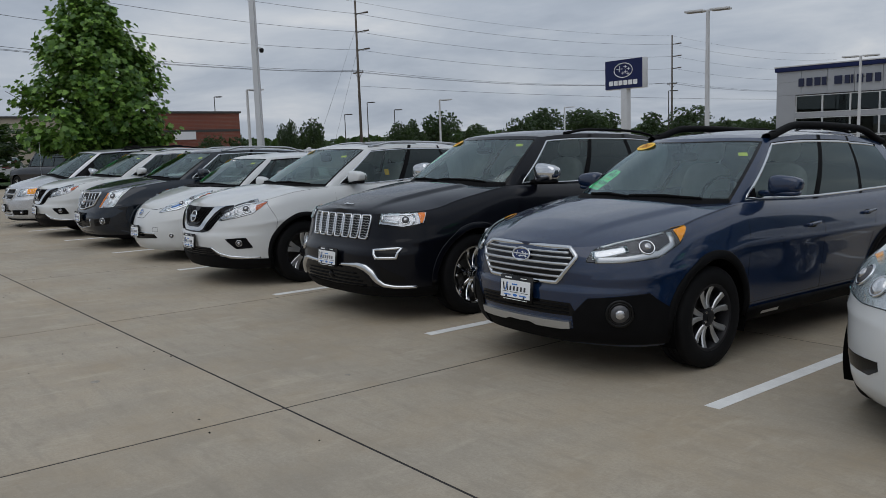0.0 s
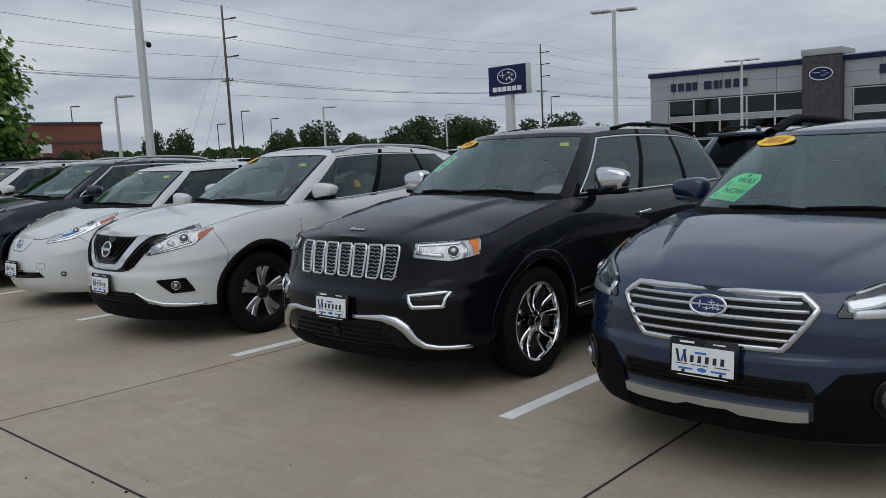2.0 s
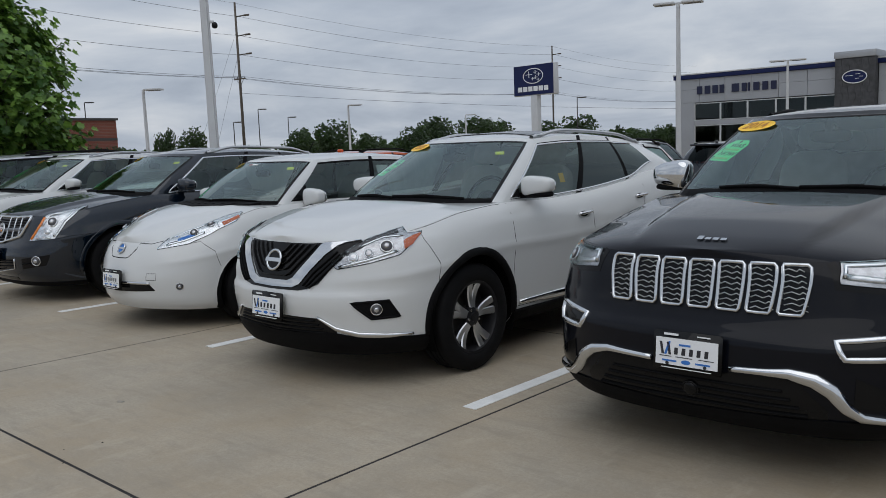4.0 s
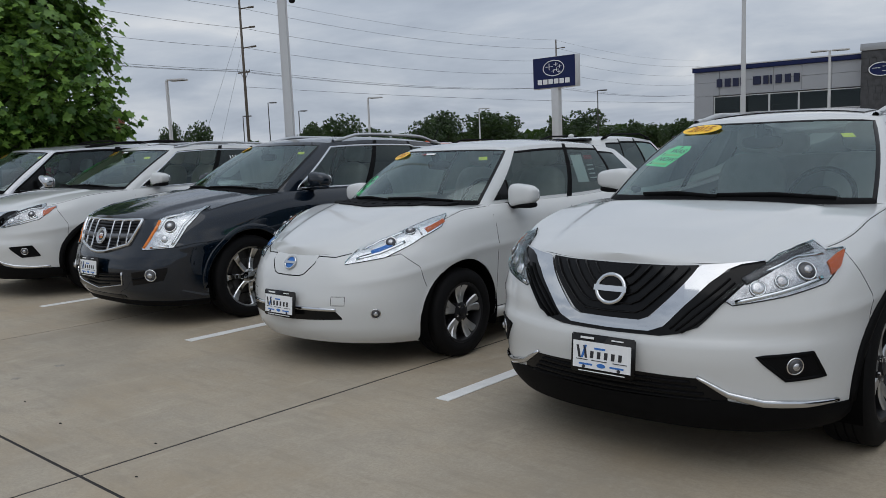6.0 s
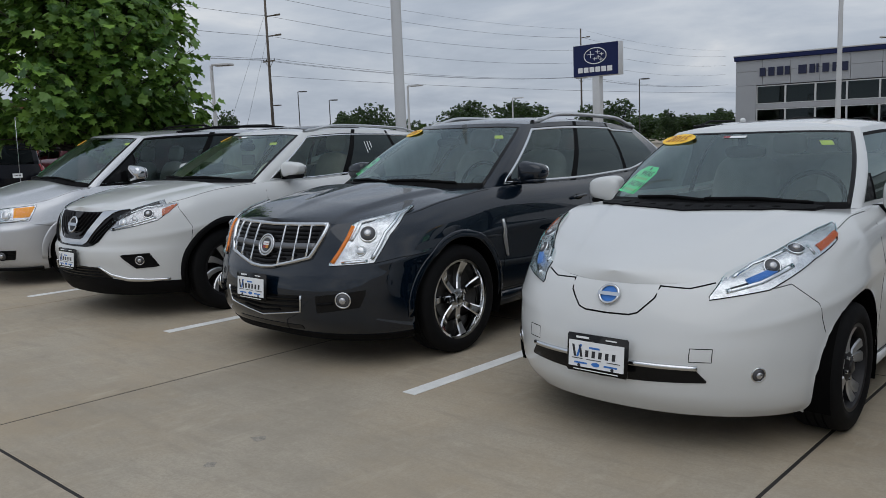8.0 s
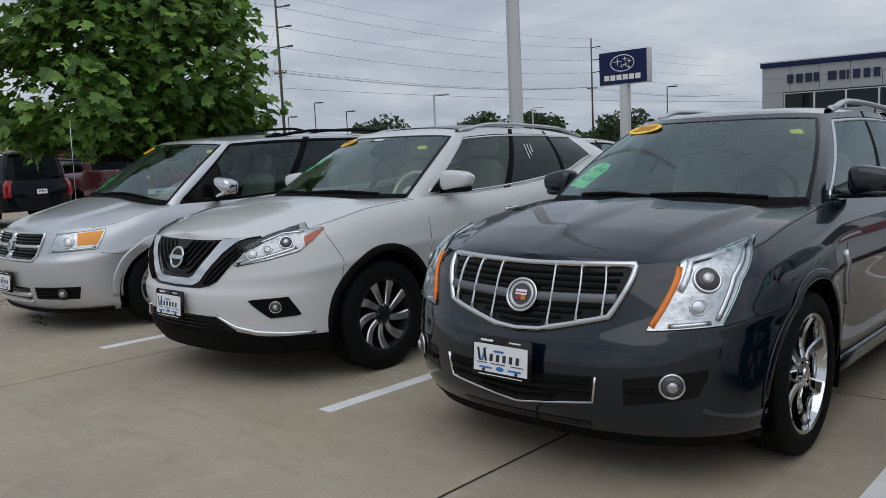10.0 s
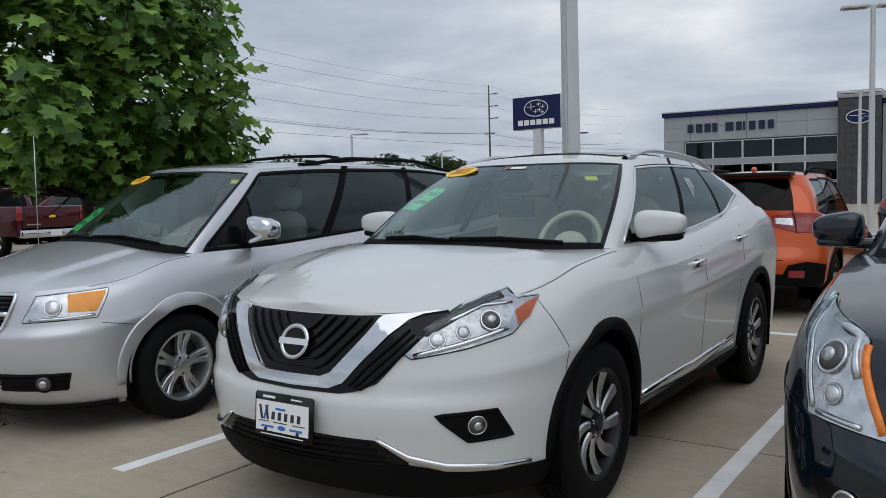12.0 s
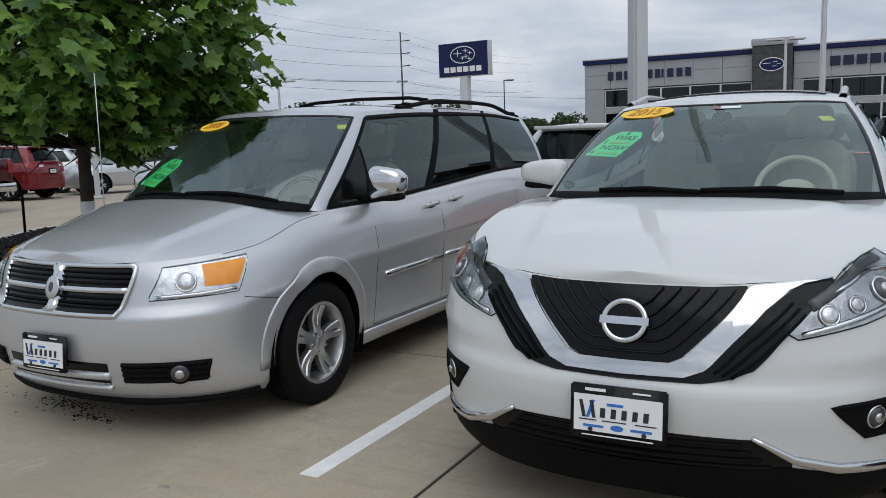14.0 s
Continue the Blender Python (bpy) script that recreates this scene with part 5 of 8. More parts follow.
def build_crossover(x, y, yaw, wheel, year, label, beige):
    car = car_at("crossover", label, x, y, yaw)
    S = Shape(**SHAPES["crossover_white"])
    win = ((0.04, 0.35, "door", 0.05, 0.87), (0.38, 0.63, "tint", 0.05, 0.87), (0.65, 0.83, "tint", lambda u: 0.05 + 1.5 * max(u - 1.68, 0), 0.84))
    shell(car, S, "white", win, cabin_tone="cloth_beige" if beige else "cloth_grey")
    add_wheels(car, S, wheel, 0.25)
    lip(car, S, "plastic", 0.027, 0.014)
    sill(car, S, "plastic", 0.25, 0.36)
    for s in (1, -1):
        rod("sill_trim", S.body, mir([(S.qy(1.55), 0.40), (S.qy(2.4), 0.385), (S.qy(3.25), 0.44)], s), M["chrome"], car, 0.03, 0.014, 0.002, step=0.2, taper=lambda t: 0.45 + 0.8 * math.sin(math.pi * min(t * 1.1, 1)))
    # grille: black field, nested bars, broad bright V
    g = patch("grille", S.body, both([(0, 0.94), (0.3, 0.942), (0.42, 0.947)]), both([(0, 0.70), (0.15, 0.702), (0.19, 0.72), (0.42, 0.94)]), M["gloss"], car, 0.003, 0.014, 30, 8)
    for k in range(5):
        w, z = 0.375 - 0.062 * k, 0.728 + 0.036 * k
        rod("grille_bar", S.body, both([(0, z), (0.125 - 0.018 * k, z + 0.003), (0.165 - 0.02 * k, z + 0.02), (w, 0.934)]), M["gloss"], g, 0.0045, 0.016, 0.003)
    patch("grille_trim", S.body, both([(0, 0.70), (0.15, 0.702), (0.20, 0.72), (0.412, 0.932), (0.44, 0.944), (0.56, 0.951), (0.715, 0.963)]), both([(0, 0.652), (0.20, 0.657), (0.262, 0.684), (0.35, 0.776), (0.455, 0.874), (0.545, 0.930), (0.61, 0.949), (0.715, 0.960)]), M["chrome"], car, 0.015, 0.03, 44, 7, "broad bright chrome V trim")
    for s in (1, -1):
        mesh = patch("grille_side", S.body, mir([(0.0, 0.66), (0.20, 0.664), (0.262, 0.692), (0.35, 0.784), (0.455, 0.88), (0.561, 0.934), (0.61, 0.95), (0.72, 0.961)], s), mir([(0.0, 0.636), (0.25, 0.640), (0.33, 0.656), (0.41, 0.69), (0.455, 0.735), (0.51, 0.795), (0.60, 0.872), (0.72, 0.954)], s), M["gloss"], car, 0.006, 0.015, 22, 5)
        for k in range(3):
            d = 0.03 + 0.034 * k
            rod("grille_bar", S.body, mir([(0.27 + d * 0.75, 0.682 - d * 0.2), (0.36 + d * 0.62, 0.78 - d * 0.6), (0.53 + d * 0.5, 0.91 - d * 0.5)], s), M["plastic"], mesh, 0.005, 0.012, 0.006)
        f = patch("fog_bezel", S.body, mir([(0.67, 0.577), (0.915, 0.587), (0.985, 0.482)], s), mir([(0.67, 0.572), (0.795, 0.47), (0.985, 0.476)], s), M["plastic"], car, 0.002, 0.02, 12, 5)
        rod("bezel_edge", S.body, mir([(0.67, 0.575), (0.915, 0.587), (0.985, 0.48), (0.795, 0.47)], s), M["plastic"], f, 0.008, 0.008, 0.0, closed=True)
        lens("fog_lamp", f, S, s * 0.835, 0.532, 0.034, "lampdark", 0.0)
        rod("bumper_trim", S.body, mir([(0.42, 0.478), (0.55, 0.405), (0.7, 0.368), (0.9, 0.357), (1.07, 0.358)], s), M["chrome"], car, 0.015, 0.012, 0.004, taper=lambda t: 0.5 + 0.7 * math.sin(math.pi * t))
    intake = patch("lower_intake", S.body, both([(0, 0.472), (0.42, 0.468), (0.55, 0.39)]), both([(0, 0.35), (0.55, 0.37)]), M["gloss"], car, 0.002, 0.014, 26, 5)
    for k in range(4):
        rod("intake_bar", S.body, both([(0, 0.37 + 0.025 * k), (0.48 - 0.03 * k, 0.375 + 0.025 * k)]), M["plastic"], intake, 0.005, 0.01, 0.003)
    q_end = S.qy(S.fa - S.arch + 0.02)
    patch("bumper_skirt", S.body, both([(0, 0.355), (0.55, 0.375), (0.7, 0.352), (q_end, 0.335)]), both([(0, 0.222), (q_end, 0.222)]), M["plastic"], car, 0.008, 0.02, 40, 5)
    ellipse_emblem(car, S, 0.822, 0.070, 0.066, "gloss", bar=True, off=0.02)
    headlight(car, S, [(0.51, 0.83), (0.64, 0.92), (0.88, 1.03), (1.0, 1.058), (1.02, 0.998), (1.13, 1.003)], [(0.51, 0.81), (0.55, 0.787), (0.77, 0.825), (0.97, 0.872), (1.13, 0.995)],
              ((0.655, 0.858, 0.03, "lamp"), (0.76, 0.885, 0.026, "lampmid"), (0.88, 0.924, 0.038, "lampdark")), ([(1.0, 0.955), (1.06, 0.98), (1.12, 0.995)], [(0.955, 0.882), (1.06, 0.93), (1.12, 0.985)]), "amberdark", base="lampmid",
              strips=(([(0.56, 0.80), (0.76, 0.845), (0.95, 0.895)], 0.010, "chrome"), ([(0.60, 0.885), (0.74, 0.948), (0.88, 1.002), (0.955, 1.022)], 0.02, "lampdark"), ([(0.70, 0.925), (0.86, 0.978), (0.99, 0.985)], 0.008, "chrome")))
    for s in (1, -1):
        rod("bumper_gap", S.body, mir([(1.13, 0.985), (1.2, 0.90), (1.27, 0.80), (S.qy(S.fa - 0.38), 0.68)], s), M["seam"], car, 0.002, 0.001)
    door_mirror(car, S, 1.80, 1.25, "white", size=(0.27, 0.15, 0.145), out=0.095)
    plate_on(car, S, 0.53, 0.035)
    windscreen_tags(car, S, year, -0.62, 0.86, (-0.68, 0.52, 1.0), 0.76, 0.74)
    window_trim(car, S, win)
    corner_pane(car, S, 1.74, 1.04)
    rails(car, S, "satin", 0.565, 2.25, 4.1, 0.03, 0.02)
    patch("sunroof", S.top, [(1.06, 0.8), (1.48, 0.8)], [(1.06, -0.8), (1.48, -0.8)], M["gloss"], car, 0.006, 0.01, 10, 12, flip=True)
    wipers(car, S)
    seams(car, S, ((1.5, 1.45), (2.62, 2.55), (3.55, 3.25)), 0.37)
    handle(car, S, 2.46, 0.99, "chrome")
    handle(car, S, 3.42, 1.085, "chrome")
    if not beige:
        m = frame_on(S.cabin, 1.26, 0.3, -0.01)
        bar_on("window_label", m, -0.035, 0.035, -0.04, 0.04, M["yellow"], car)
    if beige:
        windscreen_label(car, S, 0.06, 0.88)
        p = S.cabin(0.0, 0.86)
        box_part("hang_tag", -0.13, 0.11, p[1] + 0.10, p[1] + 0.104, p[2] - 0.28, p[2] - 0.17, M["ink"], car, "black card hanging from the mirror")
        m = frame_on(S.cabin, 1.50, 0.55, 0.003)
        for i in range(3):
            bar_on("window_word_bar", m, -0.1 + 0.04 * i, -0.09 + 0.04 * i, -0.06 + 0.03 * i, 0.08, M["paper"], car, 0.002)
    egg("camera_pod", (0.1, 0.05, 0.05), tuple(S.cabin(0.0, 0.9) + np.array([0, 0.08, -0.05])), M["plastic"], car, 3.0)
    return car, S


def build_wagon(x, y, yaw=0.0):
    car = car_at("wagon", "dark blue metallic wagon with black lower cladding and roof rails", x, y, yaw)
    S = Shape(**SHAPES["wagon_blue"])
    win = ((0.03, 0.36, "door", 0.05, 0.88), (0.39, 0.62, "tint", 0.05, 0.88), (0.64, 0.88, "tint", 0.06, 0.86))
    shell(car, S, "blue", win)
    add_wheels(car, S, split_wheel(gap=0.14, spread=0.14, w0=0.014, w1=0.026), 0.235)
    lip(car, S, "plastic", 0.032, 0.014)
    sill(car, S, "plastic", 0.24, 0.38, 0.02)
    top, bot = both([(0, 0.90), (0.44, 0.893), (0.485, 0.845)]), both([(0, 0.655), (0.33, 0.66), (0.485, 0.835)])
    g = patch("grille", S.body, top, bot, M["gloss"], car, 0.003, 0.014, 30, 6)
    rod("grille_frame", S.body, top + bot[::-1], M["chrome"], g, 0.016, 0.02, -0.002, closed=True)
    for z, w in ((0.702, 0.36), (0.745, 0.4), (0.828, 0.45), (0.86, 0.43)):
        rod("grille_bar", S.body, both([(0, z), (w, z)]), M["satin"], g, 0.0085, 0.016, 0.003)
    rod("grille_bar", S.body, both([(0, 0.786), (0.43, 0.786)]), M["satin"], g, 0.011, 0.02, 0.003)
    ellipse_emblem(car, S, 0.825, 0.085, 0.046, "emblem", star=True, off=0.014)
    rod("hood_front_gap", S.body, both([(0, 0.925), (0.45, 0.925), (0.62, 0.925)]), M["seam"], car, 0.002, 0.001)
    headlight(car, S, [(0.56, 0.825), (0.615, 0.885), (0.775, 0.945), (1.05, 0.99), (1.36, 1.022)], [(0.56, 0.81), (0.81, 0.81), (1.055, 0.835), (1.235, 0.915), (1.36, 1.01)],
              ((0.97, 0.90, 0.048, "lampdark"),), ([(1.24, 1.0), (1.36, 1.02)], [(1.24, 0.925), (1.36, 1.008)]),
              base="lampdark", strips=(([(0.60, 0.85), (0.72, 0.87), (0.84, 0.895)], 0.03, "chrome"), ([(0.62, 0.824), (0.8, 0.828), (1.06, 0.86), (1.17, 0.915), (1.19, 0.985)], 0.022, "alloy"), ([(0.66, 0.90), (0.85, 0.945), (1.15, 0.985)], 0.008, "alloy")))
    q_end = S.qy(S.fa - S.arch + 0.02)
    for s in (1, -1):
        c = patch("bumper_cladding", S.body, mir([(0.47, 0.46), (0.575, 0.57), (0.99, 0.605), (1.04, 0.565), (q_end, 0.47)], s), mir([(0.47, 0.26), (q_end, 0.25)], s), M["plastic"], car, 0.012, 0.03, 24, 8, "black plastic corner cladding")
        fl = lens("fog_lamp", c, S, s * 0.79, 0.475, 0.066, "lampdark", 0.014, "gloss")
        hoop("fog_bezel", 0.085, 0.085, 0.012, M["gloss"], fl, frame_on(S.body, s * 0.79, 0.475, 0.012))
    it = patch("lower_intake", S.body, both([(0, 0.535), (0.45, 0.53), (0.5, 0.45)]), both([(0, 0.44), (0.5, 0.44)]), M["gloss"], car, 0.002, 0.014, 24, 4)
    for z in (0.46, 0.485, 0.51):
        rod("intake_bar", S.body, both([(0, z), (0.44, z)]), M["plastic"], it, 0.005, 0.01, 0.003)
    patch("bumper_skirt", S.body, both([(0, 0.35), (0.5, 0.35)]), both([(0, 0.245), (0.5, 0.245)]), M["plastic"], car, 0.004, 0.015, 20, 4)
    sk = patch("skid_trim", S.body, both([(0, 0.405), (0.45, 0.405)]), both([(0, 0.365), (0.1, 0.37), (0.16, 0.352), (0.38, 0.352), (0.45, 0.36)]), M["satin"], car, 0.028, 0.04, 24, 4, "brushed silver skid trim")
    door_mirror(car, S, 1.82, 1.26, "blue", "blue", (0.25, 0.15, 0.14), 0.15)
    plate_on(car, S, 0.585, 0.03)
    windscreen_tags(car, S, "2016", -0.70, 0.87, (-0.66, 0.29, 1.1), 0.84, 0.72)
    window_trim(car, S, win, w=0.011)
    corner_pane(car, S, 1.72)
    rails(car, S, "plastic", 0.565, 2.2, 4.3, 0.07, 0.042, 0.22)
    wipers(car, S)
    seams(car, S, ((1.45, 1.42), (2.55, 2.5), (3.5, 3.2)), 0.4)
    handle(car, S, 2.35, 0.92, "blue")
    handle(car, S, 3.3, 0.96, "blue")
    for s in (1, -1):
        m = frame_on(S.body, s * S.qy(1.75), 0.32, 0.024)
        bar_on("sill_word_bar", m, -0.12, 0.12, -0.012, 0.012, M["satin"], car)
        patch("tail_lamp", S.body, mir([(S.qy(4.35), 0.98), (S.qy(4.75), 1.02)], s), mir([(S.qy(4.35), 0.93), (S.qy(4.75), 0.80)], s), M["redlens"], car, 0.01, 0.02, 8, 5)
    return car


def build_suv(x, y, yaw=0.0):
    car = car_at("suv", "black metallic SUV with a seven slot chrome grille", x, y, yaw)
    S = Shape(**SHAPES["suv_black"])
    win = ((0.05, 0.36, "door", 0.05, 0.88), (0.39, 0.66, "tint", 0.05, 0.88), (0.69, 0.93, "tint", 0.05, 0.88))
    shell(car, S, "black", win)
    add_wheels(car, S, split_wheel(tone="chrome", spoke_tone="chrome", hub_tone="chrome", gap=0.17, spread=0.10, w0=0.02, w1=0.024, waist=1, dish=0.035), 0.27)
    lip(car, S, "black", 0.03, 0.004)
    sill(car, S, "plastic", 0.30, 0.40, chrome="chrome")
    for k in range(7):
        a = -0.453 + 0.151 * k
        b = a * 0.90
        out = [(b - 0.052, 0.775), (b - 0.044, 0.764), (b + 0.044, 0.764), (b + 0.052, 0.775), (a + 0.062, 0.966), (a + 0.054, 0.977), (a - 0.054, 0.977), (a - 0.062, 0.966)]
        slot = patch("grille_slot", S.body, [(b - 0.052, 0.97), (a + 0.06, 0.975)] if a < 0 else [(a - 0.06, 0.975), (b + 0.052, 0.97)], [(b - 0.052, 0.768), (a + 0.06, 0.768)] if a < 0 else [(a - 0.06, 0.768), (b + 0.052, 0.768)], M["gloss"], car, 0.004, 0.01, 5, 5)
        rod("slot_frame", S.body, out, M["chrome"], slot, 0.009, 0.016, 0.002, closed=True)
        a = (a + b) / 2
        for r in range(8):
            z = 0.782 + 0.024 * r
            sh = 0.012 if r % 2 else 0.0
            rod("slot_mesh", S.body, [(a - 0.05, z), (a - 0.028 + sh, z + 0.01), (a + 0.004 + sh, z), (a + 0.03, z + 0.01), (a + 0.05, z)], M["satin"], slot, 0.0025, 0.006, 0.006, step=0.1)
    for s in (1, -1):
        patch("lamp_surround", S.body, mir([(0.59, 0.985), (0.65, 1.005), (1.12, 1.018)], s), mir([(0.59, 0.88), (0.82, 0.862), (1.12, 0.91)], s), M["gloss"], car, 0.002, 0.01, 16, 5)
        f = patch("fog_bezel", S.body, mir([(0.605, 0.675), (0.865, 0.697)], s), mir([(0.605, 0.667), (0.65, 0.605), (0.845, 0.61), (0.865, 0.687)], s), M["gloss"], car, 0.003, 0.01, 12, 4)
        rod("fog_frame", S.body, mir([(0.605, 0.672), (0.865, 0.697), (0.845, 0.61), (0.65, 0.605)], s), M["chrome"], f, 0.014, 0.014, 0.003, closed=True)
        rod("bumper_trim", S.body, mir([(0.19, 0.522), (0.44, 0.53), (0.54, 0.51), (0.61, 0.47), (0.67, 0.40), (0.73, 0.362), (0.82, 0.35), (1.02, 0.345)], s), M["chrome"], car, 0.026, 0.022, 0.008, taper=lambda t: 0.55 + 0.75 * math.exp(-((t - 0.45) / 0.2) ** 2))
        patch("corner_intake", S.body, mir([(0.70, 0.53), (0.93, 0.43)], s), mir([(0.70, 0.40), (0.93, 0.385)], s), M["gloss"], car, 0.004, 0.01, 10, 4)
        q0 = S.qy(1.95)
        m = frame_on(S.body, s * S.qy(2.0), 0.70, 0.004)
        for i in range(9):
            bar_on("name_bar", m, -0.2 + i * 0.045, -0.17 + i * 0.045, -0.014, 0.014, M["satin"], car, 0.004)
        rod("door_moulding", S.body, mir([(S.qy(1.5), 0.50), (S.qy(3.2), 0.54)], s), M["black"], car, 0.03, 0.016, 0.002, step=0.3)
    headlight(car, S, [(0.615, 0.925), (0.65, 0.992), (1.11, 1.008)], [(0.615, 0.905), (0.86, 0.884), (1.06, 0.915), (1.11, 0.995)], ((0.89, 0.943, 0.036, "lampdark"),),
              ([(1.03, 1.0), (1.10, 1.003)], [(1.03, 0.914), (1.05, 0.918), (1.10, 0.993)]), "orangelens", base="lampmid",
              strips=(([(0.635, 0.925), (0.665, 0.98), (0.98, 0.99)], 0.010, "chrome"), ([(0.65, 0.935), (0.82, 0.918)], 0.014, "lamp"), ([(0.95, 0.905), (0.98, 0.94), (0.98, 0.98)], 0.01, "lamp")))
    it = patch("lower_intake", S.body, both([(0, 0.50), (0.47, 0.50), (0.60, 0.38)]), both([(0, 0.315), (0.60, 0.335)]), M["gloss"], car, 0.002, 0.014, 26, 5)
    for z in (0.345, 0.38, 0.415, 0.45):
        rod("intake_bar", S.body, both([(0, z), (0.52 - (z - 0.345), z)]), M["plastic"], it, 0.006, 0.01, 0.003)
    lens("cruise_sensor", it, S, 0.0, 0.40, 0.035, "gloss", 0.006, "gloss")
    q_end = S.qy(S.fa - S.arch + 0.02)
    patch("bumper_skirt", S.body, both([(0, 0.315), (0.60, 0.333), (q_end, 0.33)]), both([(0, 0.24), (q_end, 0.24)]), M["plastic"], car, 0.008, 0.02, 36, 4)
    m = frame_on(S.bonnet, 0.0, 0.175, 0.004, up=(0, 1, 0))
    for i in range(4):
        bar_on("name_bar", m, -0.075 + i * 0.038, -0.047 + i * 0.038, -0.006, 0.03 if i == 0 else 0.018, M["chrome"], car, 0.005)
    door_mirror(car, S, 1.88, 1.315, "chrome", "plastic", (0.28, 0.15, 0.19), 0.16, "chrome capped mirror", slope=0.0)
    plate_on(car, S, 0.575, 0.035)
    windscreen_tags(car, S, "2014", -0.74, 0.85, (-0.78, 0.53, 0.95), 0.79, 0.80)
    window_trim(car, S, win)
    corner_pane(car, S, 1.78, 1.05)
    rails(car, S, "plastic", 0.60, 2.6, 4.35, 0.03, 0.02)
    wipers(car, S)
    seams(car, S, ((1.55, 1.5), (2.7, 2.65), (3.6, 3.35)), 0.44)
    handle(car, S, 2.5, 1.02, "chrome")
    handle(car, S, 3.5, 1.05, "chrome")
    return car


def build_hatch(x, y, yaw=0.0):
    car = car_at("hatchback", "white electric hatchback with long bug-eyed headlights", x, y, yaw)
    S = Shape(**SHAPES["hatch_white"])
    win = ((0.03, 0.42, "door", 0.05, 0.88), (0.45, 0.72, "door", 0.05, 0.88), (0.74, 0.90, "tint", 0.08, 0.82))
    shell(car, S, "white", win)
    add_wheels(car, S, split_wheel(gap=0.12, spread=0.08, w0=0.016, w1=0.032), 0.215)
    sill(car, S, "white", 0.2, 0.3, 0.02)
    rod("port_gap", S.body, both([(0.0, 0.80), (0.24, 0.80), (0.26, 0.78), (0.235, 0.73), (0.16, 0.66), (0.12, 0.648), (0.0, 0.645)]), M["seam"], car, 0.004, 0.002)
    ellipse_emblem(car, S, 0.725, 0.05, 0.046, "inkblue", bar=True, off=0.006)
    headlight(car, S, [(0.485, 0.745), (0.60, 0.868), (0.76, 0.925), (0.98, 0.992), (1.2, 1.032), (1.36, 1.045)], [(0.485, 0.73), (0.76, 0.77), (1.03, 0.885), (1.25, 0.955), (1.36, 1.03)],
              ((0.80, 0.862, 0.036, "lampdark"), (0.98, 0.945, 0.034, "lampdark")), ([(1.10, 0.945), (1.3, 1.0)], [(1.10, 0.918), (1.3, 0.98)]), "amberdark", deep=0.05,
              strips=(([(0.56, 0.765), (0.72, 0.80), (0.9, 0.865)], 0.012, "chrome"), ([(1.05, 0.95), (1.05, 0.905)], 0.006, "chrome"), ([(0.66, 0.80), (0.80, 0.845)], 0.020, "inkblue"), ([(0.60, 0.82), (0.7, 0.895), (0.92, 0.955)], 0.010, "chrome"), ([(0.58, 0.77), (0.66, 0.79)], 0.012, "lampdark")))
    it = patch("lower_intake", S.body, both([(0, 0.43), (0.45, 0.425), (0.5, 0.375)]), both([(0, 0.345), (0.5, 0.365)]), M["gloss"], car, 0.003, 0.014, 22, 4)
    rod("intake_trim", S.body, both([(0, 0.435), (0.46, 0.432)]), M["chrome"], it, 0.012, 0.012, 0.003)
    for s in (1, -1):
        lens("fog_lamp", car, S, s * 0.735, 0.40, 0.03, "lampdark", 0.0)
        rod("bumper_gap", S.body, mir([(0.78, 0.775), (0.87, 0.79), (1.02, 0.70), (S.qy(S.fa - 0.36), 0.56)], s), M["seam"], car, 0.002, 0.001)
        rod("hood_front_gap", S.body, mir([(0.26, 0.78), (0.40, 0.775), (0.52, 0.80)], s), M["seam"], car, 0.004, 0.001)
        m = frame_on(S.body, s * S.qy(1.62), 0.50, 0.004)
        bar_on("name_bar", m, -0.1, 0.1, -0.008, 0.008, M["ink"], car, 0.003)
        rod("tow_cover_gap", S.body, mir([(0.42, 0.52), (0.52, 0.52), (0.52, 0.46), (0.42, 0.46)], s), M["seam"], car, 0.002, 0.0008, closed=True)
    door_mirror(car, S, 1.62, 1.125, "white", "plastic", (0.24, 0.15, 0.17), 0.14)
    plate_on(car, S, 0.455, 0.035)
    windscreen_tags(car, S, "2015", -0.74, 0.85, (-0.76, 0.29, 1.0), 0.76, 0.78)
    wipers(car, S)
    corner_pane(car, S, 1.68)
    cowl = patch("cowl_grille", S.bonnet, [(-0.62, 1.20), (-0.3, 1.06), (0, 1.02), (0.3, 1.06), (0.62, 1.20)], [(-0.68, 1.10), (-0.4, 0.92), (0, 0.83), (0.4, 0.92), (0.68, 1.10)], M["plastic"], car, 0.008, 0.02, 24, 6, "black plastic cowl with vents")
    for k in range(9):
        x = -0.44 + 0.11 * k
        rod("cowl_slot", S.bonnet, [(x, 0.90 + 0.5 * x * x), (x, 0.96 + 0.5 * x * x)], M["seam"], cowl, 0.016, 0.003, 0.008, step=0.03)
    seams(car, S, ((1.35, 1.32), (2.45, 2.38), (3.35, 3.1)), 0.3)
    handle(car, S, 2.25, 0.93, "chrome")
    handle(car, S, 3.15, 0.97, "chrome")
    m = frame_on(S.cabin, 1.56, 0.5, -0.02)
    bar_on("window_sheet", m, -0.16, 0.02, -0.12, 0.14, M["paper"], car)
    dark = bar_on("window_sheet", m, 0.04, 0.20, -0.12, 0.14, M["ink"], car)
    bar_on("sheet_header", m @ Matrix.Translation((0, 0, 0.002)), 0.05, 0.19, 0.09, 0.13, M["redlens"], dark)
    for k in range(4):
        bar_on("sheet_line", m @ Matrix.Translation((0, 0, 0.002)), 0.06, 0.17, -0.09 + 0.04 * k, -0.08 + 0.04 * k, M["paper"], dark)
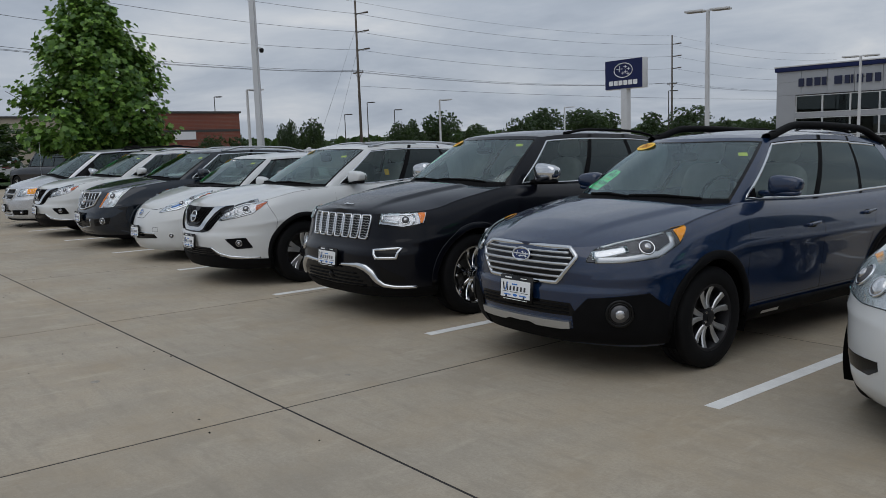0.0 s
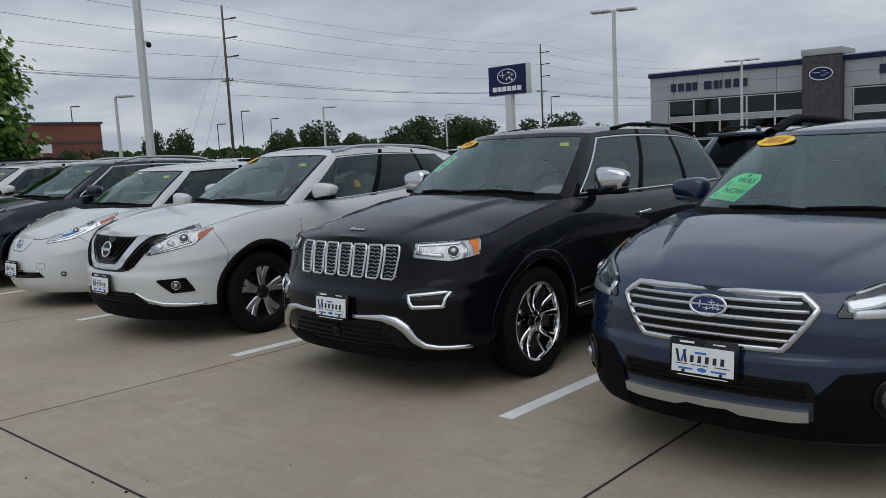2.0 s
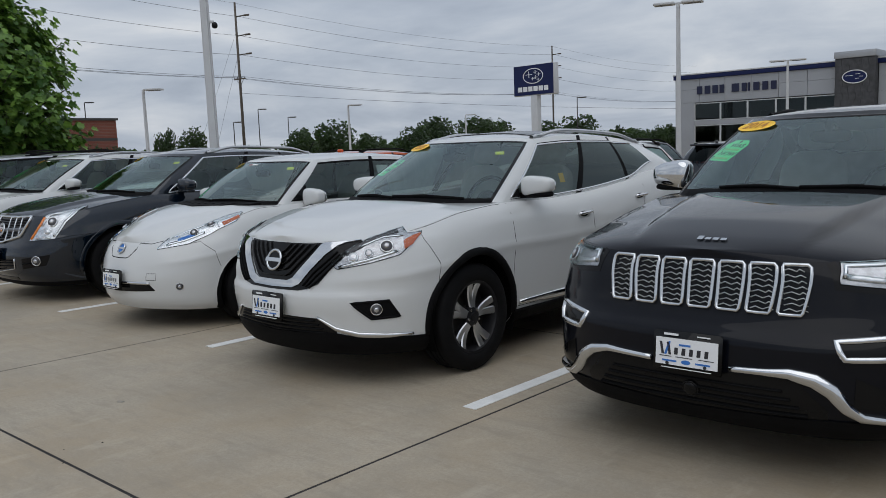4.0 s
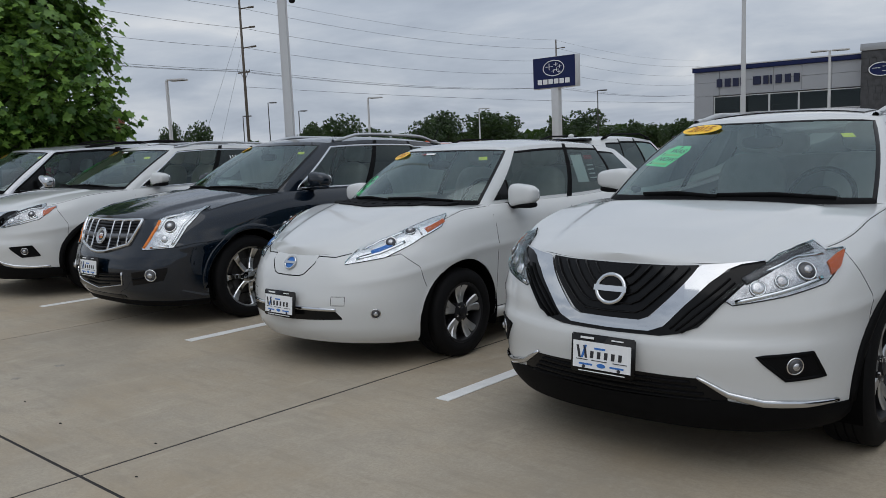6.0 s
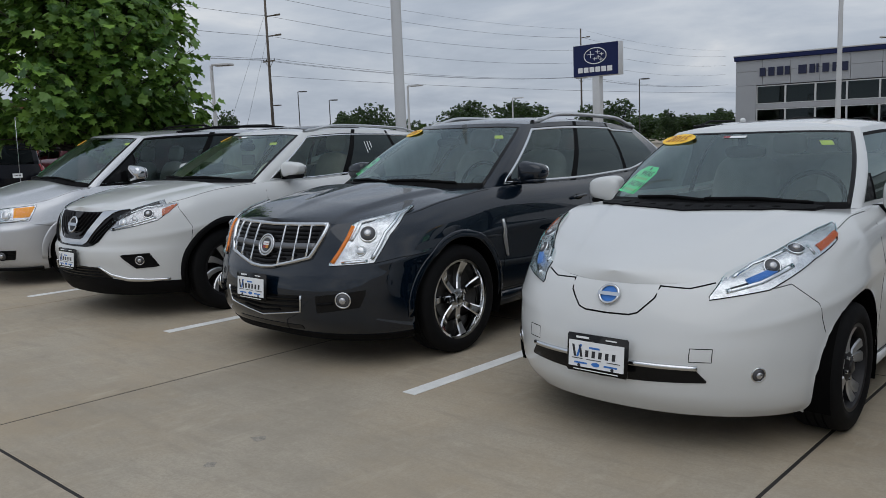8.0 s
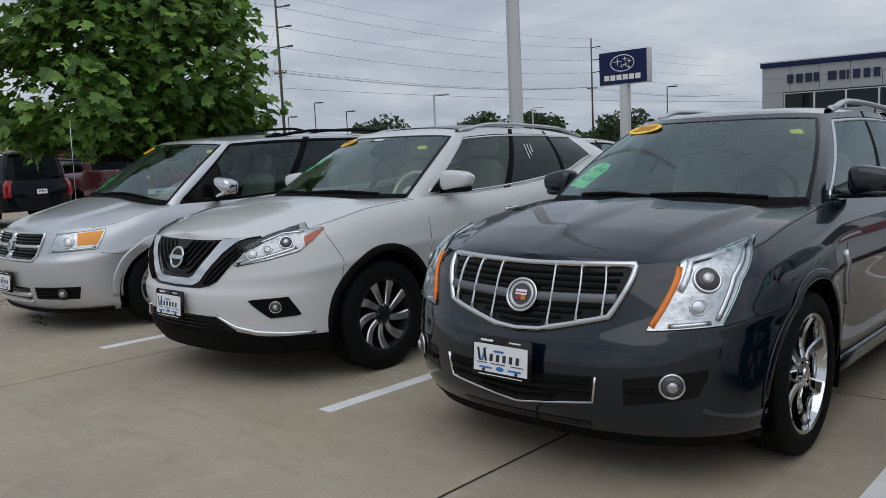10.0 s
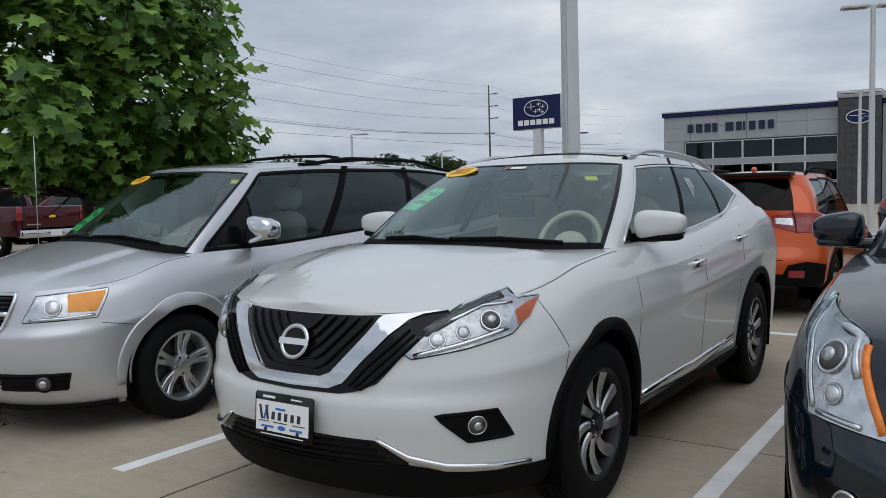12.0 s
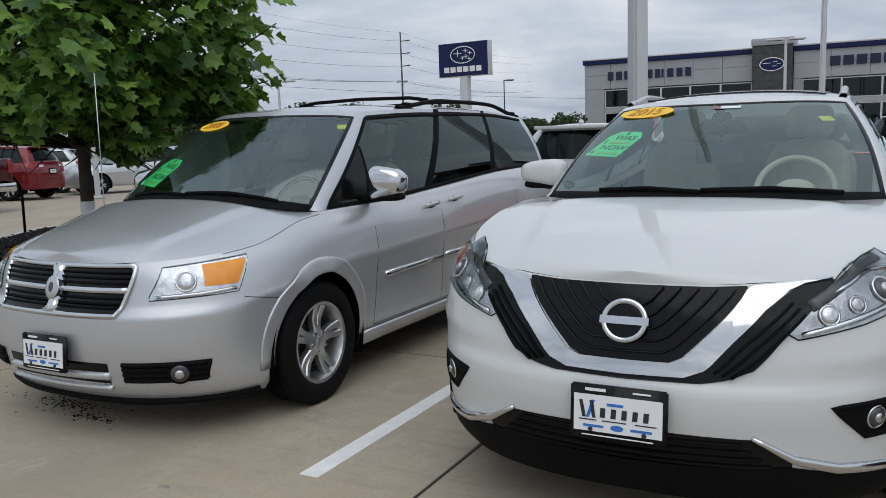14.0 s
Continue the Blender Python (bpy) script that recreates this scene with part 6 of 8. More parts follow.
    windscreen_label(car, S, -0.05, 0.86)
    return car


def build_crossover_grey(x, y, yaw=0.0):
    car = car_at("luxury_crossover", "dark grey metallic crossover with a chrome eggcrate grille", x, y, yaw)
    S = Shape(**SHAPES["crossover_grey"])
    win = ((0.05, 0.36, "door", 0.05, 0.88), (0.39, 0.66, "tint", 0.05, 0.88), (0.68, 0.90, "tint", lambda u: 0.05 + 1.0 * max(u - 1.7, 0), 0.84))
    top = both([(0, 0.94), (0.30, 0.943), (0.555, 0.949)])
    bot = both([(0, 0.66), (0.12, 0.668), (0.43, 0.742), (0.555, 0.94)])
    shell(car, S, "grey", win)
    add_wheels(car, S, dict(spokes=7, pair=False, w0=0.024, w1=0.04, waist=1, dish=0.03, tone="chrome", spoke_tone="chrome", hub_tone="chrome"), 0.275)
    lip(car, S, "grey", 0.025, 0.004)
    sill(car, S, "grey", 0.25, 0.36, 0.02)
    g = patch("grille", S.body, top, bot, M["gloss"], car, 0.003, 0.014, 30, 8)
    for r in range(9):
        z = 0.69 + 0.027 * r
        w = 0.36 + (z - 0.70) * 0.62 if z > 0.745 else (z - 0.66) * 3.6
        rod("grille_mesh", S.body, both([(0, z), (max(w, 0.05), z + 0.008)]), M["plastic"], g, 0.008, 0.012, 0.003)
    rod("grille_band", S.body, both([(0, 0.80), (0.46, 0.815)]), M["greyband"], g, 0.022, 0.014, 0.008)
    for a in (0.16, 0.30, 0.42):
        for s in (1, -1):
            zt = 0.938
            zb = 0.678 + (a - 0.15) * 0.24
            rod("grille_upright", S.body, [(s * a * 0.95, zb), (s * a, zt)], M["chrome"], g, 0.006, 0.02, 0.004)
    rod("grille_frame", S.body, top + bot[::-1], M["chrome"], g, 0.014, 0.024, 0.0, closed=True)
    em = ellipse_emblem(car, S, 0.80, 0.078, 0.072, "lampdark", off=0.02)
    hoop("emblem_wreath", 0.058, 0.055, 0.009, M["satin"], em, frame_on(S.body, 0.0, 0.80, 0.024), h=0.005)
    m = frame_on(S.body, 0.0, 0.80, 0.026)
    for a, b, c, d, tone in ((-0.03, 0.03, -0.002, 0.022, "plate"), (-0.027, 0.0, -0.024, -0.004, "redlens"), (0.002, 0.027, -0.024, -0.004, "ochre"), (-0.028, 0.028, 0.006, 0.011, "redlens")):
        bar_on("shield_bar", m, a, b, c, d, M[tone], em, 0.004 if tone == "plate" else 0.0045)
    headlight(car, S, [(0.588, 0.71), (0.75, 0.955), (0.83, 0.988), (1.0, 1.028), (1.27, 1.075)], [(0.588, 0.695), (0.88, 0.715), (0.99, 0.885), (1.13, 1.0), (1.27, 1.068)],
              ((0.84, 0.895, 0.05, "lampdark"), (0.79, 0.79, 0.03, "lamp")), strips=(([(0.604, 0.712), (0.742, 0.942)], 0.013, "orangelens"), ([(0.865, 0.735), (0.96, 0.90), (1.1, 1.01), (1.22, 1.06)], 0.012, "chrome"), ([(0.67, 0.715), (0.84, 0.728)], 0.010, "chrome"), ([(0.72, 0.85), (0.80, 0.965), (1.0, 1.01)], 0.014, "lamp")))
    it = patch("lower_intake", S.body, both([(0, 0.485), (0.41, 0.502)]), both([(0, 0.338), (0.395, 0.392)]), M["gloss"], car, 0.003, 0.014, 20, 4)
    rod("intake_frame", S.body, both([(0, 0.338), (0.395, 0.392), (0.41, 0.502)]), M["chrome"], it, 0.006, 0.012, 0.0)
    for z in (0.37, 0.405, 0.44, 0.465):
        rod("intake_bar", S.body, both([(0, z), (0.38 if z > 0.4 else 0.2, z + 0.02)]), M["plastic"], it, 0.006, 0.012, 0.003)
    q_end = S.qy(S.fa - S.arch + 0.02)
    patch("bumper_slot", S.body, both([(0, 0.285), (0.36, 0.29)]), both([(0, 0.252), (0.36, 0.262)]), M["gloss"], car, 0.003, 0.01, 16, 3)
    patch("bumper_skirt", S.body, both([(0, 0.238), (q_end, 0.24)]), both([(0, 0.195), (q_end, 0.185)]), M["plastic"], car, 0.004, 0.02, 30, 3)
    for s in (1, -1):
        f = patch("fog_bezel", S.body, mir([(0.525, 0.503), (0.862, 0.545)], s), mir([(0.525, 0.388), (0.825, 0.432), (0.862, 0.51)], s), M["gloss"], car, 0.002, 0.012, 14, 5)
        lens("fog_lamp", f, S, s * 0.72, 0.482, 0.046, "lampdark", 0.008)
        rod("fog_bar", S.body, mir([(0.54, 0.45), (0.65, 0.46)], s), M["plastic"], f, 0.008, 0.01, 0.004)
        rod("bumper_gap", S.body, mir([(0.885, 0.712), (1.05, 0.74), (S.qy(S.fa - 0.37), 0.752)], s), M["seam"], car, 0.002, 0.001)
        rod("fender_vent", S.body, mir([(S.qy(1.44), 0.90), (S.qy(1.455), 0.78), (S.qy(1.50), 0.62)], s), M["satin"], car, 0.014, 0.012, 0.003, taper=lambda t: 0.5 + 0.7 * math.sin(math.pi * t))
    door_mirror(car, S, 1.80, 1.23, "grey", "grey", (0.225, 0.16, 0.15), 0.125, slope=-0.02)
    plate_on(car, S, 0.535, 0.045, x=-0.03)
    windscreen_tags(car, S, "2010", -0.67, 0.86, (-0.73, 0.29, 1.0), 0.81, 0.76)
    window_trim(car, S, win, w=0.011)
    corner_pane(car, S, 1.74, 1.05)
    rails(car, S, "satin", 0.575, 2.35, 4.1, 0.05, 0.024)
    wipers(car, S)
    seams(car, S, ((1.5, 1.45), (2.68, 2.62), (3.6, 3.3)), 0.38)
    handle(car, S, 2.5, 0.99, "grey")
    handle(car, S, 3.55, 1.05, "grey")
    for yy in (-0.35, 0.35):
        egg("washer_nozzle", (0.03, 0.03, 0.02), tuple(S.bonnet(yy, 1.15) + np.array([0, 0, 0.006])), M["plastic"], car, 2.5)
    verts_rod(car, "antenna", [(0.35, 4.2, S.roof(4.2) - 0.02), (0.35, 4.32, S.roof(4.2) + 0.16)], 0.006, "plastic")
    return car


def verts_rod(parent, name, pts, r, tone, seg=8):
    """A round rod through points."""
    verts, faces = [], []
    for i, p in enumerate(pts):
        a, b = Vector(pts[max(i - 1, 0)]), Vector(pts[min(i + 1, len(pts) - 1)])
        q = (b - a).to_track_quat("Z", "Y")
        for k in range(seg):
            t = 2 * math.pi * k / seg
            rr = r[i] if isinstance(r, (list, tuple)) else r
            verts.append(Vector(p) + q @ Vector((rr * math.cos(t), rr * math.sin(t), 0)))
    for i in range(len(pts) - 1):
        for k in range(seg):
            k2 = (k + 1) % seg
            faces.append((i * seg + k, i * seg + k2, (i + 1) * seg + k2, (i + 1) * seg + k))
    faces += [tuple(range(seg))[::-1], tuple((len(pts) - 1) * seg + k for k in range(seg))]
    return mesh_of(name, verts, faces, M[tone] if isinstance(tone, str) else tone, parent)


def build_minivan(x, y, yaw=0.0):
    car = car_at("minivan", "silver minivan with black roof rails and chrome mirrors", x, y, yaw)
    S = Shape(**SHAPES["minivan_silver"])
    win = ((0.02, 0.335, "door", 0.03, 0.91), (0.365, 0.645, "tint", 0.03, 0.92), (0.67, 0.955, "tint", 0.03, 0.92))
    shell(car, S, "silver", win, pillar="plastic")
    add_wheels(car, S, split_wheel(tone="alloy", spoke_tone="alloy", hub_tone="alloy", gap=0.15, spread=0.0, w0=0.018, w1=0.02), 0.225)
    lip(car, S, "silver", 0.045, 0.006)
    sill(car, S, "silver", 0.21, 0.32, 0.016)
    top, bot = both([(0, 0.868), (0.52, 0.872)]), both([(0, 0.638), (0.43, 0.64), (0.52, 0.862)])
    g = patch("grille", S.body, top, bot, M["gloss"], car, 0.003, 0.014, 30, 6)
    for z in (0.67, 0.695, 0.72, 0.79, 0.815, 0.84):
        rod("grille_bar", S.body, both([(0, z), (0.42 + (z - 0.64) * 0.36, z)]), M["plastic"], g, 0.007, 0.016, 0.003)
    rod("grille_cross", S.body, both([(0, 0.755), (0.47, 0.757)]), M["chrome"], g, 0.017, 0.018, 0.004)
    rod("grille_cross", S.body, [(0, 0.64), (0, 0.868)], M["chrome"], g, 0.04, 0.026, 0.006)
    rod("grille_frame", S.body, top + bot[::-1], M["chrome"], g, 0.014, 0.018, 0.0, closed=True)
    m = frame_on(S.body, 0.0, 0.755, 0.036)
    disc("maker_emblem", 0.05, 0.06, M["satin"], car, m, 0.02, 24, dome=0.008)
    disc("emblem_core", 0.017, 0.026, M["lampdark"], car, m @ Matrix.Translation((0, 0, 0.008)), 0.004, 20)
    headlight(car, S, [(0.585, 0.73), (0.66, 0.862), (1.11, 0.90)], [(0.585, 0.71), (1.03, 0.733), (1.11, 0.885)], ((0.77, 0.795, 0.045, "lamp"),),
              ([(0.86, 0.868), (1.09, 0.885)], [(0.86, 0.768), (1.03, 0.772), (1.09, 0.872)]), strips=(([(0.62, 0.725), (0.84, 0.735), (1.02, 0.75)], 0.010, "chrome"),))
    for s in (1, -1):
        f = patch("fog_bezel", S.body, mir([(0.455, 0.412), (0.91, 0.415)], s), mir([(0.455, 0.305), (0.88, 0.307), (0.91, 0.40)], s), M["gloss"], car, 0.002, 0.012, 14, 5)
        for z in (0.325, 0.352, 0.38, 0.402):
            rod("fog_bar", S.body, mir([(0.46, z), (0.89, z + 0.003)], s), M["plastic"], f, 0.007, 0.014, 0.002)
        lens("fog_lamp", f, S, s * 0.75, 0.358, 0.048, "lampdark", 0.012, "plastic")
        rod("side_moulding", S.body, mir([(S.qy(1.68), 0.625), (S.qy(2.45), 0.638)], s), M["chrome"], car, 0.02, 0.014, 0.002, step=0.2)
        rod("side_moulding", S.body, mir([(S.qy(2.5), 0.64), (S.qy(3.9), 0.665)], s), M["chrome"], car, 0.02, 0.014, 0.002, step=0.2)
        rod("bumper_gap", S.body, mir([(1.06, 0.70), (S.qy(S.fa - 0.33), 0.66)], s), M["seam"], car, 0.002, 0.001)
        patch("bumper_lip", S.body, mir([(0.0, 0.205), (S.qy(0.5), 0.215)], s), mir([(0.0, 0.186), (S.qy(0.5), 0.182)], s), M["plastic"], car, 0.02, 0.03, 14, 3)
    it = patch("lower_intake", S.body, both([(0, 0.405), (0.375, 0.405)]), both([(0, 0.268), (0.375, 0.275)]), M["gloss"], car, 0.002, 0.01, 20, 4)
    rod("intake_bar", S.body, both([(0, 0.335), (0.38, 0.34)]), M["silver"], it, 0.02, 0.02, 0.0)
    rod("intake_bar", S.body, both([(0, 0.275), (0.38, 0.28)]), M["silver"], it, 0.012, 0.02, 0.0)
    door_mirror(car, S, 1.66, 1.20, "chrome", "plastic", (0.25, 0.16, 0.2), 0.15, "chrome capped mirror", slope=0.0)
    plate_on(car, S, 0.445, 0.035)
    windscreen_tags(car, S, "2008", -0.50, 0.835, (-0.53, 0.30, 1.1), 0.9, 0.82)
    window_trim(car, S, win, "plastic", 0.012)
    corner_pane(car, S, 1.76, 1.022)
    rails(car, S, "plastic", 0.63, 2.45, 4.75, 0.055, 0.022, 0.3)
    for yy in (2.95, 4.0):
        verts_rod(car, "cross_bar", [(-0.61, yy, S.roof(yy) + 0.02), (-0.45, yy, S.roof(yy) + 0.045), (0, yy, S.roof(yy) + 0.055), (0.45, yy, S.roof(yy) + 0.045), (0.61, yy, S.roof(yy) + 0.02)], 0.014, "plastic")
    wipers(car, S)
    seams(car, S, ((1.62, 1.55), (2.5, 2.45), (3.85, 3.75)), 0.33)
    handle(car, S, 2.36, 1.0, "silver")
    handle(car, S, 2.72, 1.02, "silver")
    for yy in (-0.3, 0.3):
        egg("washer_nozzle", (0.03, 0.03, 0.02), tuple(S.bonnet(yy, 0.98) + np.array([0, 0, 0.006])), M["plastic"], car, 2.5)
    verts_rod(car, "antenna", [(-0.70, 0.98, 1.09), (-0.70, 0.985, 1.93)], 0.003, "satin")
    return car


def build_minivan_white(x, y, yaw=0.0):
    car = car_at("minivan", "white minivan with clear headlights and a green price tag", x, y, yaw)
    S = Shape(**SHAPES["minivan_white"])
    win = ((0.10, 0.335, "door", 0.04, 0.87), (0.365, 0.645, "tint", 0.04, 0.87), (0.67, 0.955, "tint", 0.04, 0.87))
    shell(car, S, "white", win)
    add_wheels(car, S, split_wheel(tone="alloy", spoke_tone="alloy"), 0.225)
    headlight(car, S, [(0.53, 0.76), (0.62, 0.88), (0.86, 0.955), (1.2, 0.985)], [(0.53, 0.72), (0.8, 0.72), (1.1, 0.76), (1.2, 0.90)],
              ((0.72, 0.82, 0.055, "lamp"), (0.93, 0.85, 0.06, "lampdark")), base="lamp", amber=([(1.1, 0.96), (1.19, 0.97)], [(1.1, 0.93), (1.19, 0.93)]))
    for s in (1, -1):
        patch("fog_bezel", S.body, mir([(0.62, 0.45), (1.0, 0.44)], s), mir([(0.62, 0.40), (0.7, 0.36), (0.95, 0.36), (1.0, 0.40)], s), M["gloss"], car, 0.003, 0.01, 12, 4)
    patch("lower_intake", S.body, both([(0, 0.42), (0.52, 0.41)]), both([(0, 0.27), (0.48, 0.28)]), M["gloss"], car, 0.003, 0.01, 22, 4)
    g = patch("grille", S.body, both([(0, 0.80), (0.40, 0.80)]), both([(0, 0.62), (0.34, 0.63), (0.4, 0.70)]), M["gloss"], car, 0.003, 0.01, 20, 4)
    for z in (0.66, 0.71, 0.76):
        rod("grille_bar", S.body, both([(0, z), (0.36, z)]), M["satin"], g, 0.012, 0.014, 0.003)
    rod("grille_frame", S.body, both([(0, 0.81), (0.41, 0.81), (0.42, 0.70), (0.35, 0.61), (0, 0.605)])[:-1] + [(-0.0, 0.605)], M["chrome"], g, 0.018, 0.018, 0.0)
    door_mirror(car, S, 1.72, 1.12, "white", "plastic", (0.25, 0.17, 0.2), 0.15, slope=0.0)
    windscreen_tags(car, S, "2008", -0.4, 0.88, (-0.75, 0.25, 1.0), 0.8)
    wipers(car, S)
    seams(car, S, ((1.62, 1.55), (2.5, 2.45), (3.85, 3.75)), 0.33)
    return car


build_minivan_white(1.56, -0.1)
build_wagon(-1.375, -0.19, -1.5)
build_suv(-3.99, -0.08)
build_crossover(-6.88, -0.31, 0, split_wheel(w0=0.02, w1=0.03, gap=0.12, spread=0.06), "2015", "white crossover with a chrome V grille and dark twin-spoke wheels", False)
build_hatch(-9.59, -0.03)
build_crossover_grey(-12.22, -0.03)
build_crossover(-14.96, -0.14, 0, dict(spokes=9, pair=False, w0=0.016, w1=0.036, twist=0.35, tone="darkalloy", spoke_tone="alloy", hub_tone="darkalloy"), "2015", "white crossover with beige seats and machined turbine wheels", True)
build_minivan(-17.90, -0.1)
# ---- cars behind, seen mostly from the back ----
SHAPES["compact"] = dict(L=4.45, hw=0.89, fa=0.88, wb=2.66, r=0.34,
    nose=((0.2, 0.12), (0.35, 0.02), (0.5, 0.0), (0.7, 0.03), (0.88, 0.10), (0.95, 0.2)),
    sh=((0, 0.84), (0.5, 0.9), (1.0, 0.98), (1.6, 1.0), (2.6, 1.04), (3.6, 1.12), (4.45, 1.19)),
    low=((0, 0.24), (0.5, 0.22), (1.5, 0.26), (3.1, 0.26), (4.0, 0.34), (4.45, 0.38)),
    sec=SEC, hood=((0, 0.84), (0.25, 0.92), (0.8, 1.0), (1.2, 1.05)),
    ws=(1.12, 1.9), side=((1.45, 2.15), (4.1, 3.75)), back=(4.3, 4.0),
    roof=((1.8, 1.54), (2.1, 1.60), (2.7, 1.645), (3.5, 1.64), (4.1, 1.59)), xr=((2, 0.58), (3, 0.6), (4.0, 0.54)),
    D=0.8, n=2.6, Dr=0.45, nr=2.9, tail=((0.3, 0.05), (0.6, 0.0), (0.8, 0.06), (1.1, 0.14)), dip=0.10)
SHAPES["big_suv"] = dict(L=5.1, hw=1.0, fa=0.95, wb=2.95, r=0.40,
    nose=((0.2, 0.1), (0.5, 0.0), (1.0, 0.05), (1.1, 0.12)),
    sh=((0, 1.05), (0.5, 1.08), (1.5, 1.16), (2.6, 1.18), (5.1, 1.2)),
    low=((0, 0.3), (0.5, 0.28), (1.5, 0.34), (3.4, 0.34), (5.1, 0.42)),
    sec=SEC, hood=((0, 1.06), (0.3, 1.12), (1.4, 1.2)),
    ws=(1.5, 2.1), side=((1.7, 2.3), (4.95, 4.85)), back=(5.02, 4.92),
    roof=((2.0, 1.8), (2.3, 1.86), (3.0, 1.9), (4.9, 1.86)), xr=((2, 0.70), (3, 0.74), (4.9, 0.72)),
    D=0.5, n=3.2, Dr=0.3, nr=3.4, tail=((0.3, 0), (0.8, 0.0), (1.2, 0.03)), dip=0.12)


def rear_plate(car, S, z, out=0.012):
    p = S.body(S.Q - 1e-4, z)
    m = Matrix.Translation((0, p[1] + out, z)) @ Matrix.Rotation(math.pi, 4, "Z") @ Matrix.Rotation(radians(86), 4, "X")
    bm = bmesh.new()
    bmesh.ops.create_cube(bm, size=1, matrix=m @ Matrix.Diagonal((0.32, 0.17, 0.02, 1)))
    fr = part("license_plate", bm, M["gloss"], car, "", False)
    bm = bmesh.new()
    bmesh.ops.create_cube(bm, size=1, matrix=m @ Matrix.Translation((0, 0, 0.011)) @ Matrix.Diagonal((0.29, 0.12, 0.004, 1)))
    part("plate_panel", bm, M["plate"], fr, "white dealer plate", False)
    for i in range(5):
        bar_on("word_bar", m @ Matrix.Translation((0, 0, 0.0135)), -0.09 + i * 0.04, -0.065 + i * 0.04, -0.012, 0.022, M["ink"], fr)


def rear_car(name, label, key, tone, x, y, yaw=180.0, lamp="wrap", cladding=True, rail=None, roof_tone=None, group="cars parked behind", fin=True, dark=False, z=None):
    """A parked car whose back end is at (x, y)."""
    S = Shape(**SHAPES[key])
    a = radians(yaw)
    off = Vector((math.sin(a) * S.L, -math.cos(a) * S.L, 0))
    car = thing(name, label, "car", LOT @ pose(x + off.x, y + off.y, LIFT if z is None else z, 0, 0, yaw), group)
    win = ((0.06, 0.38, "door", 0.05, 0.88), (0.41, 0.68, "tint", 0.05, 0.88), (0.70, 0.92, "tint", 0.06, 0.84))
    shell(car, S, tone, win, rows=22, step=0.06, roof_tone=roof_tone, seats=False)
    add_wheels(car, S, split_wheel(w1=0.028, nuts=0), S.r - 0.12)
    Q = S.Q
    zs = S.sh(S.L)
    for s in (1, -1):
        if lamp == "wrap":
            top, bot = [(Q - 1.05, zs - 0.05), (Q - 0.62, zs - 0.03), (Q - 0.36, zs - 0.06)], [(Q - 1.05, zs - 0.11), (Q - 0.8, zs - 0.24), (Q - 0.62, zs - 0.24), (Q - 0.36, zs - 0.17)]
        else:
            top, bot = [(Q - 0.98, zs + 0.0), (Q - 0.80, zs + 0.0)], [(Q - 0.98, zs - 0.42), (Q - 0.80, zs - 0.42)]
        t = patch("tail_lamp", S.body, mir(top, s), mir(bot, s), M["redlens"], car, 0.014, 0.03, 12, 5, "red tail lamp")
        if lamp == "wrap":
            patch("reverse_lens", S.body, mir([(Q - 0.58, zs - 0.085), (Q - 0.40, zs - 0.085)], s), mir([(Q - 0.58, zs - 0.17), (Q - 0.40, zs - 0.15)], s), M["lamp"], t, 0.02, 0.012, 8, 3)
            patch("turn_lens", S.body, mir([(Q - 0.82, zs - 0.09), (Q - 0.63, zs - 0.085)], s), mir([(Q - 0.82, zs - 0.17), (Q - 0.63, zs - 0.17)], s), M["redlens"], t, 0.02, 0.012, 8, 3)
            rod("lamp_gap", S.body, mir([(Q - 0.605, zs - 0.02), (Q - 0.605, zs - 0.25)], s), M["seam"], t, 0.006, 0.004, 0.016)
        if cladding:
            c = patch("bumper_cladding", S.body, mir([(Q - 1.0, 0.60), (Q - 0.75, 0.64), (Q - 0.55, 0.60), (Q - 0.5, 0.50), (Q, 0.50)], s), mir([(Q - 1.0, 0.36), (Q, 0.38)], s), M["plastic"], car, 0.012, 0.03, 20, 6)
            patch("reflector", S.body, mir([(Q - 0.72, 0.545), (Q - 0.56, 0.545)], s), mir([(Q - 0.72, 0.47), (Q - 0.56, 0.47)], s), M["redlens"], c, 0.018, 0.01, 5, 3)
        patch("tailgate_gap", S.body, mir([(Q - 0.5, 0.655), (Q, 0.655)], s), mir([(Q - 0.5, 0.645), (Q, 0.645)], s), M["seam"], car, 0.001, 0.004, 10, 2)
    if cladding:
        lip(car, S, "plastic", 0.03, 0.014)
        sill(car, S, "plastic", 0.27, 0.38)
    rear_plate(car, S, zs - 0.30)
    p = S.cabin(2.98, 1.0)
    box_part("spoiler", -S.xr(S.back[1]) * 0.92, S.xr(S.back[1]) * 0.92, p[1] - 0.14, p[1] + 0.09, S.roof(S.back[1]) - 0.035, S.roof(S.back[1]) + 0.012, M["gloss" if dark else tone], car, bev=0.012)
    rod("rear_wiper", S.cabin, [(2.95, 0.16), (2.72, 0.2), (2.5, 0.18)], M["plastic"], car, 0.012, 0.015, 0.01, step=0.05)
    if rail:
        rails(car, S, rail, 0.6, S.side[0][1] + 0.05, S.side[1][1] - 0.05, 0.06, 0.02)
    if fin:
        y0 = S.back[1] - 0.35
        egg("roof_fin", (0.05, 0.16, 0.07), (0, y0, S.roof(y0) + 0.02), M[tone], car, 2.0)
    window_trim(car, S, win, "plastic", 0.009)
    return car, S


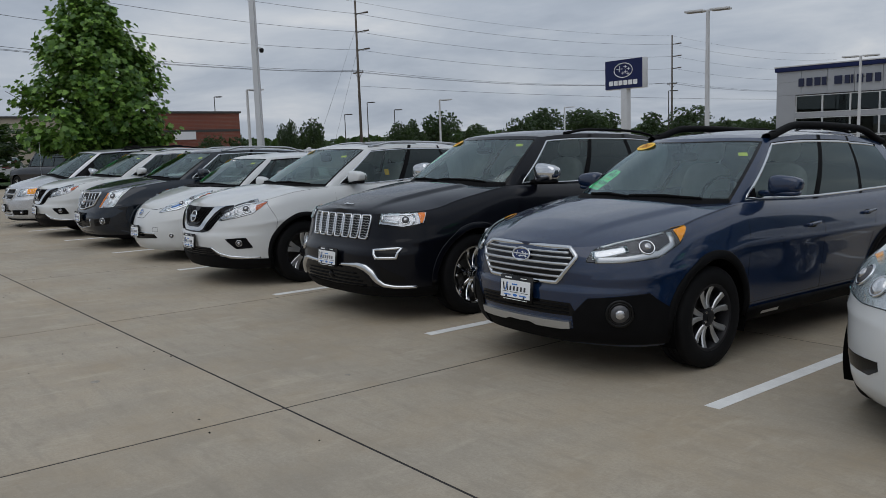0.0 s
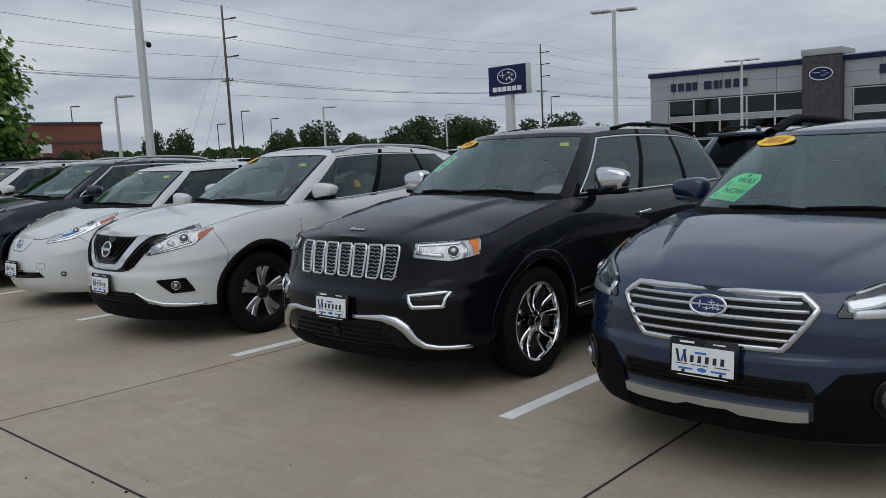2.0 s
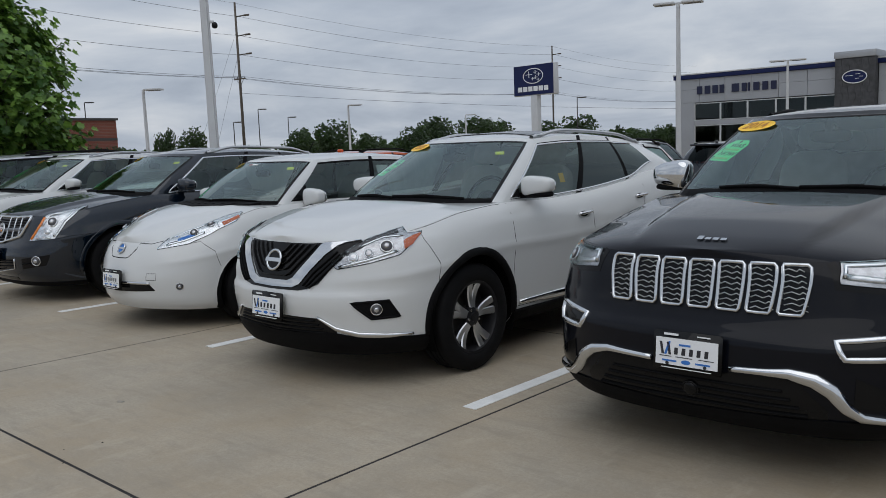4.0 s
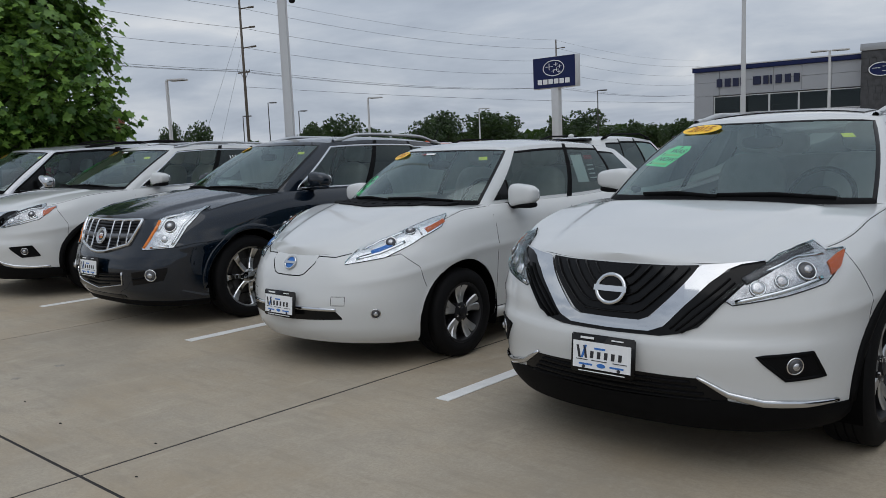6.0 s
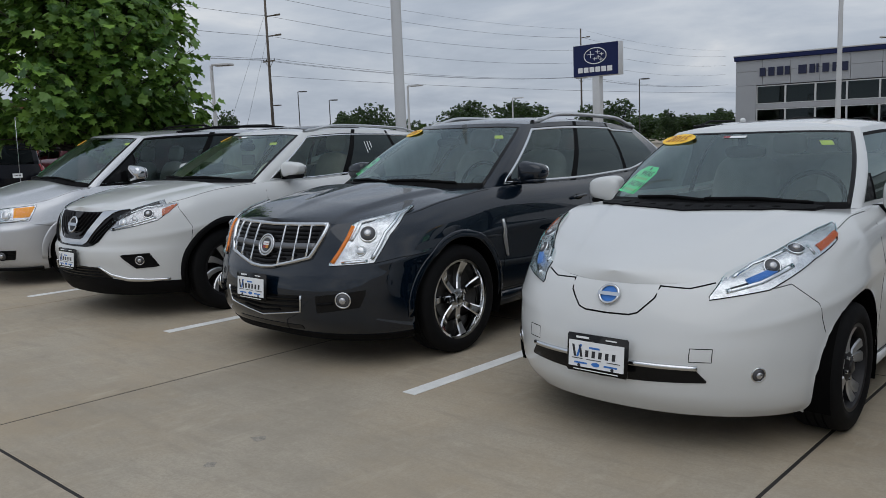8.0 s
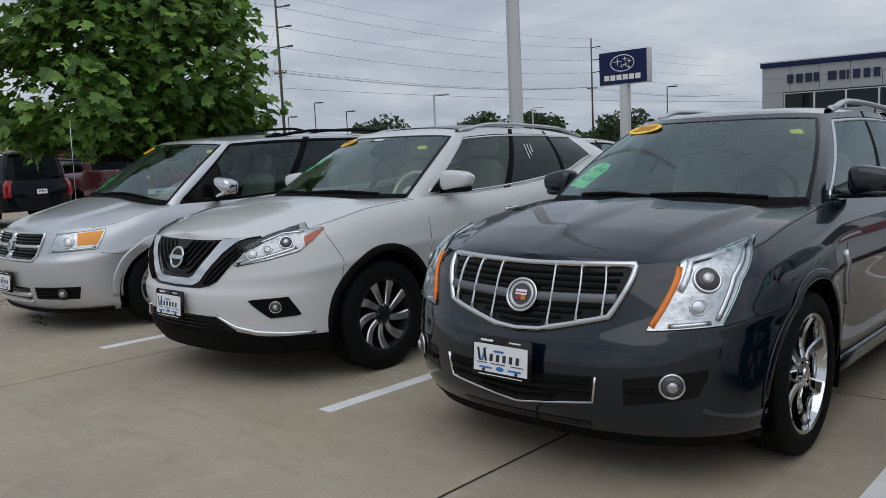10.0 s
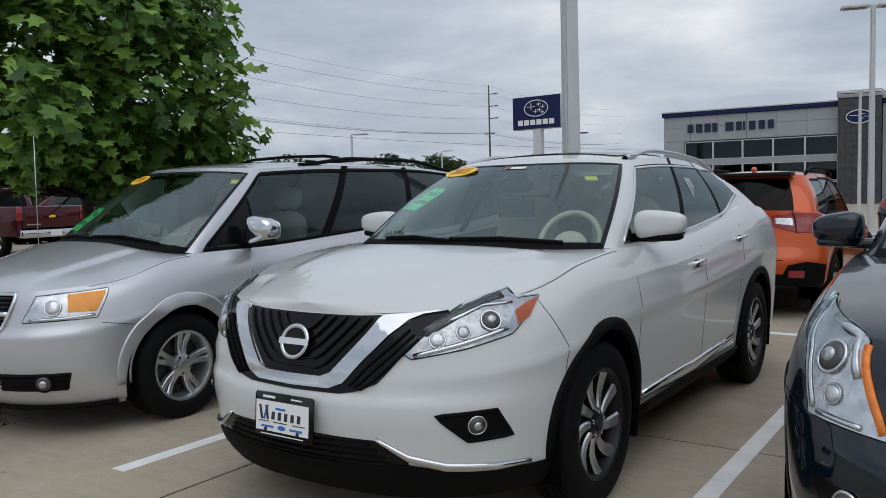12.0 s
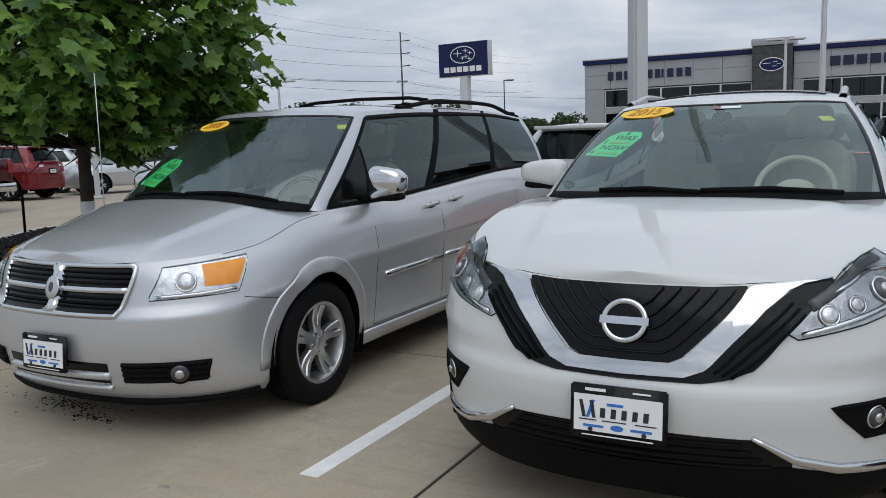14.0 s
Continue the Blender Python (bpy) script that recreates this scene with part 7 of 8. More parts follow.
rear_car("crossover", "bright orange compact crossover seen from behind with black cladding", "compact", "orange", -14.95, 6.75, rail="plastic", dark=True)
rear_car("crossover", "white compact crossover seen from behind with black cladding", "compact", "white", -11.95, 6.75, rail="plastic", dark=True)
rear_car("crossover", "white compact crossover parked with its back to the row", "compact", "white", -9.3, 6.75, rail="plastic", dark=True)
rear_car("suv", "dark blue SUV parked with its back to the row", "suv_black", "blue", -3.95, 6.75, cladding=False, rail="plastic")
rear_car("suv", "black SUV with a raked back parked behind", "wagon_blue", "black", -1.05, 6.75, cladding=False, rail="plastic")
rear_car("hatchback", "white car parked behind the silver minivan", "compact", "white", -17.65, 6.9, cladding=False)
rear_car("suv", "dark grey SUV parked further back in the lot", "suv_black", "grey", -13.6, 15.5, cladding=False, rail="plastic")
rear_car("crossover", "grey crossover parked further back in the lot", "compact", "grey", -10.8, 15.5, rail="plastic")
rear_car("suv", "dark SUV parked further back behind the white car", "suv_black", "black", -21.5, 17.5, cladding=False, rail="plastic")
FAR = "cars parked across the aisle"
rear_car("large_suv", "large black SUV with upright red tail lamps", "big_suv", "black", -31.6, 5.8, -78, "tall", False, "plastic", group=FAR, z=-0.02)
rear_car("suv", "red SUV parked with its back to the aisle", "suv_black", "red", -37.7, 14.9, -72, group=FAR, cladding=False, z=-0.02)
rear_car("crossover", "silver compact crossover parked beside a red SUV", "compact", "silver", -40.6, 18.6, -40, group=FAR, rail="plastic", z=-0.02)
rear_car("hatchback", "silver car half hidden behind the tree", "compact", "silver", -37.6, 20.6, -20, group=FAR, cladding=False, z=-0.02)
rear_car("suv", "red SUV far off at the edge of the lot", "suv_black", "red", -46.5, 8.2, -120, group=FAR, cladding=False, z=-0.02)
rear_car("crossover", "white car far off at the edge of the lot", "compact", "white", -50.0, 6.0, -120, group=FAR, cladding=False, z=-0.02)


def pickup(x, y, yaw):
    """A crew-cab pickup whose tailgate is at (x, y)."""
    L = 5.8
    a = radians(yaw)
    t = thing("pickup_truck", "maroon crew-cab pickup with a chrome rear bumper", "truck", LOT @ pose(x + math.sin(a) * L, y - math.cos(a) * L, -0.02, 0, 0, yaw), FAR)
    P = M["maroon"]
    for s in (1, -1):
        box_part("bed_side", s * 0.93 - 0.07, s * 0.93 + 0.07, 3.75, L - 0.05, 0.55, 1.36, P, t, bev=0.03)
        box_part("tail_lamp", s * 0.93 - 0.075, s * 0.93 + 0.075, L - 0.09, L - 0.02, 0.98, 1.34, M["redlens"], t, bev=0.015)
    gate = box_part("tailgate", -0.855, 0.855, L - 0.12, L - 0.03, 0.78, 1.35, P, t, bev=0.02)
    box_part("gate_badge", -0.1, 0.1, L - 0.03, L - 0.018, 1.05, 1.12, M["yellow"], gate, bev=0.01)
    for i in range(8):
        box_part("name_bar", 0.35 + i * 0.05, 0.385 + i * 0.05, L - 0.03, L - 0.022, 0.86, 0.89, M["satin"], gate)
    box_part("bed_floor", -0.87, 0.87, 3.8, L - 0.12, 0.72, 0.8, M["under"], t)
    b = box_part("rear_bumper", -0.96, 0.96, L - 0.1, L + 0.12, 0.52, 0.74, M["chrome"], t, "chrome step bumper", 0.03)
    box_part("license_plate", -0.16, 0.16, L + 0.12, L + 0.135, 0.56, 0.72, M["plate"], b)
    S = Shape(**{**SHAPES["big_suv"], "L": 3.9, "wb": 2.4, "side": ((1.7, 2.3), (3.65, 3.5)), "back": (3.78, 3.62), "r": 0.40, "fa": 0.95,
                 "roof": ((2.0, 1.8), (2.3, 1.86), (3.0, 1.9), (3.6, 1.86)), "sh": ((0, 1.1), (1.5, 1.24), (3.9, 1.32)), "dip": 0.0, "low": ((0, 0.4), (3.9, 0.5)), "arch": 0.0})
    shell(t, S, "maroon", ((0.08, 0.5, "door", 0.05, 0.88), (0.54, 0.93, "tint", 0.05, 0.88)), rows=18, step=0.08, seats=False)
    S.ra = 4.75
    add_wheels(t, S, split_wheel(tone="chrome", spoke_tone="chrome", nuts=0), 0.25)
    box_part("chassis", -0.8, 0.8, 0.8, L - 0.3, 0.4, 0.56, M["under"], t)
    return t


pickup(-33.9, 9.95, -86)
# ---- trees ----
def leaf_material(name, dark, lite):
    m, nt, b = nodes_of(name)
    g = nt.nodes.new("ShaderNodeNewGeometry")
    c = ramp(nt, g.outputs["Random Per Island"], ((0.0, dark), (0.55, tuple(lerp(a, c2, 0.45) for a, c2 in zip(dark, lite))), (0.9, lite), (1.0, tuple(min(1, x * 1.25) for x in lite))))
    c = mix(nt, ramp(nt, noise_node(nt, 1.3, 3), ((0.35, (0.0,) * 3), (0.7, (0.5,) * 3))), c, dark)
    nt.links.new(c, b.inputs["Base Color"])
    b.inputs["Roughness"].default_value = 0.42
    b.inputs["Specular IOR Level"].default_value = 0.35
    tr = nt.nodes.new("ShaderNodeBsdfTranslucent")
    nt.links.new(mix(nt, 0.5, c, (0.16, 0.30, 0.03)), tr.inputs["Color"])
    mx = nt.nodes.new("ShaderNodeMixShader")
    mx.inputs[0].default_value = 0.25
    nt.links.new(b.outputs[0], mx.inputs[1])
    nt.links.new(tr.outputs[0], mx.inputs[2])
    nt.links.new(mx.outputs[0], nt.nodes["Material Output"].inputs["Surface"])
    return m


M["leaf"] = leaf_material("broad_leaf", (0.032, 0.090, 0.017), (0.25, 0.42, 0.08))
M["leaf_far"] = leaf_material("far_foliage", (0.013, 0.028, 0.011), (0.036, 0.064, 0.021))
M["bark"] = surface("bark", (0.055, 0.045, 0.036), 0.95, 0.0, 9, 0.35, 0.9, 45)
LEAF = ((0, -0.5), (0.22, -0.42), (0.52, -0.22), (0.30, 0.02), (0.46, 0.30), (0.16, 0.28), (0, 0.52), (-0.16, 0.28), (-0.46, 0.30), (-0.30, 0.02), (-0.52, -0.22), (-0.22, -0.42))


def add_leaf(verts, faces, p, out, size, rng):
    """One lobed leaf, hinged at its stalk, tipped outwards and hanging."""
    z = (out + Vector((rng.uniform(-0.7, 0.7), rng.uniform(-0.7, 0.7), rng.uniform(-0.2, 0.9)))).normalized()
    y = (Vector((out.x, out.y, -0.5)) + Vector((rng.uniform(-0.8, 0.8), rng.uniform(-0.8, 0.8), rng.uniform(-0.5, 0.4)))).normalized()
    x = y.cross(z)
    if x.length < 1e-3:
        return
    x.normalize()
    z = x.cross(y)
    k = len(verts)
    fold = rng.uniform(0.05, 0.35)
    verts.append(p)
    for a, b in LEAF:
        verts.append(p + x * (a * size) + y * (b * size) + z * (abs(a) * fold * size - b * b * 0.2 * size))
    n = len(LEAF)
    for i in range(n):
        faces.append((k, k + 1 + i, k + 1 + (i + 1) % n))


def limb(bm_verts, bm_faces, p, q, r0, r1, rng, bend=0.12, steps=5, seg=7):
    pts = []
    side = Vector((rng.uniform(-1, 1), rng.uniform(-1, 1), rng.uniform(-0.3, 0.6)))
    for i in range(steps + 1):
        t = i / steps
        pts.append(p.lerp(q, t) + side * bend * (q - p).length * math.sin(math.pi * t) * 0.5)
    base = len(bm_verts)
    for i, c in enumerate(pts):
        d = (pts[min(i + 1, steps)] - pts[max(i - 1, 0)]).to_track_quat("Z", "Y")
        r = lerp(r0, r1, i / steps)
        for k in range(seg):
            a = 2 * math.pi * k / seg
            bm_verts.append(c + d @ Vector((r * math.cos(a), r * math.sin(a), 0)))
    for i in range(steps):
        for k in range(seg):
            k2 = (k + 1) % seg
            bm_faces.append((base + i * seg + k, base + i * seg + k2, base + (i + 1) * seg + k2, base + (i + 1) * seg + k))
    return pts


def near_tree():
    rng = random.Random(11)
    base = Vector((-21.82, 3.34, lot_z(3.4) + 0.2))
    tree = thing("tree", "young broad-leaved tree with a dense green crown in the island", "tree", Matrix.Translation(base))
    verts, faces = [], []
    top = Vector((0.1, 0.05, 5.6))
    trunk = limb(verts, faces, Vector((0, 0, -0.15)), top, 0.078, 0.02, rng, 0.03, 12, 10)
    lv, lf = [], []
    prof = spline(((1.1, 1.2), (1.5, 1.6), (2.05, 2.15), (2.5, 2.25), (3.2, 2.1), (4.0, 1.75), (4.7, 1.3), (5.4, 0.85), (6.1, 0.25)))

    def wob(a, z):
        return 1 + 0.24 * noise.noise(Vector((2.1 * math.cos(a), 2.1 * math.sin(a), z * 0.8))) + 0.18 * noise.noise(Vector((5 * math.cos(a), 5 * math.sin(a), z * 1.9 + 7)))
    ends = []
    for i in range(74):
        z = rng.uniform(1.5, 5.7) if i > 17 else rng.uniform(1.15, 1.8)
        a = i * 2.39996 + rng.uniform(-0.4, 0.4)
        r = prof(z) * wob(a, z) * rng.uniform(0.86, 1.0)
        q = Vector((r * math.cos(a), r * math.sin(a), z))
        start = Vector((0, 0, max(1.3, z - 0.55 * r - 0.1)))
        pts = limb(verts, faces, start, q, 0.030, 0.006, rng, 0.15)
        ends.append((pts, q))
        for s in range(2):
            p0 = pts[2 + s]
            a2 = a + rng.uniform(-0.8, 0.8)
            z2 = z + rng.uniform(-0.5, 0.4)
            r2 = prof(z2) * wob(a2, z2) * rng.uniform(0.75, 0.98)
            q2 = Vector((r2 * math.cos(a2), r2 * math.sin(a2), z2))
            ends.append((limb(verts, faces, p0, q2, 0.013, 0.004, rng, 0.15, 4, 5), q2))
    mesh_of("trunk", verts, faces, M["bark"], tree)
    for pts, q in ends:
        n = rng.randint(52, 74)
        for k in range(n):
            t = rng.random() ** 0.6
            i = min(int(t * (len(pts) - 1)), len(pts) - 2)
            p = pts[i].lerp(pts[i + 1], rng.random())
            s = 0.30 * (0.5 + 0.5 * t)
            p = p + Vector((rng.gauss(0, s * 0.5), rng.gauss(0, s * 0.5), rng.gauss(0, s * 0.45)))
            droop = noise.noise(Vector((1.6 * p.x, 1.6 * p.y, 4.0)))
            if p.z < 1.60 - (0.70 * max(droop + 0.1, 0) if math.hypot(p.x, p.y) > 0.5 else 0):
                continue
            out = Vector((p.x, p.y, (p.z - 2.6) * 0.5 + 0.4))
            out.normalize()
            add_leaf(lv, lf, p, out, rng.uniform(0.12, 0.215), rng)
    for k in range(2600):
        z = rng.uniform(1.5, 5.6)
        a = rng.uniform(0, 2 * math.pi)
        r = prof(z) * wob(a, z) * rng.uniform(0.15, 0.75)
        p = Vector((r * math.cos(a), r * math.sin(a), z))
        add_leaf(lv, lf, p, Vector((math.cos(a), math.sin(a), 0.3)), rng.uniform(0.12, 0.2), rng)
    mesh_of("crown", lv, lf, M["leaf"], tree, False, "dense lobed green leaves")
    # ribbed trunk guard
    prof2 = [(0.07 + (0.008 if i % 2 else 0), 0.0 + 0.018 * i) for i in range(24)]
    v, f = lathe(prof2, 20)
    mesh_of("trunk_guard", [(y + 0.02, z, x + 0.30) for x, y, z in v], f, M["plate"], tree, True, "white ribbed plastic trunk guard")
    return tree


near_tree()
stake = thing("tree_stake", "thin dark metal stake standing in the island", "stake", LOT @ pose(-26.7, 6.0, 0.1))
verts_rod(stake, "stake_rod", [(0, 0, 0.05), (0.01, 0, 0.72)], 0.022, "under")


def far_crown(seed, n=900, squat=1.0, taper=0.0):
    """A far crown about 1 across and 1 high from many small leaf clumps, gaps between; and its trunk."""
    rng = random.Random(seed)
    lv, lf = [], []
    lobes = [(Vector((rng.uniform(-0.26, 0.26), rng.uniform(-0.26, 0.26), rng.uniform(0.34, 0.80))), rng.uniform(0.16, 0.30)) for _ in range(11)]
    for i in range(n):
        c, r = rng.choice(lobes)
        d = Vector((rng.gauss(0, 1), rng.gauss(0, 1), rng.gauss(0, 1))).normalized()
        p = c + d * r * rng.uniform(0.7, 1.05)
        if taper:
            k = 1 - taper * min(max(p.z, 0), 1)
            p = Vector((p.x * k, p.y * k, p.z))
        p.z = max(p.z * squat, 0.08)
        for _ in range(2):
            o = p + Vector((rng.gauss(0, 0.02), rng.gauss(0, 0.02), rng.gauss(0, 0.02)))
            z = (d + Vector((rng.gauss(0, 0.6), rng.gauss(0, 0.6), rng.gauss(0, 0.6)))).normalized()
            x = z.orthogonal().normalized()
            y = z.cross(x)
            k, s = len(lv), rng.uniform(0.018, 0.034)
            lv += [o + x * s, o + y * s * 1.3, o - x * s, o - y * s * 1.1, o + z * s * 0.5]
            lf += [(k, k + 1, k + 4), (k + 1, k + 2, k + 4), (k + 2, k + 3, k + 4), (k + 3, k, k + 4)]
    me = bpy.data.meshes.new("crown")
    me.from_pydata(lv, [], lf)
    me.materials.append(M["leaf_far"])
    tv, tf = [], []
    limb(tv, tf, Vector((0, 0, 0)), Vector((0, 0, 0.62)), 0.03, 0.012, rng)
    for _ in range(6):
        c, r = rng.choice(lobes)
        limb(tv, tf, Vector((0, 0, rng.uniform(0.2, 0.45))), c, 0.012, 0.004, rng)
    tm = bpy.data.meshes.new("trunk")
    tm.from_pydata([tuple(v) for v in tv], [], tf)
    tm.materials.append(M["bark"])
    return me, tm


CROWNS = [far_crown(3), far_crown(5), far_crown(8), far_crown(13, taper=0.55)]


def far_tree(x, y, top, width, kind=0, label="dark green tree standing far behind the lot", name="tree", group="far trees"):
    z0 = lot_z(y)
    t = thing(name, label, "tree", Matrix.Translation((x, y, z0)) @ Matrix.Rotation(x * 1.7 + y, 4, "Z"), group)
    for part_name, me in zip(("crown", "trunk"), CROWNS[kind % 4]):
        ob = new(part_name, me)
        ob.parent = t
        ob.scale = (width * 1.25, width * 1.25, (top - z0) * 0.98)


for i, (x, y, top, w) in enumerate(((-54.9, 38.6, 3.2, 2.6), (-71.9, 57.3, 4.8, 4.4), (-68.7, 60.9, 3.1, 3.8), (-74.2, 76.7, 5.1, 5.2), (-66.6, 76.7, 4.8, 6.2), (-79.7, 83.0, 5.5, 5.4),
                                     (-70.0, 103.5, 5.5, 6.6), (-49.4, 81.1, 2.9, 2.8), (-37.6, 66.0, 2.5, 2.4), (-73.0, 86.4, 5.0, 7.2), (-72.6, 70.7, 4.3, 4.8), (-70.1, 52.0, 3.8, 3.6),
                                     (-82.0, 42.8, 4.4, 2.2), (-81.0, 45.6, 4.5, 2.6), (-59.3, 80.6, 4.2, 4.0), (-44.7, 84.9, 2.8, 4.5), (-52.0, 90.0, 2.5, 6.0), (-60.0, 96.0, 2.6, 7.0),
                                     (-84.0, 66.0, 3.0, 5.0), (-90.0, 80.0, 3.6, 6.0), (-95.0, 52.0, 3.2, 3.0), (-92.0, 40.0, 3.6, 3.0))):
    far_tree(x, y, top, w, i)
far_tree(-60.5, 24.0, 2.6, 1.9, 1, "small round tree in front of the brick building", group="trees by the brick building")
far_tree(-60.0, 26.0, 2.5, 2.2, 2, "small round tree in front of the brick building", group="trees by the brick building")
far_tree(-45.5, 4.0, 3.6, 5.5, 1, "dark green tree at the far edge of the lot", group="trees at the lot's edge")
far_tree(-50.5, 1.5, 4.0, 6.0, 2, "dark green tree at the far edge of the lot", group="trees at the lot's edge")
# low far wood along the horizon, beyond counting
rng = random.Random(4)
wv, wf = [], []
for i in range(5200):
    a = rng.uniform(radians(88), radians(172))
    d = rng.uniform(150, 185)
    h = 2.3 + 1.6 * noise.noise(Vector((a * 14, 0, 3))) + 0.9 * noise.noise(Vector((a * 50, 0, 9)))
    p = Vector((d * math.cos(a), d * math.sin(a), rng.uniform(-1.5, max(h, 0.5))))
    x, y, z = Vector((rng.gauss(0, 1), rng.gauss(0, 1), rng.gauss(0, 1))).normalized(), 0, 0
    y = x.orthogonal().normalized()
    z = x.cross(y)
    s, k = rng.uniform(0.5, 1.1), len(wv)
    wv += [p + x * s, p + y * s, p - x * s, p - y * s, p + z * s * 0.6]
    wf += [(k, k + 1, k + 4), (k + 1, k + 2, k + 4), (k + 2, k + 3, k + 4), (k + 3, k, k + 4)]
tagged(mesh_of("far_wood", wv, wf, M["leaf_far"], None, False), "low dark wood along the horizon", "wood", kind="stuff")
lawn = mesh_of("lawn", [(-140, -60, lot_z(-40) - 0.5), (-44, -60, 0.05), (-44, 8, 0.02), (-140, 8, 0.02)], [(0, 1, 2, 3)], M["grass"], None, False)
lawn.data.transform(Matrix.Translation((0, 0, 0.0)))
tagged(lawn, "mown grass verge beyond the parking lot", "grass", kind="structure")

# ---- lamp posts, utility poles, wires ----
M["pole"] = surface("painted_pole", (0.52, 0.53, 0.54), 0.45, 0.1, 1.5, 0.08, 0.1, 60)
M["bronze"] = surface("dark_bronze", (0.06, 0.058, 0.055), 0.5, 0.3, 5, 0.15)
M["wood"] = surface("weathered_pole_wood", (0.10, 0.085, 0.07), 0.9, 0.0, 6, 0.3, 0.6, 50)
M["wire"] = surface("wire", (0.035, 0.036, 0.038), 0.6, 0.2, 5, 0.1)


def lamp_post(x, y, top, heads=2, tone="pole", w=0.09, yaw=0.0, label="pale grey steel lamp post with flat heads", cam_z=None, arm=0.5):
    z0 = lot_z(y)
    p = thing("street_lamp", label, "street lamp", Matrix.Translation((x, y, z0)) @ Matrix.Rotation(radians(yaw), 4, "Z"), "lamp posts of the lot")
    h = top - z0
    bm = bmesh.new()
    bmesh.ops.create_cone(bm, cap_ends=True, segments=4, radius1=w * 1.15, radius2=w * 0.8, depth=h, matrix=Matrix.Translation((0, 0, h / 2)) @ Matrix.Rotation(radians(45), 4, "Z"))
    bmesh.ops.bevel(bm, geom=[e for e in bm.edges if abs(e.verts[0].co.z - e.verts[1].co.z) > 1], offset=w * 0.2, segments=2, affect="EDGES")
    smooth_by_angle(part("pole", bm, M[tone], p), 50)
    box_part("base_plate", -w * 1.8, w * 1.8, -w * 1.8, w * 1.8, 0, 0.06, M[tone], p, bev=0.01)
    for s in ((1, -1) if heads == 2 else (1,))[:heads]:
        head = box_part("lamp_head", s * 0.12, s * (arm + 0.45), -0.24, 0.24, h - 0.03, h + 0.05, M["pole" if tone == "pole" else tone], p, bev=0.02) if s > 0 else box_part("lamp_head", -(arm + 0.45), -0.12, -0.24, 0.24, h - 0.03, h + 0.05, M["pole" if tone == "pole" else tone], p, bev=0.02)
        box_part("lamp_lens", min(s * 0.22, s * (arm + 0.38)), max(s * 0.22, s * (arm + 0.38)), -0.13, 0.13, h - 0.045, h - 0.028, M["lampdark"], head)
        box_part("arm", min(0, s * 0.16), max(0, s * 0.16), -0.04, 0.04, h - 0.02, h + 0.03, M[tone], p)
    if cam_z:
        cz = cam_z - z0
        br = box_part("camera_bracket", 0.05, 0.16, -0.03, 0.03, cz + 0.02, cz + 0.07, M["pole"], p, bev=0.008)
        egg("camera_dome", (0.11, 0.11, 0.12), (0.17, 0, cz - 0.02), M["gloss"], br, 2.4)
    return p


lamp_post(-15.68, 24.55, 6.2, 2, yaw=18, w=0.11, arm=0.4)
lamp_post(-18.5, 44.3, 5.45, 2, yaw=15, w=0.11, arm=0.5)
lamp_post(-43.6, 34.0, 4.4, 1, yaw=20, arm=0.5)
lamp_post(-55.1, 60.2, 4.4, 1, yaw=20, arm=0.6)
lamp_post(-35.8, 15.0, 4.4, 1, yaw=30, arm=0.4)
lamp_post(-16.36, 5.58, 9.5, 0, w=0.105, label="tall pale grey steel pole with a dome camera", cam_z=4.02, yaw=45)
for x, y, top in ((-64.7, 42.2, 5.4), (-65.9, 40.3, 4.3), (-63.1, 44.3, 4.6), (-71.9, 29.6, 6.3), (-39.5, 56.0, 5.0)):
    lamp_post(x, y, top, 1, "bronze", 0.06, 40, "thin dark bronze lamp post far behind", arm=0.3)


def utility_pole(x, y, top, levels, cross):
    z0 = -1.1
    p = thing("utility_pole", "tall weathered wooden utility pole with crossarm and insulators", "utility pole", Matrix.Translation((x, y, z0)), "utility poles")
    h = top - z0
    verts_rod(p, "pole", [(0, 0, 0), (0, 0, h * 0.5), (0, 0, h)], (0.21, 0.17, 0.13), "wood", 12)
    for z in levels:
        ins = verts_rod(p, "insulator", [(0, 0, z - z0), (0.9, 0.63, z - z0 + 0.12)], (0.09, 0.07), "wood")
        verts_rod(p, "insulator_bell", [(0.9, 0.63, z - z0 + 0.12), (1.5, 1.0, z - z0 + 0.16)], 0.12, "wood")
    arm = box_part("crossarm", -1.2, 1.2, -0.06, 0.06, cross - z0 - 0.08, cross - z0 + 0.08, M["wood"], p)
    for s in (-1, 1):
        verts_rod(p, "arm_brace", [(s * 0.75, 0.05, cross - z0 - 0.05), (0, 0.05, cross - z0 - 0.95)], 0.03, "wood")
        for k in (0.45, 1.1):
            verts_rod(p, "pin_insulator", [(s * k, 0, cross - z0 + 0.07), (s * k, 0, cross - z0 + 0.28)], 0.045, "gloss")
    return p


U0, U1, U2, U3 = (-62.0, -14.0), (-92.6, 60.2), (-97.2, 139.5), (-101.5, 219.0)
LEV = (18.8, 16.4, 14.0)
utility_pole(*U1, 20.6, LEV, 11.0)
utility_pole(*U2, 20.6, LEV, 11.0)


def wire(a, b, z0, z1, dx=0.0, sag=1.3, r=0.019, label="thin overhead power line"):
    pts = [Vector((lerp(a[0], b[0], t) + dx, lerp(a[1], b[1], t), lerp(z0, z1, t) - 4 * sag * t * (1 - t))) for t in np.linspace(0, 1, 25)]
    ob = verts_rod(None, "power_line", [tuple(p) for p in pts], r, "wire", 5)
    tagged(ob, label, "power line", "overhead wires")


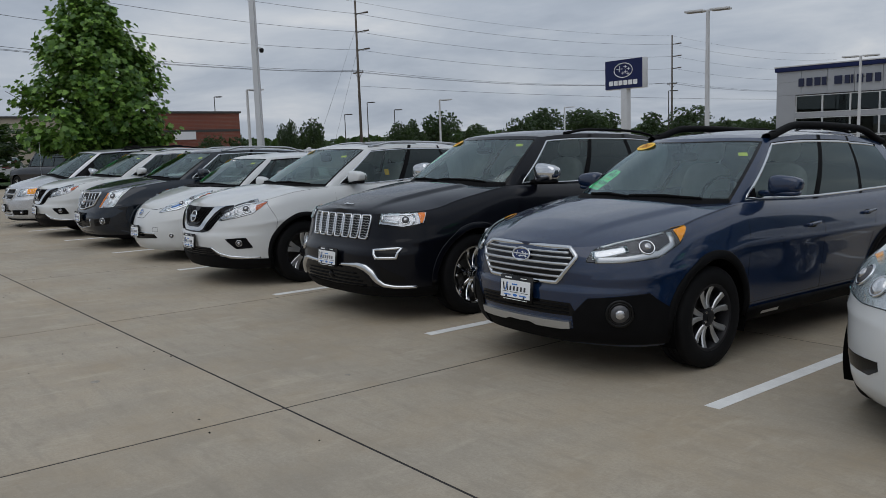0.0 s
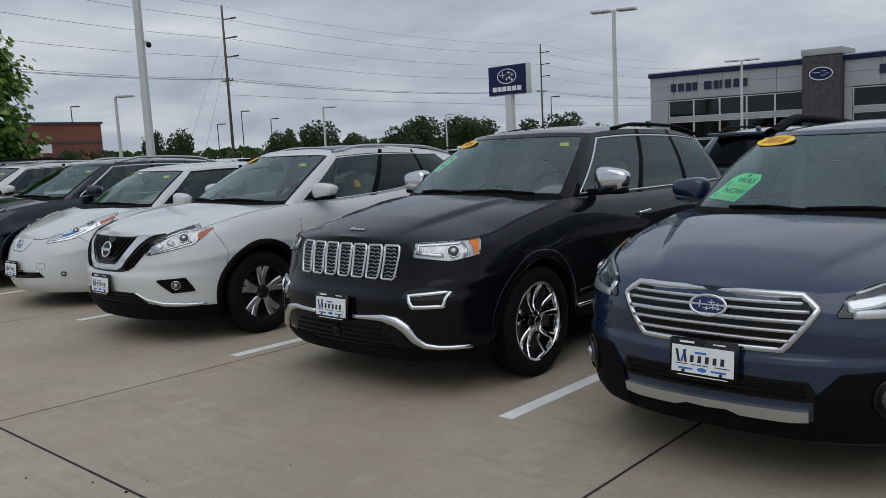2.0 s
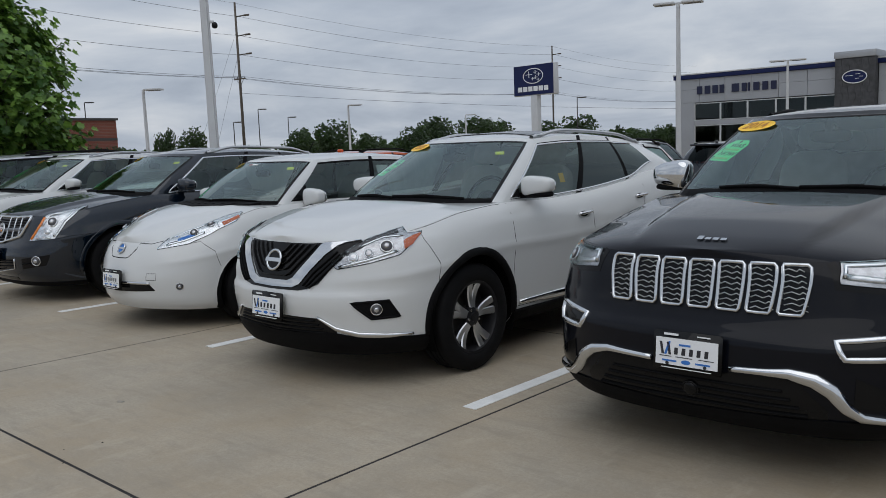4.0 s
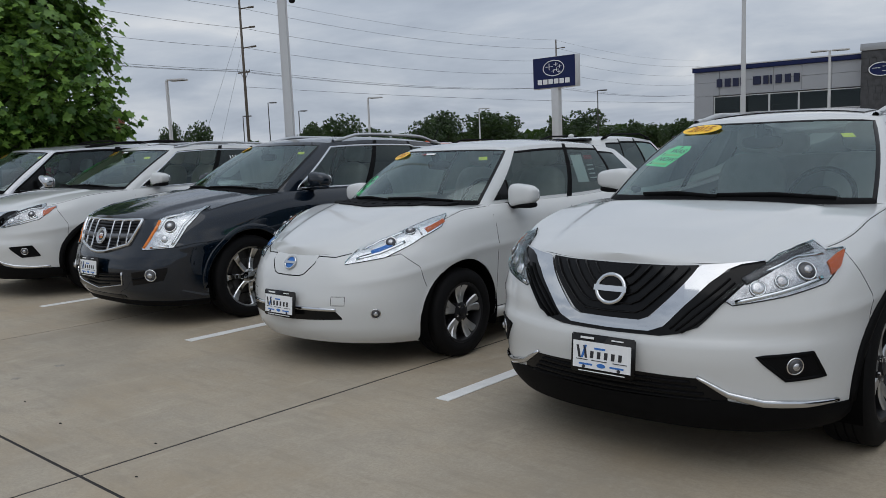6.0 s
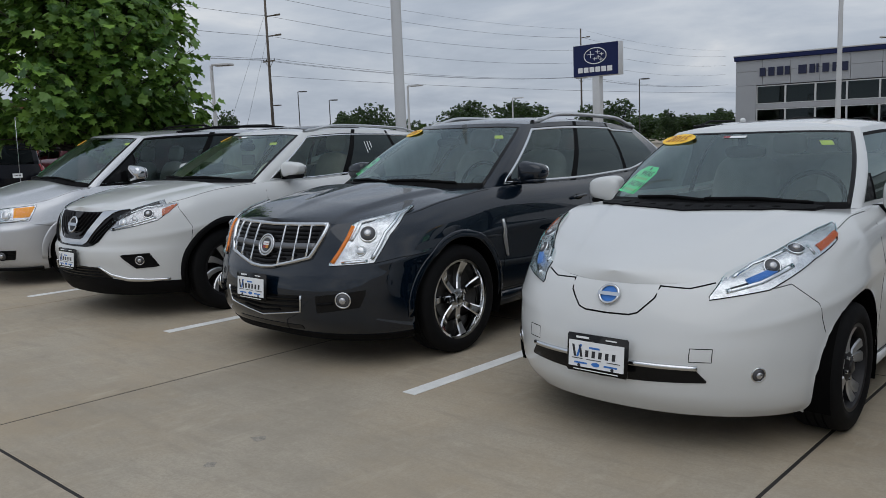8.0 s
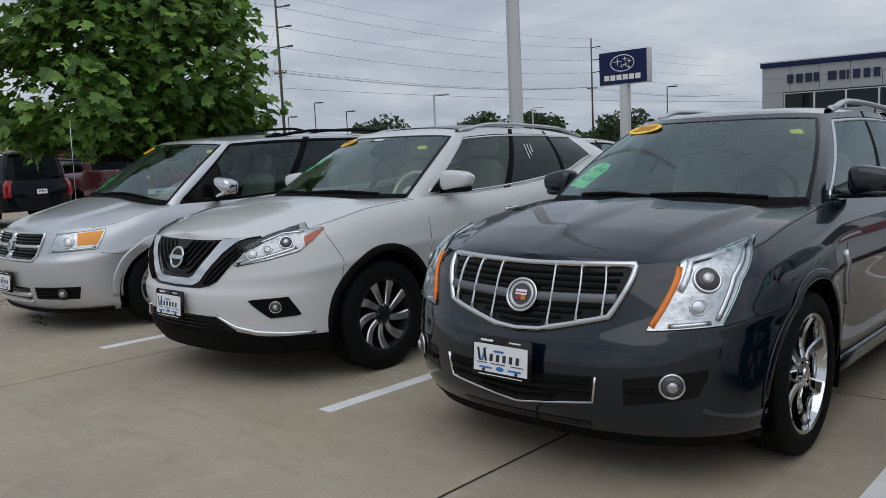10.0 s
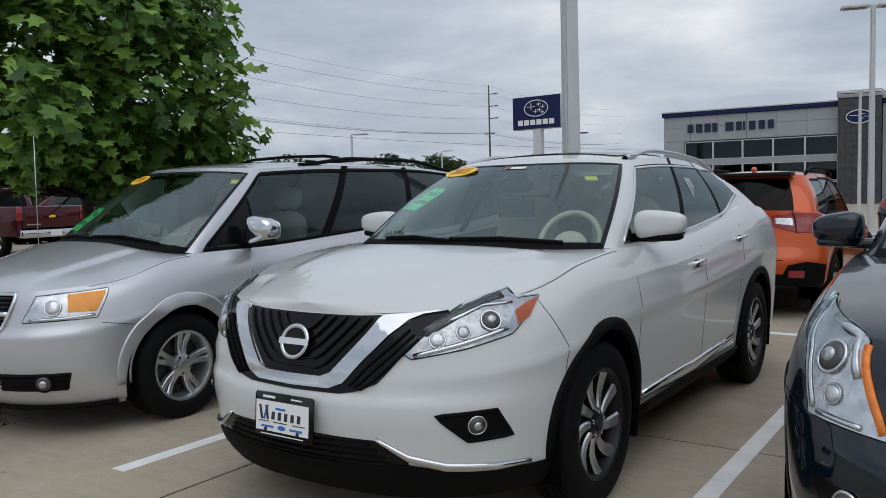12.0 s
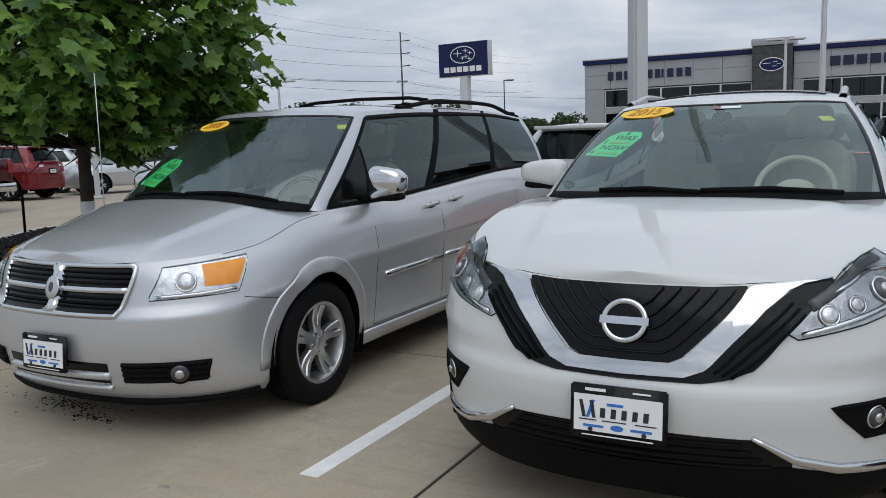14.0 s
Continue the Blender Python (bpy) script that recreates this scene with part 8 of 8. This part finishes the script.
for a, b in ((U0, U1), (U1, U2), (U2, U3)):
    for z in LEV:
        wire(a, b, z, z, 0.5)
    for dx in (-1.1, -0.45, 1.1):
        wire(a, b, 11.2, 11.2, dx, 1.1)
    wire(a, b, 20.5, 20.5, 0, 1.2, 0.014, "thin overhead earth wire")
wire(U1, (-40.0, 140.0), 9.2, 5.0, 0, 1.0)
for dz, far in ((17.0, 7.0), (14.0, 4.0)):
    ob = verts_rod(None, "guy_wire", [(U1[0], U1[1], dz), (U1[0] - 2.0, U1[1] - far, -1.0)], 0.014, "wire", 5)
    tagged(ob, "thin steel guy wire of the pole", "guy wire", "guy wires")

# ---- maker's sign on its post ----
M["signblue"] = surface("sign_blue", (0.007, 0.014, 0.07), 0.5, 0.0, 1.0, 0.05, 0.0, 60, spec=0.25)
M["signwhite"] = surface("sign_white", (0.74, 0.75, 0.76), 0.4, 0.0, 1.0, 0.04)
M["letter"] = surface("letter_blue", (0.008, 0.013, 0.045), 0.7, 0.0, 2.0, 0.06)
sign = thing("pylon_sign", "dark blue dealership pylon sign with white oval on a grey post", "sign", Matrix.Translation((-40.7, 51.5, 0)) @ Matrix.Rotation(radians(-6), 4, "Z"))
box_part("sign_cabinet", -2.1, 2.1, -0.05, 0.55, 5.2, 7.62, M["pole"], sign, bev=0.03)
face = box_part("sign_face", -2.06, 2.06, -0.09, -0.048, 5.24, 7.58, M["signblue"], sign)
sm = Matrix.Translation((0, -0.095, 6.72)) @ Matrix.Rotation(radians(90), 4, "X")
hoop("emblem_ring", 1.02, 0.58, 0.035, M["signwhite"], sign, sm, 48, 6)
for x, y, k in ((-0.42, 0.12, 0.36), (0.25, 0.28, 0.2), (0.6, 0.1, 0.18), (0.3, -0.12, 0.2), (-0.02, -0.22, 0.18), (0.55, -0.3, 0.16)):
    bar_on("star_bar", sm, x - k, x + k, y - 0.02, y + 0.02, M["signwhite"], face, 0.02)
    bar_on("star_bar", sm, x - 0.025, x + 0.025, y - k * 0.7, y + k * 0.7, M["signwhite"], face, 0.022)
for i in range(6):
    bar_on("letter_bar", sm, -1.6 + i * 0.545, -1.17 + i * 0.545, -1.2, -0.82, M["signwhite"], face, 0.02)
box_part("sign_post", -0.32, 0.32, -0.05, 0.45, lot_z(51.5) - 0.1, 5.22, M["pole"], sign, bev=0.02)

# ---- dealership building ----
M["panel"] = surface("grey_metal_panel", (0.345, 0.358, 0.38), 0.45, 0.3, 0.5, 0.05, 0.0, 30)
M["stone"] = surface("dark_stone_tile", (0.055, 0.056, 0.06), 0.8, 0.0, 2.2, 0.45, 0.5, 25)
M["shop"] = glass("shop_glass", (0.16, 0.18, 0.19))
M["inside"] = surface("shop_interior", (0.10, 0.095, 0.09), 0.9, 0.0, 0.7, 0.4)
ZG = lot_z(71.0)
deal = thing("dealership", "grey panelled car dealership with blue cornice and dark stone pier", "building", Matrix.Translation((0, 71.2, 0)))


def wing(x0, x1, top, glass_from, glass_to, step=2.6):
    """A wing of the front: panels above, two bands of shop windows below, cornice and roof."""
    w = box_part("wall", x0, x1, 0.35, 24, ZG - 0.3, top - 0.05, M["inside"], deal)
    n = int(round((x1 - x0) / step))
    for i in range(n):
        a, b = lerp(x0, x1, i / n), lerp(x0, x1, (i + 1) / n)
        for z0, z1 in ((4.55, 5.75), (5.77, top - 0.42)):
            box_part("wall_panel", a + 0.015, b - 0.015, 0.0, 0.3, z0, z1, M["panel"], w)
    if glass_from > x0:
        box_part("wall_panel", x0 + 0.015, glass_from - 0.05, 0.0, 0.3, ZG, 4.53, M["panel"], w)
    if glass_to < x1:
        box_part("wall_panel", glass_to + 0.05, x1 - 0.015, 0.0, 0.3, ZG, 4.53, M["panel"], w)
    m = max(1, int(round((glass_to - glass_from) / step)))
    for i in range(m):
        a, b = lerp(glass_from, glass_to, i / m), lerp(glass_from, glass_to, (i + 1) / m)
        for z0, z1 in ((2.85, 4.45), (0.75, 2.4), (ZG + 0.3, 0.7)):
            win = new("window")
            win.parent = w
            pane = box_part("pane", a + 0.06, b - 0.06, 0.12, 0.14, z0 + 0.05, z1 - 0.05, M["shop"], win)
            bm = boxes(bmesh.new(), (a, a + 0.07, 0.02, 0.2, z0, z1), (b - 0.07, b, 0.02, 0.2, z0, z1), (a + 0.07, b - 0.07, 0.02, 0.2, z0, z0 + 0.07), (a + 0.07, b - 0.07, 0.02, 0.2, z1 - 0.07, z1))
            part("window_frame", bm, M["pole"], win, "", False)
    box_part("transom", glass_from, glass_to, 0.0, 0.3, 2.42, 2.83, M["panel"], w)
    box_part("cornice", x0 - 0.1, x1 + 0.05, -0.22, 0.5, top - 0.4, top - 0.02, M["signblue"], deal, bev=0.02)
    box_part("coping", x0 - 0.14, x1 + 0.05, -0.28, 0.6, top - 0.02, top + 0.1, M["pole"], deal, bev=0.02)
    return w


wing(-38.0, -23.45, 7.15, -36.1, -23.5)
wing(-20.3, 16.0, 7.15, -19.6, 15.0, 2.9)
pier = box_part("pier", -23.4, -20.35, -0.9, 3.0, ZG - 0.2, 7.3, M["stone"], deal, "dark stone clad pier")
random.seed(5)
for i in range(6):
    for j in range(15):
        dz = (7.25 - ZG) / 15
        x0 = -23.4 + i * 0.508 + (0.12 if j % 2 else 0)
        if x0 + 0.4 < -20.34:
            box_part("stone_tile", x0, x0 + 0.49, -0.93 - random.uniform(0, 0.03), -0.88, ZG + j * dz, ZG + (j + 1) * dz - 0.015, M["stone"], pier)
box_part("pier_cap", -23.48, -20.27, -1.02, 3.1, 7.3, 7.85, M["panel"], deal, bev=0.03)
pm = Matrix.Translation((-21.87, -0.99, 5.75)) @ Matrix.Rotation(radians(90), 4, "X")
oval = disc("emblem_oval", 0.92, 0.52, M["signblue"], deal, pm, 0.08)
hoop("emblem_ring", 0.92, 0.52, 0.04, M["signwhite"], oval, pm, 40, 6)
for x, y, k in ((-0.4, 0.1, 0.3), (0.25, 0.2, 0.18), (0.5, 0.0, 0.16), (0.2, -0.15, 0.16)):
    bar_on("star_bar", pm @ Matrix.Translation((0, 0, 0.01)), x - k, x + k, y - 0.02, y + 0.02, M["signwhite"], oval, 0.01)
fm = Matrix.Translation((0, -0.02, 0)) @ Matrix.Rotation(radians(90), 4, "X")
for i, x in enumerate((-35.85, -35.1, -34.35, -33.65, -32.55, -31.6, -31.0, -30.55, -29.75, -29.0)):
    w = (0.62, 0.66, 0.66, 0.5, 0.85, 0.55, 0.2, 0.66, 0.62, 0.6)[i]
    bar_on("letter_bar", fm, x + w * 0.1, x + w * 0.88, 5.28, 6.02, M["letter"], deal, 0.12)
for i in range(6):
    bar_on("letter_bar", fm, -17.6 + i * 0.95, -16.85 + i * 0.95, 5.4, 6.15, M["letter"], deal, 0.12)

# ---- brick building beyond the lot ----
def brick_material():
    m, nt, b = nodes_of("brick_wall")
    g = nt.nodes.new("ShaderNodeTexCoord")
    sp = nt.nodes.new("ShaderNodeSeparateXYZ")
    cb = nt.nodes.new("ShaderNodeCombineXYZ")
    ad = nt.nodes.new("ShaderNodeMath")
    ad.operation = "ADD"
    nt.links.new(g.outputs["Object"], sp.inputs[0])
    nt.links.new(sp.outputs["X"], ad.inputs[0])
    nt.links.new(sp.outputs["Y"], ad.inputs[1])
    nt.links.new(ad.outputs[0], cb.inputs["X"])
    nt.links.new(sp.outputs["Z"], cb.inputs["Y"])
    t = nt.nodes.new("ShaderNodeTexBrick")
    t.inputs["Scale"].default_value = 2.2
    t.inputs["Color1"].default_value, t.inputs["Color2"].default_value, t.inputs["Mortar"].default_value = (0.22, 0.062, 0.038, 1), (0.17, 0.048, 0.032, 1), (0.2, 0.15, 0.12, 1)
    nt.links.new(cb.outputs[0], t.inputs["Vector"])
    nt.links.new(mix(nt, ramp(nt, noise_node(nt, 0.35, 5), ((0.35, (0,) * 3), (0.7, (0.35,) * 3))), t.outputs["Color"], (0.13, 0.04, 0.03)), b.inputs["Base Color"])
    b.inputs["Roughness"].default_value = 0.9
    return m


M["brick"] = brick_material()
M["tan"] = surface("tan_block", (0.36, 0.32, 0.26), 0.9, 0.0, 1.0, 0.12, 0.2, 20)
bk = thing("brick_building", "red brick and tan block store with a flat roof", "building", Matrix.Translation((-64.2, 28.3, 0)) @ Matrix.Rotation(radians(8), 4, "Z"))
wl = box_part("wall", -16.0, 0.0, -9.5, 0.0, -1.5, 4.45, M["brick"], bk)
box_part("coping", -16.1, 0.12, -9.6, 0.12, 4.45, 4.62, M["bronze"], bk)
box_part("soldier_band", -0.02, 0.03, -9.5, 0.0, 2.9, 3.1, M["bronze"], bk)
box_part("store_sign", 0.0, 0.08, -6.4, -4.4, 2.3, 2.95, M["signwhite"], bk, "white lit store sign")
box_part("store_wing", -30.0, -2.0, -34.0, -9.6, -1.5, 4.2, M["tan"], bk, "tan block wing")
box_part("wing_band", -1.99, -1.9, -34.0, -9.6, 2.0, 2.6, M["kerb"], bk)
box_part("wing_coping", -30.1, -1.85, -34.1, -9.6, 4.2, 4.35, M["bronze"], bk)
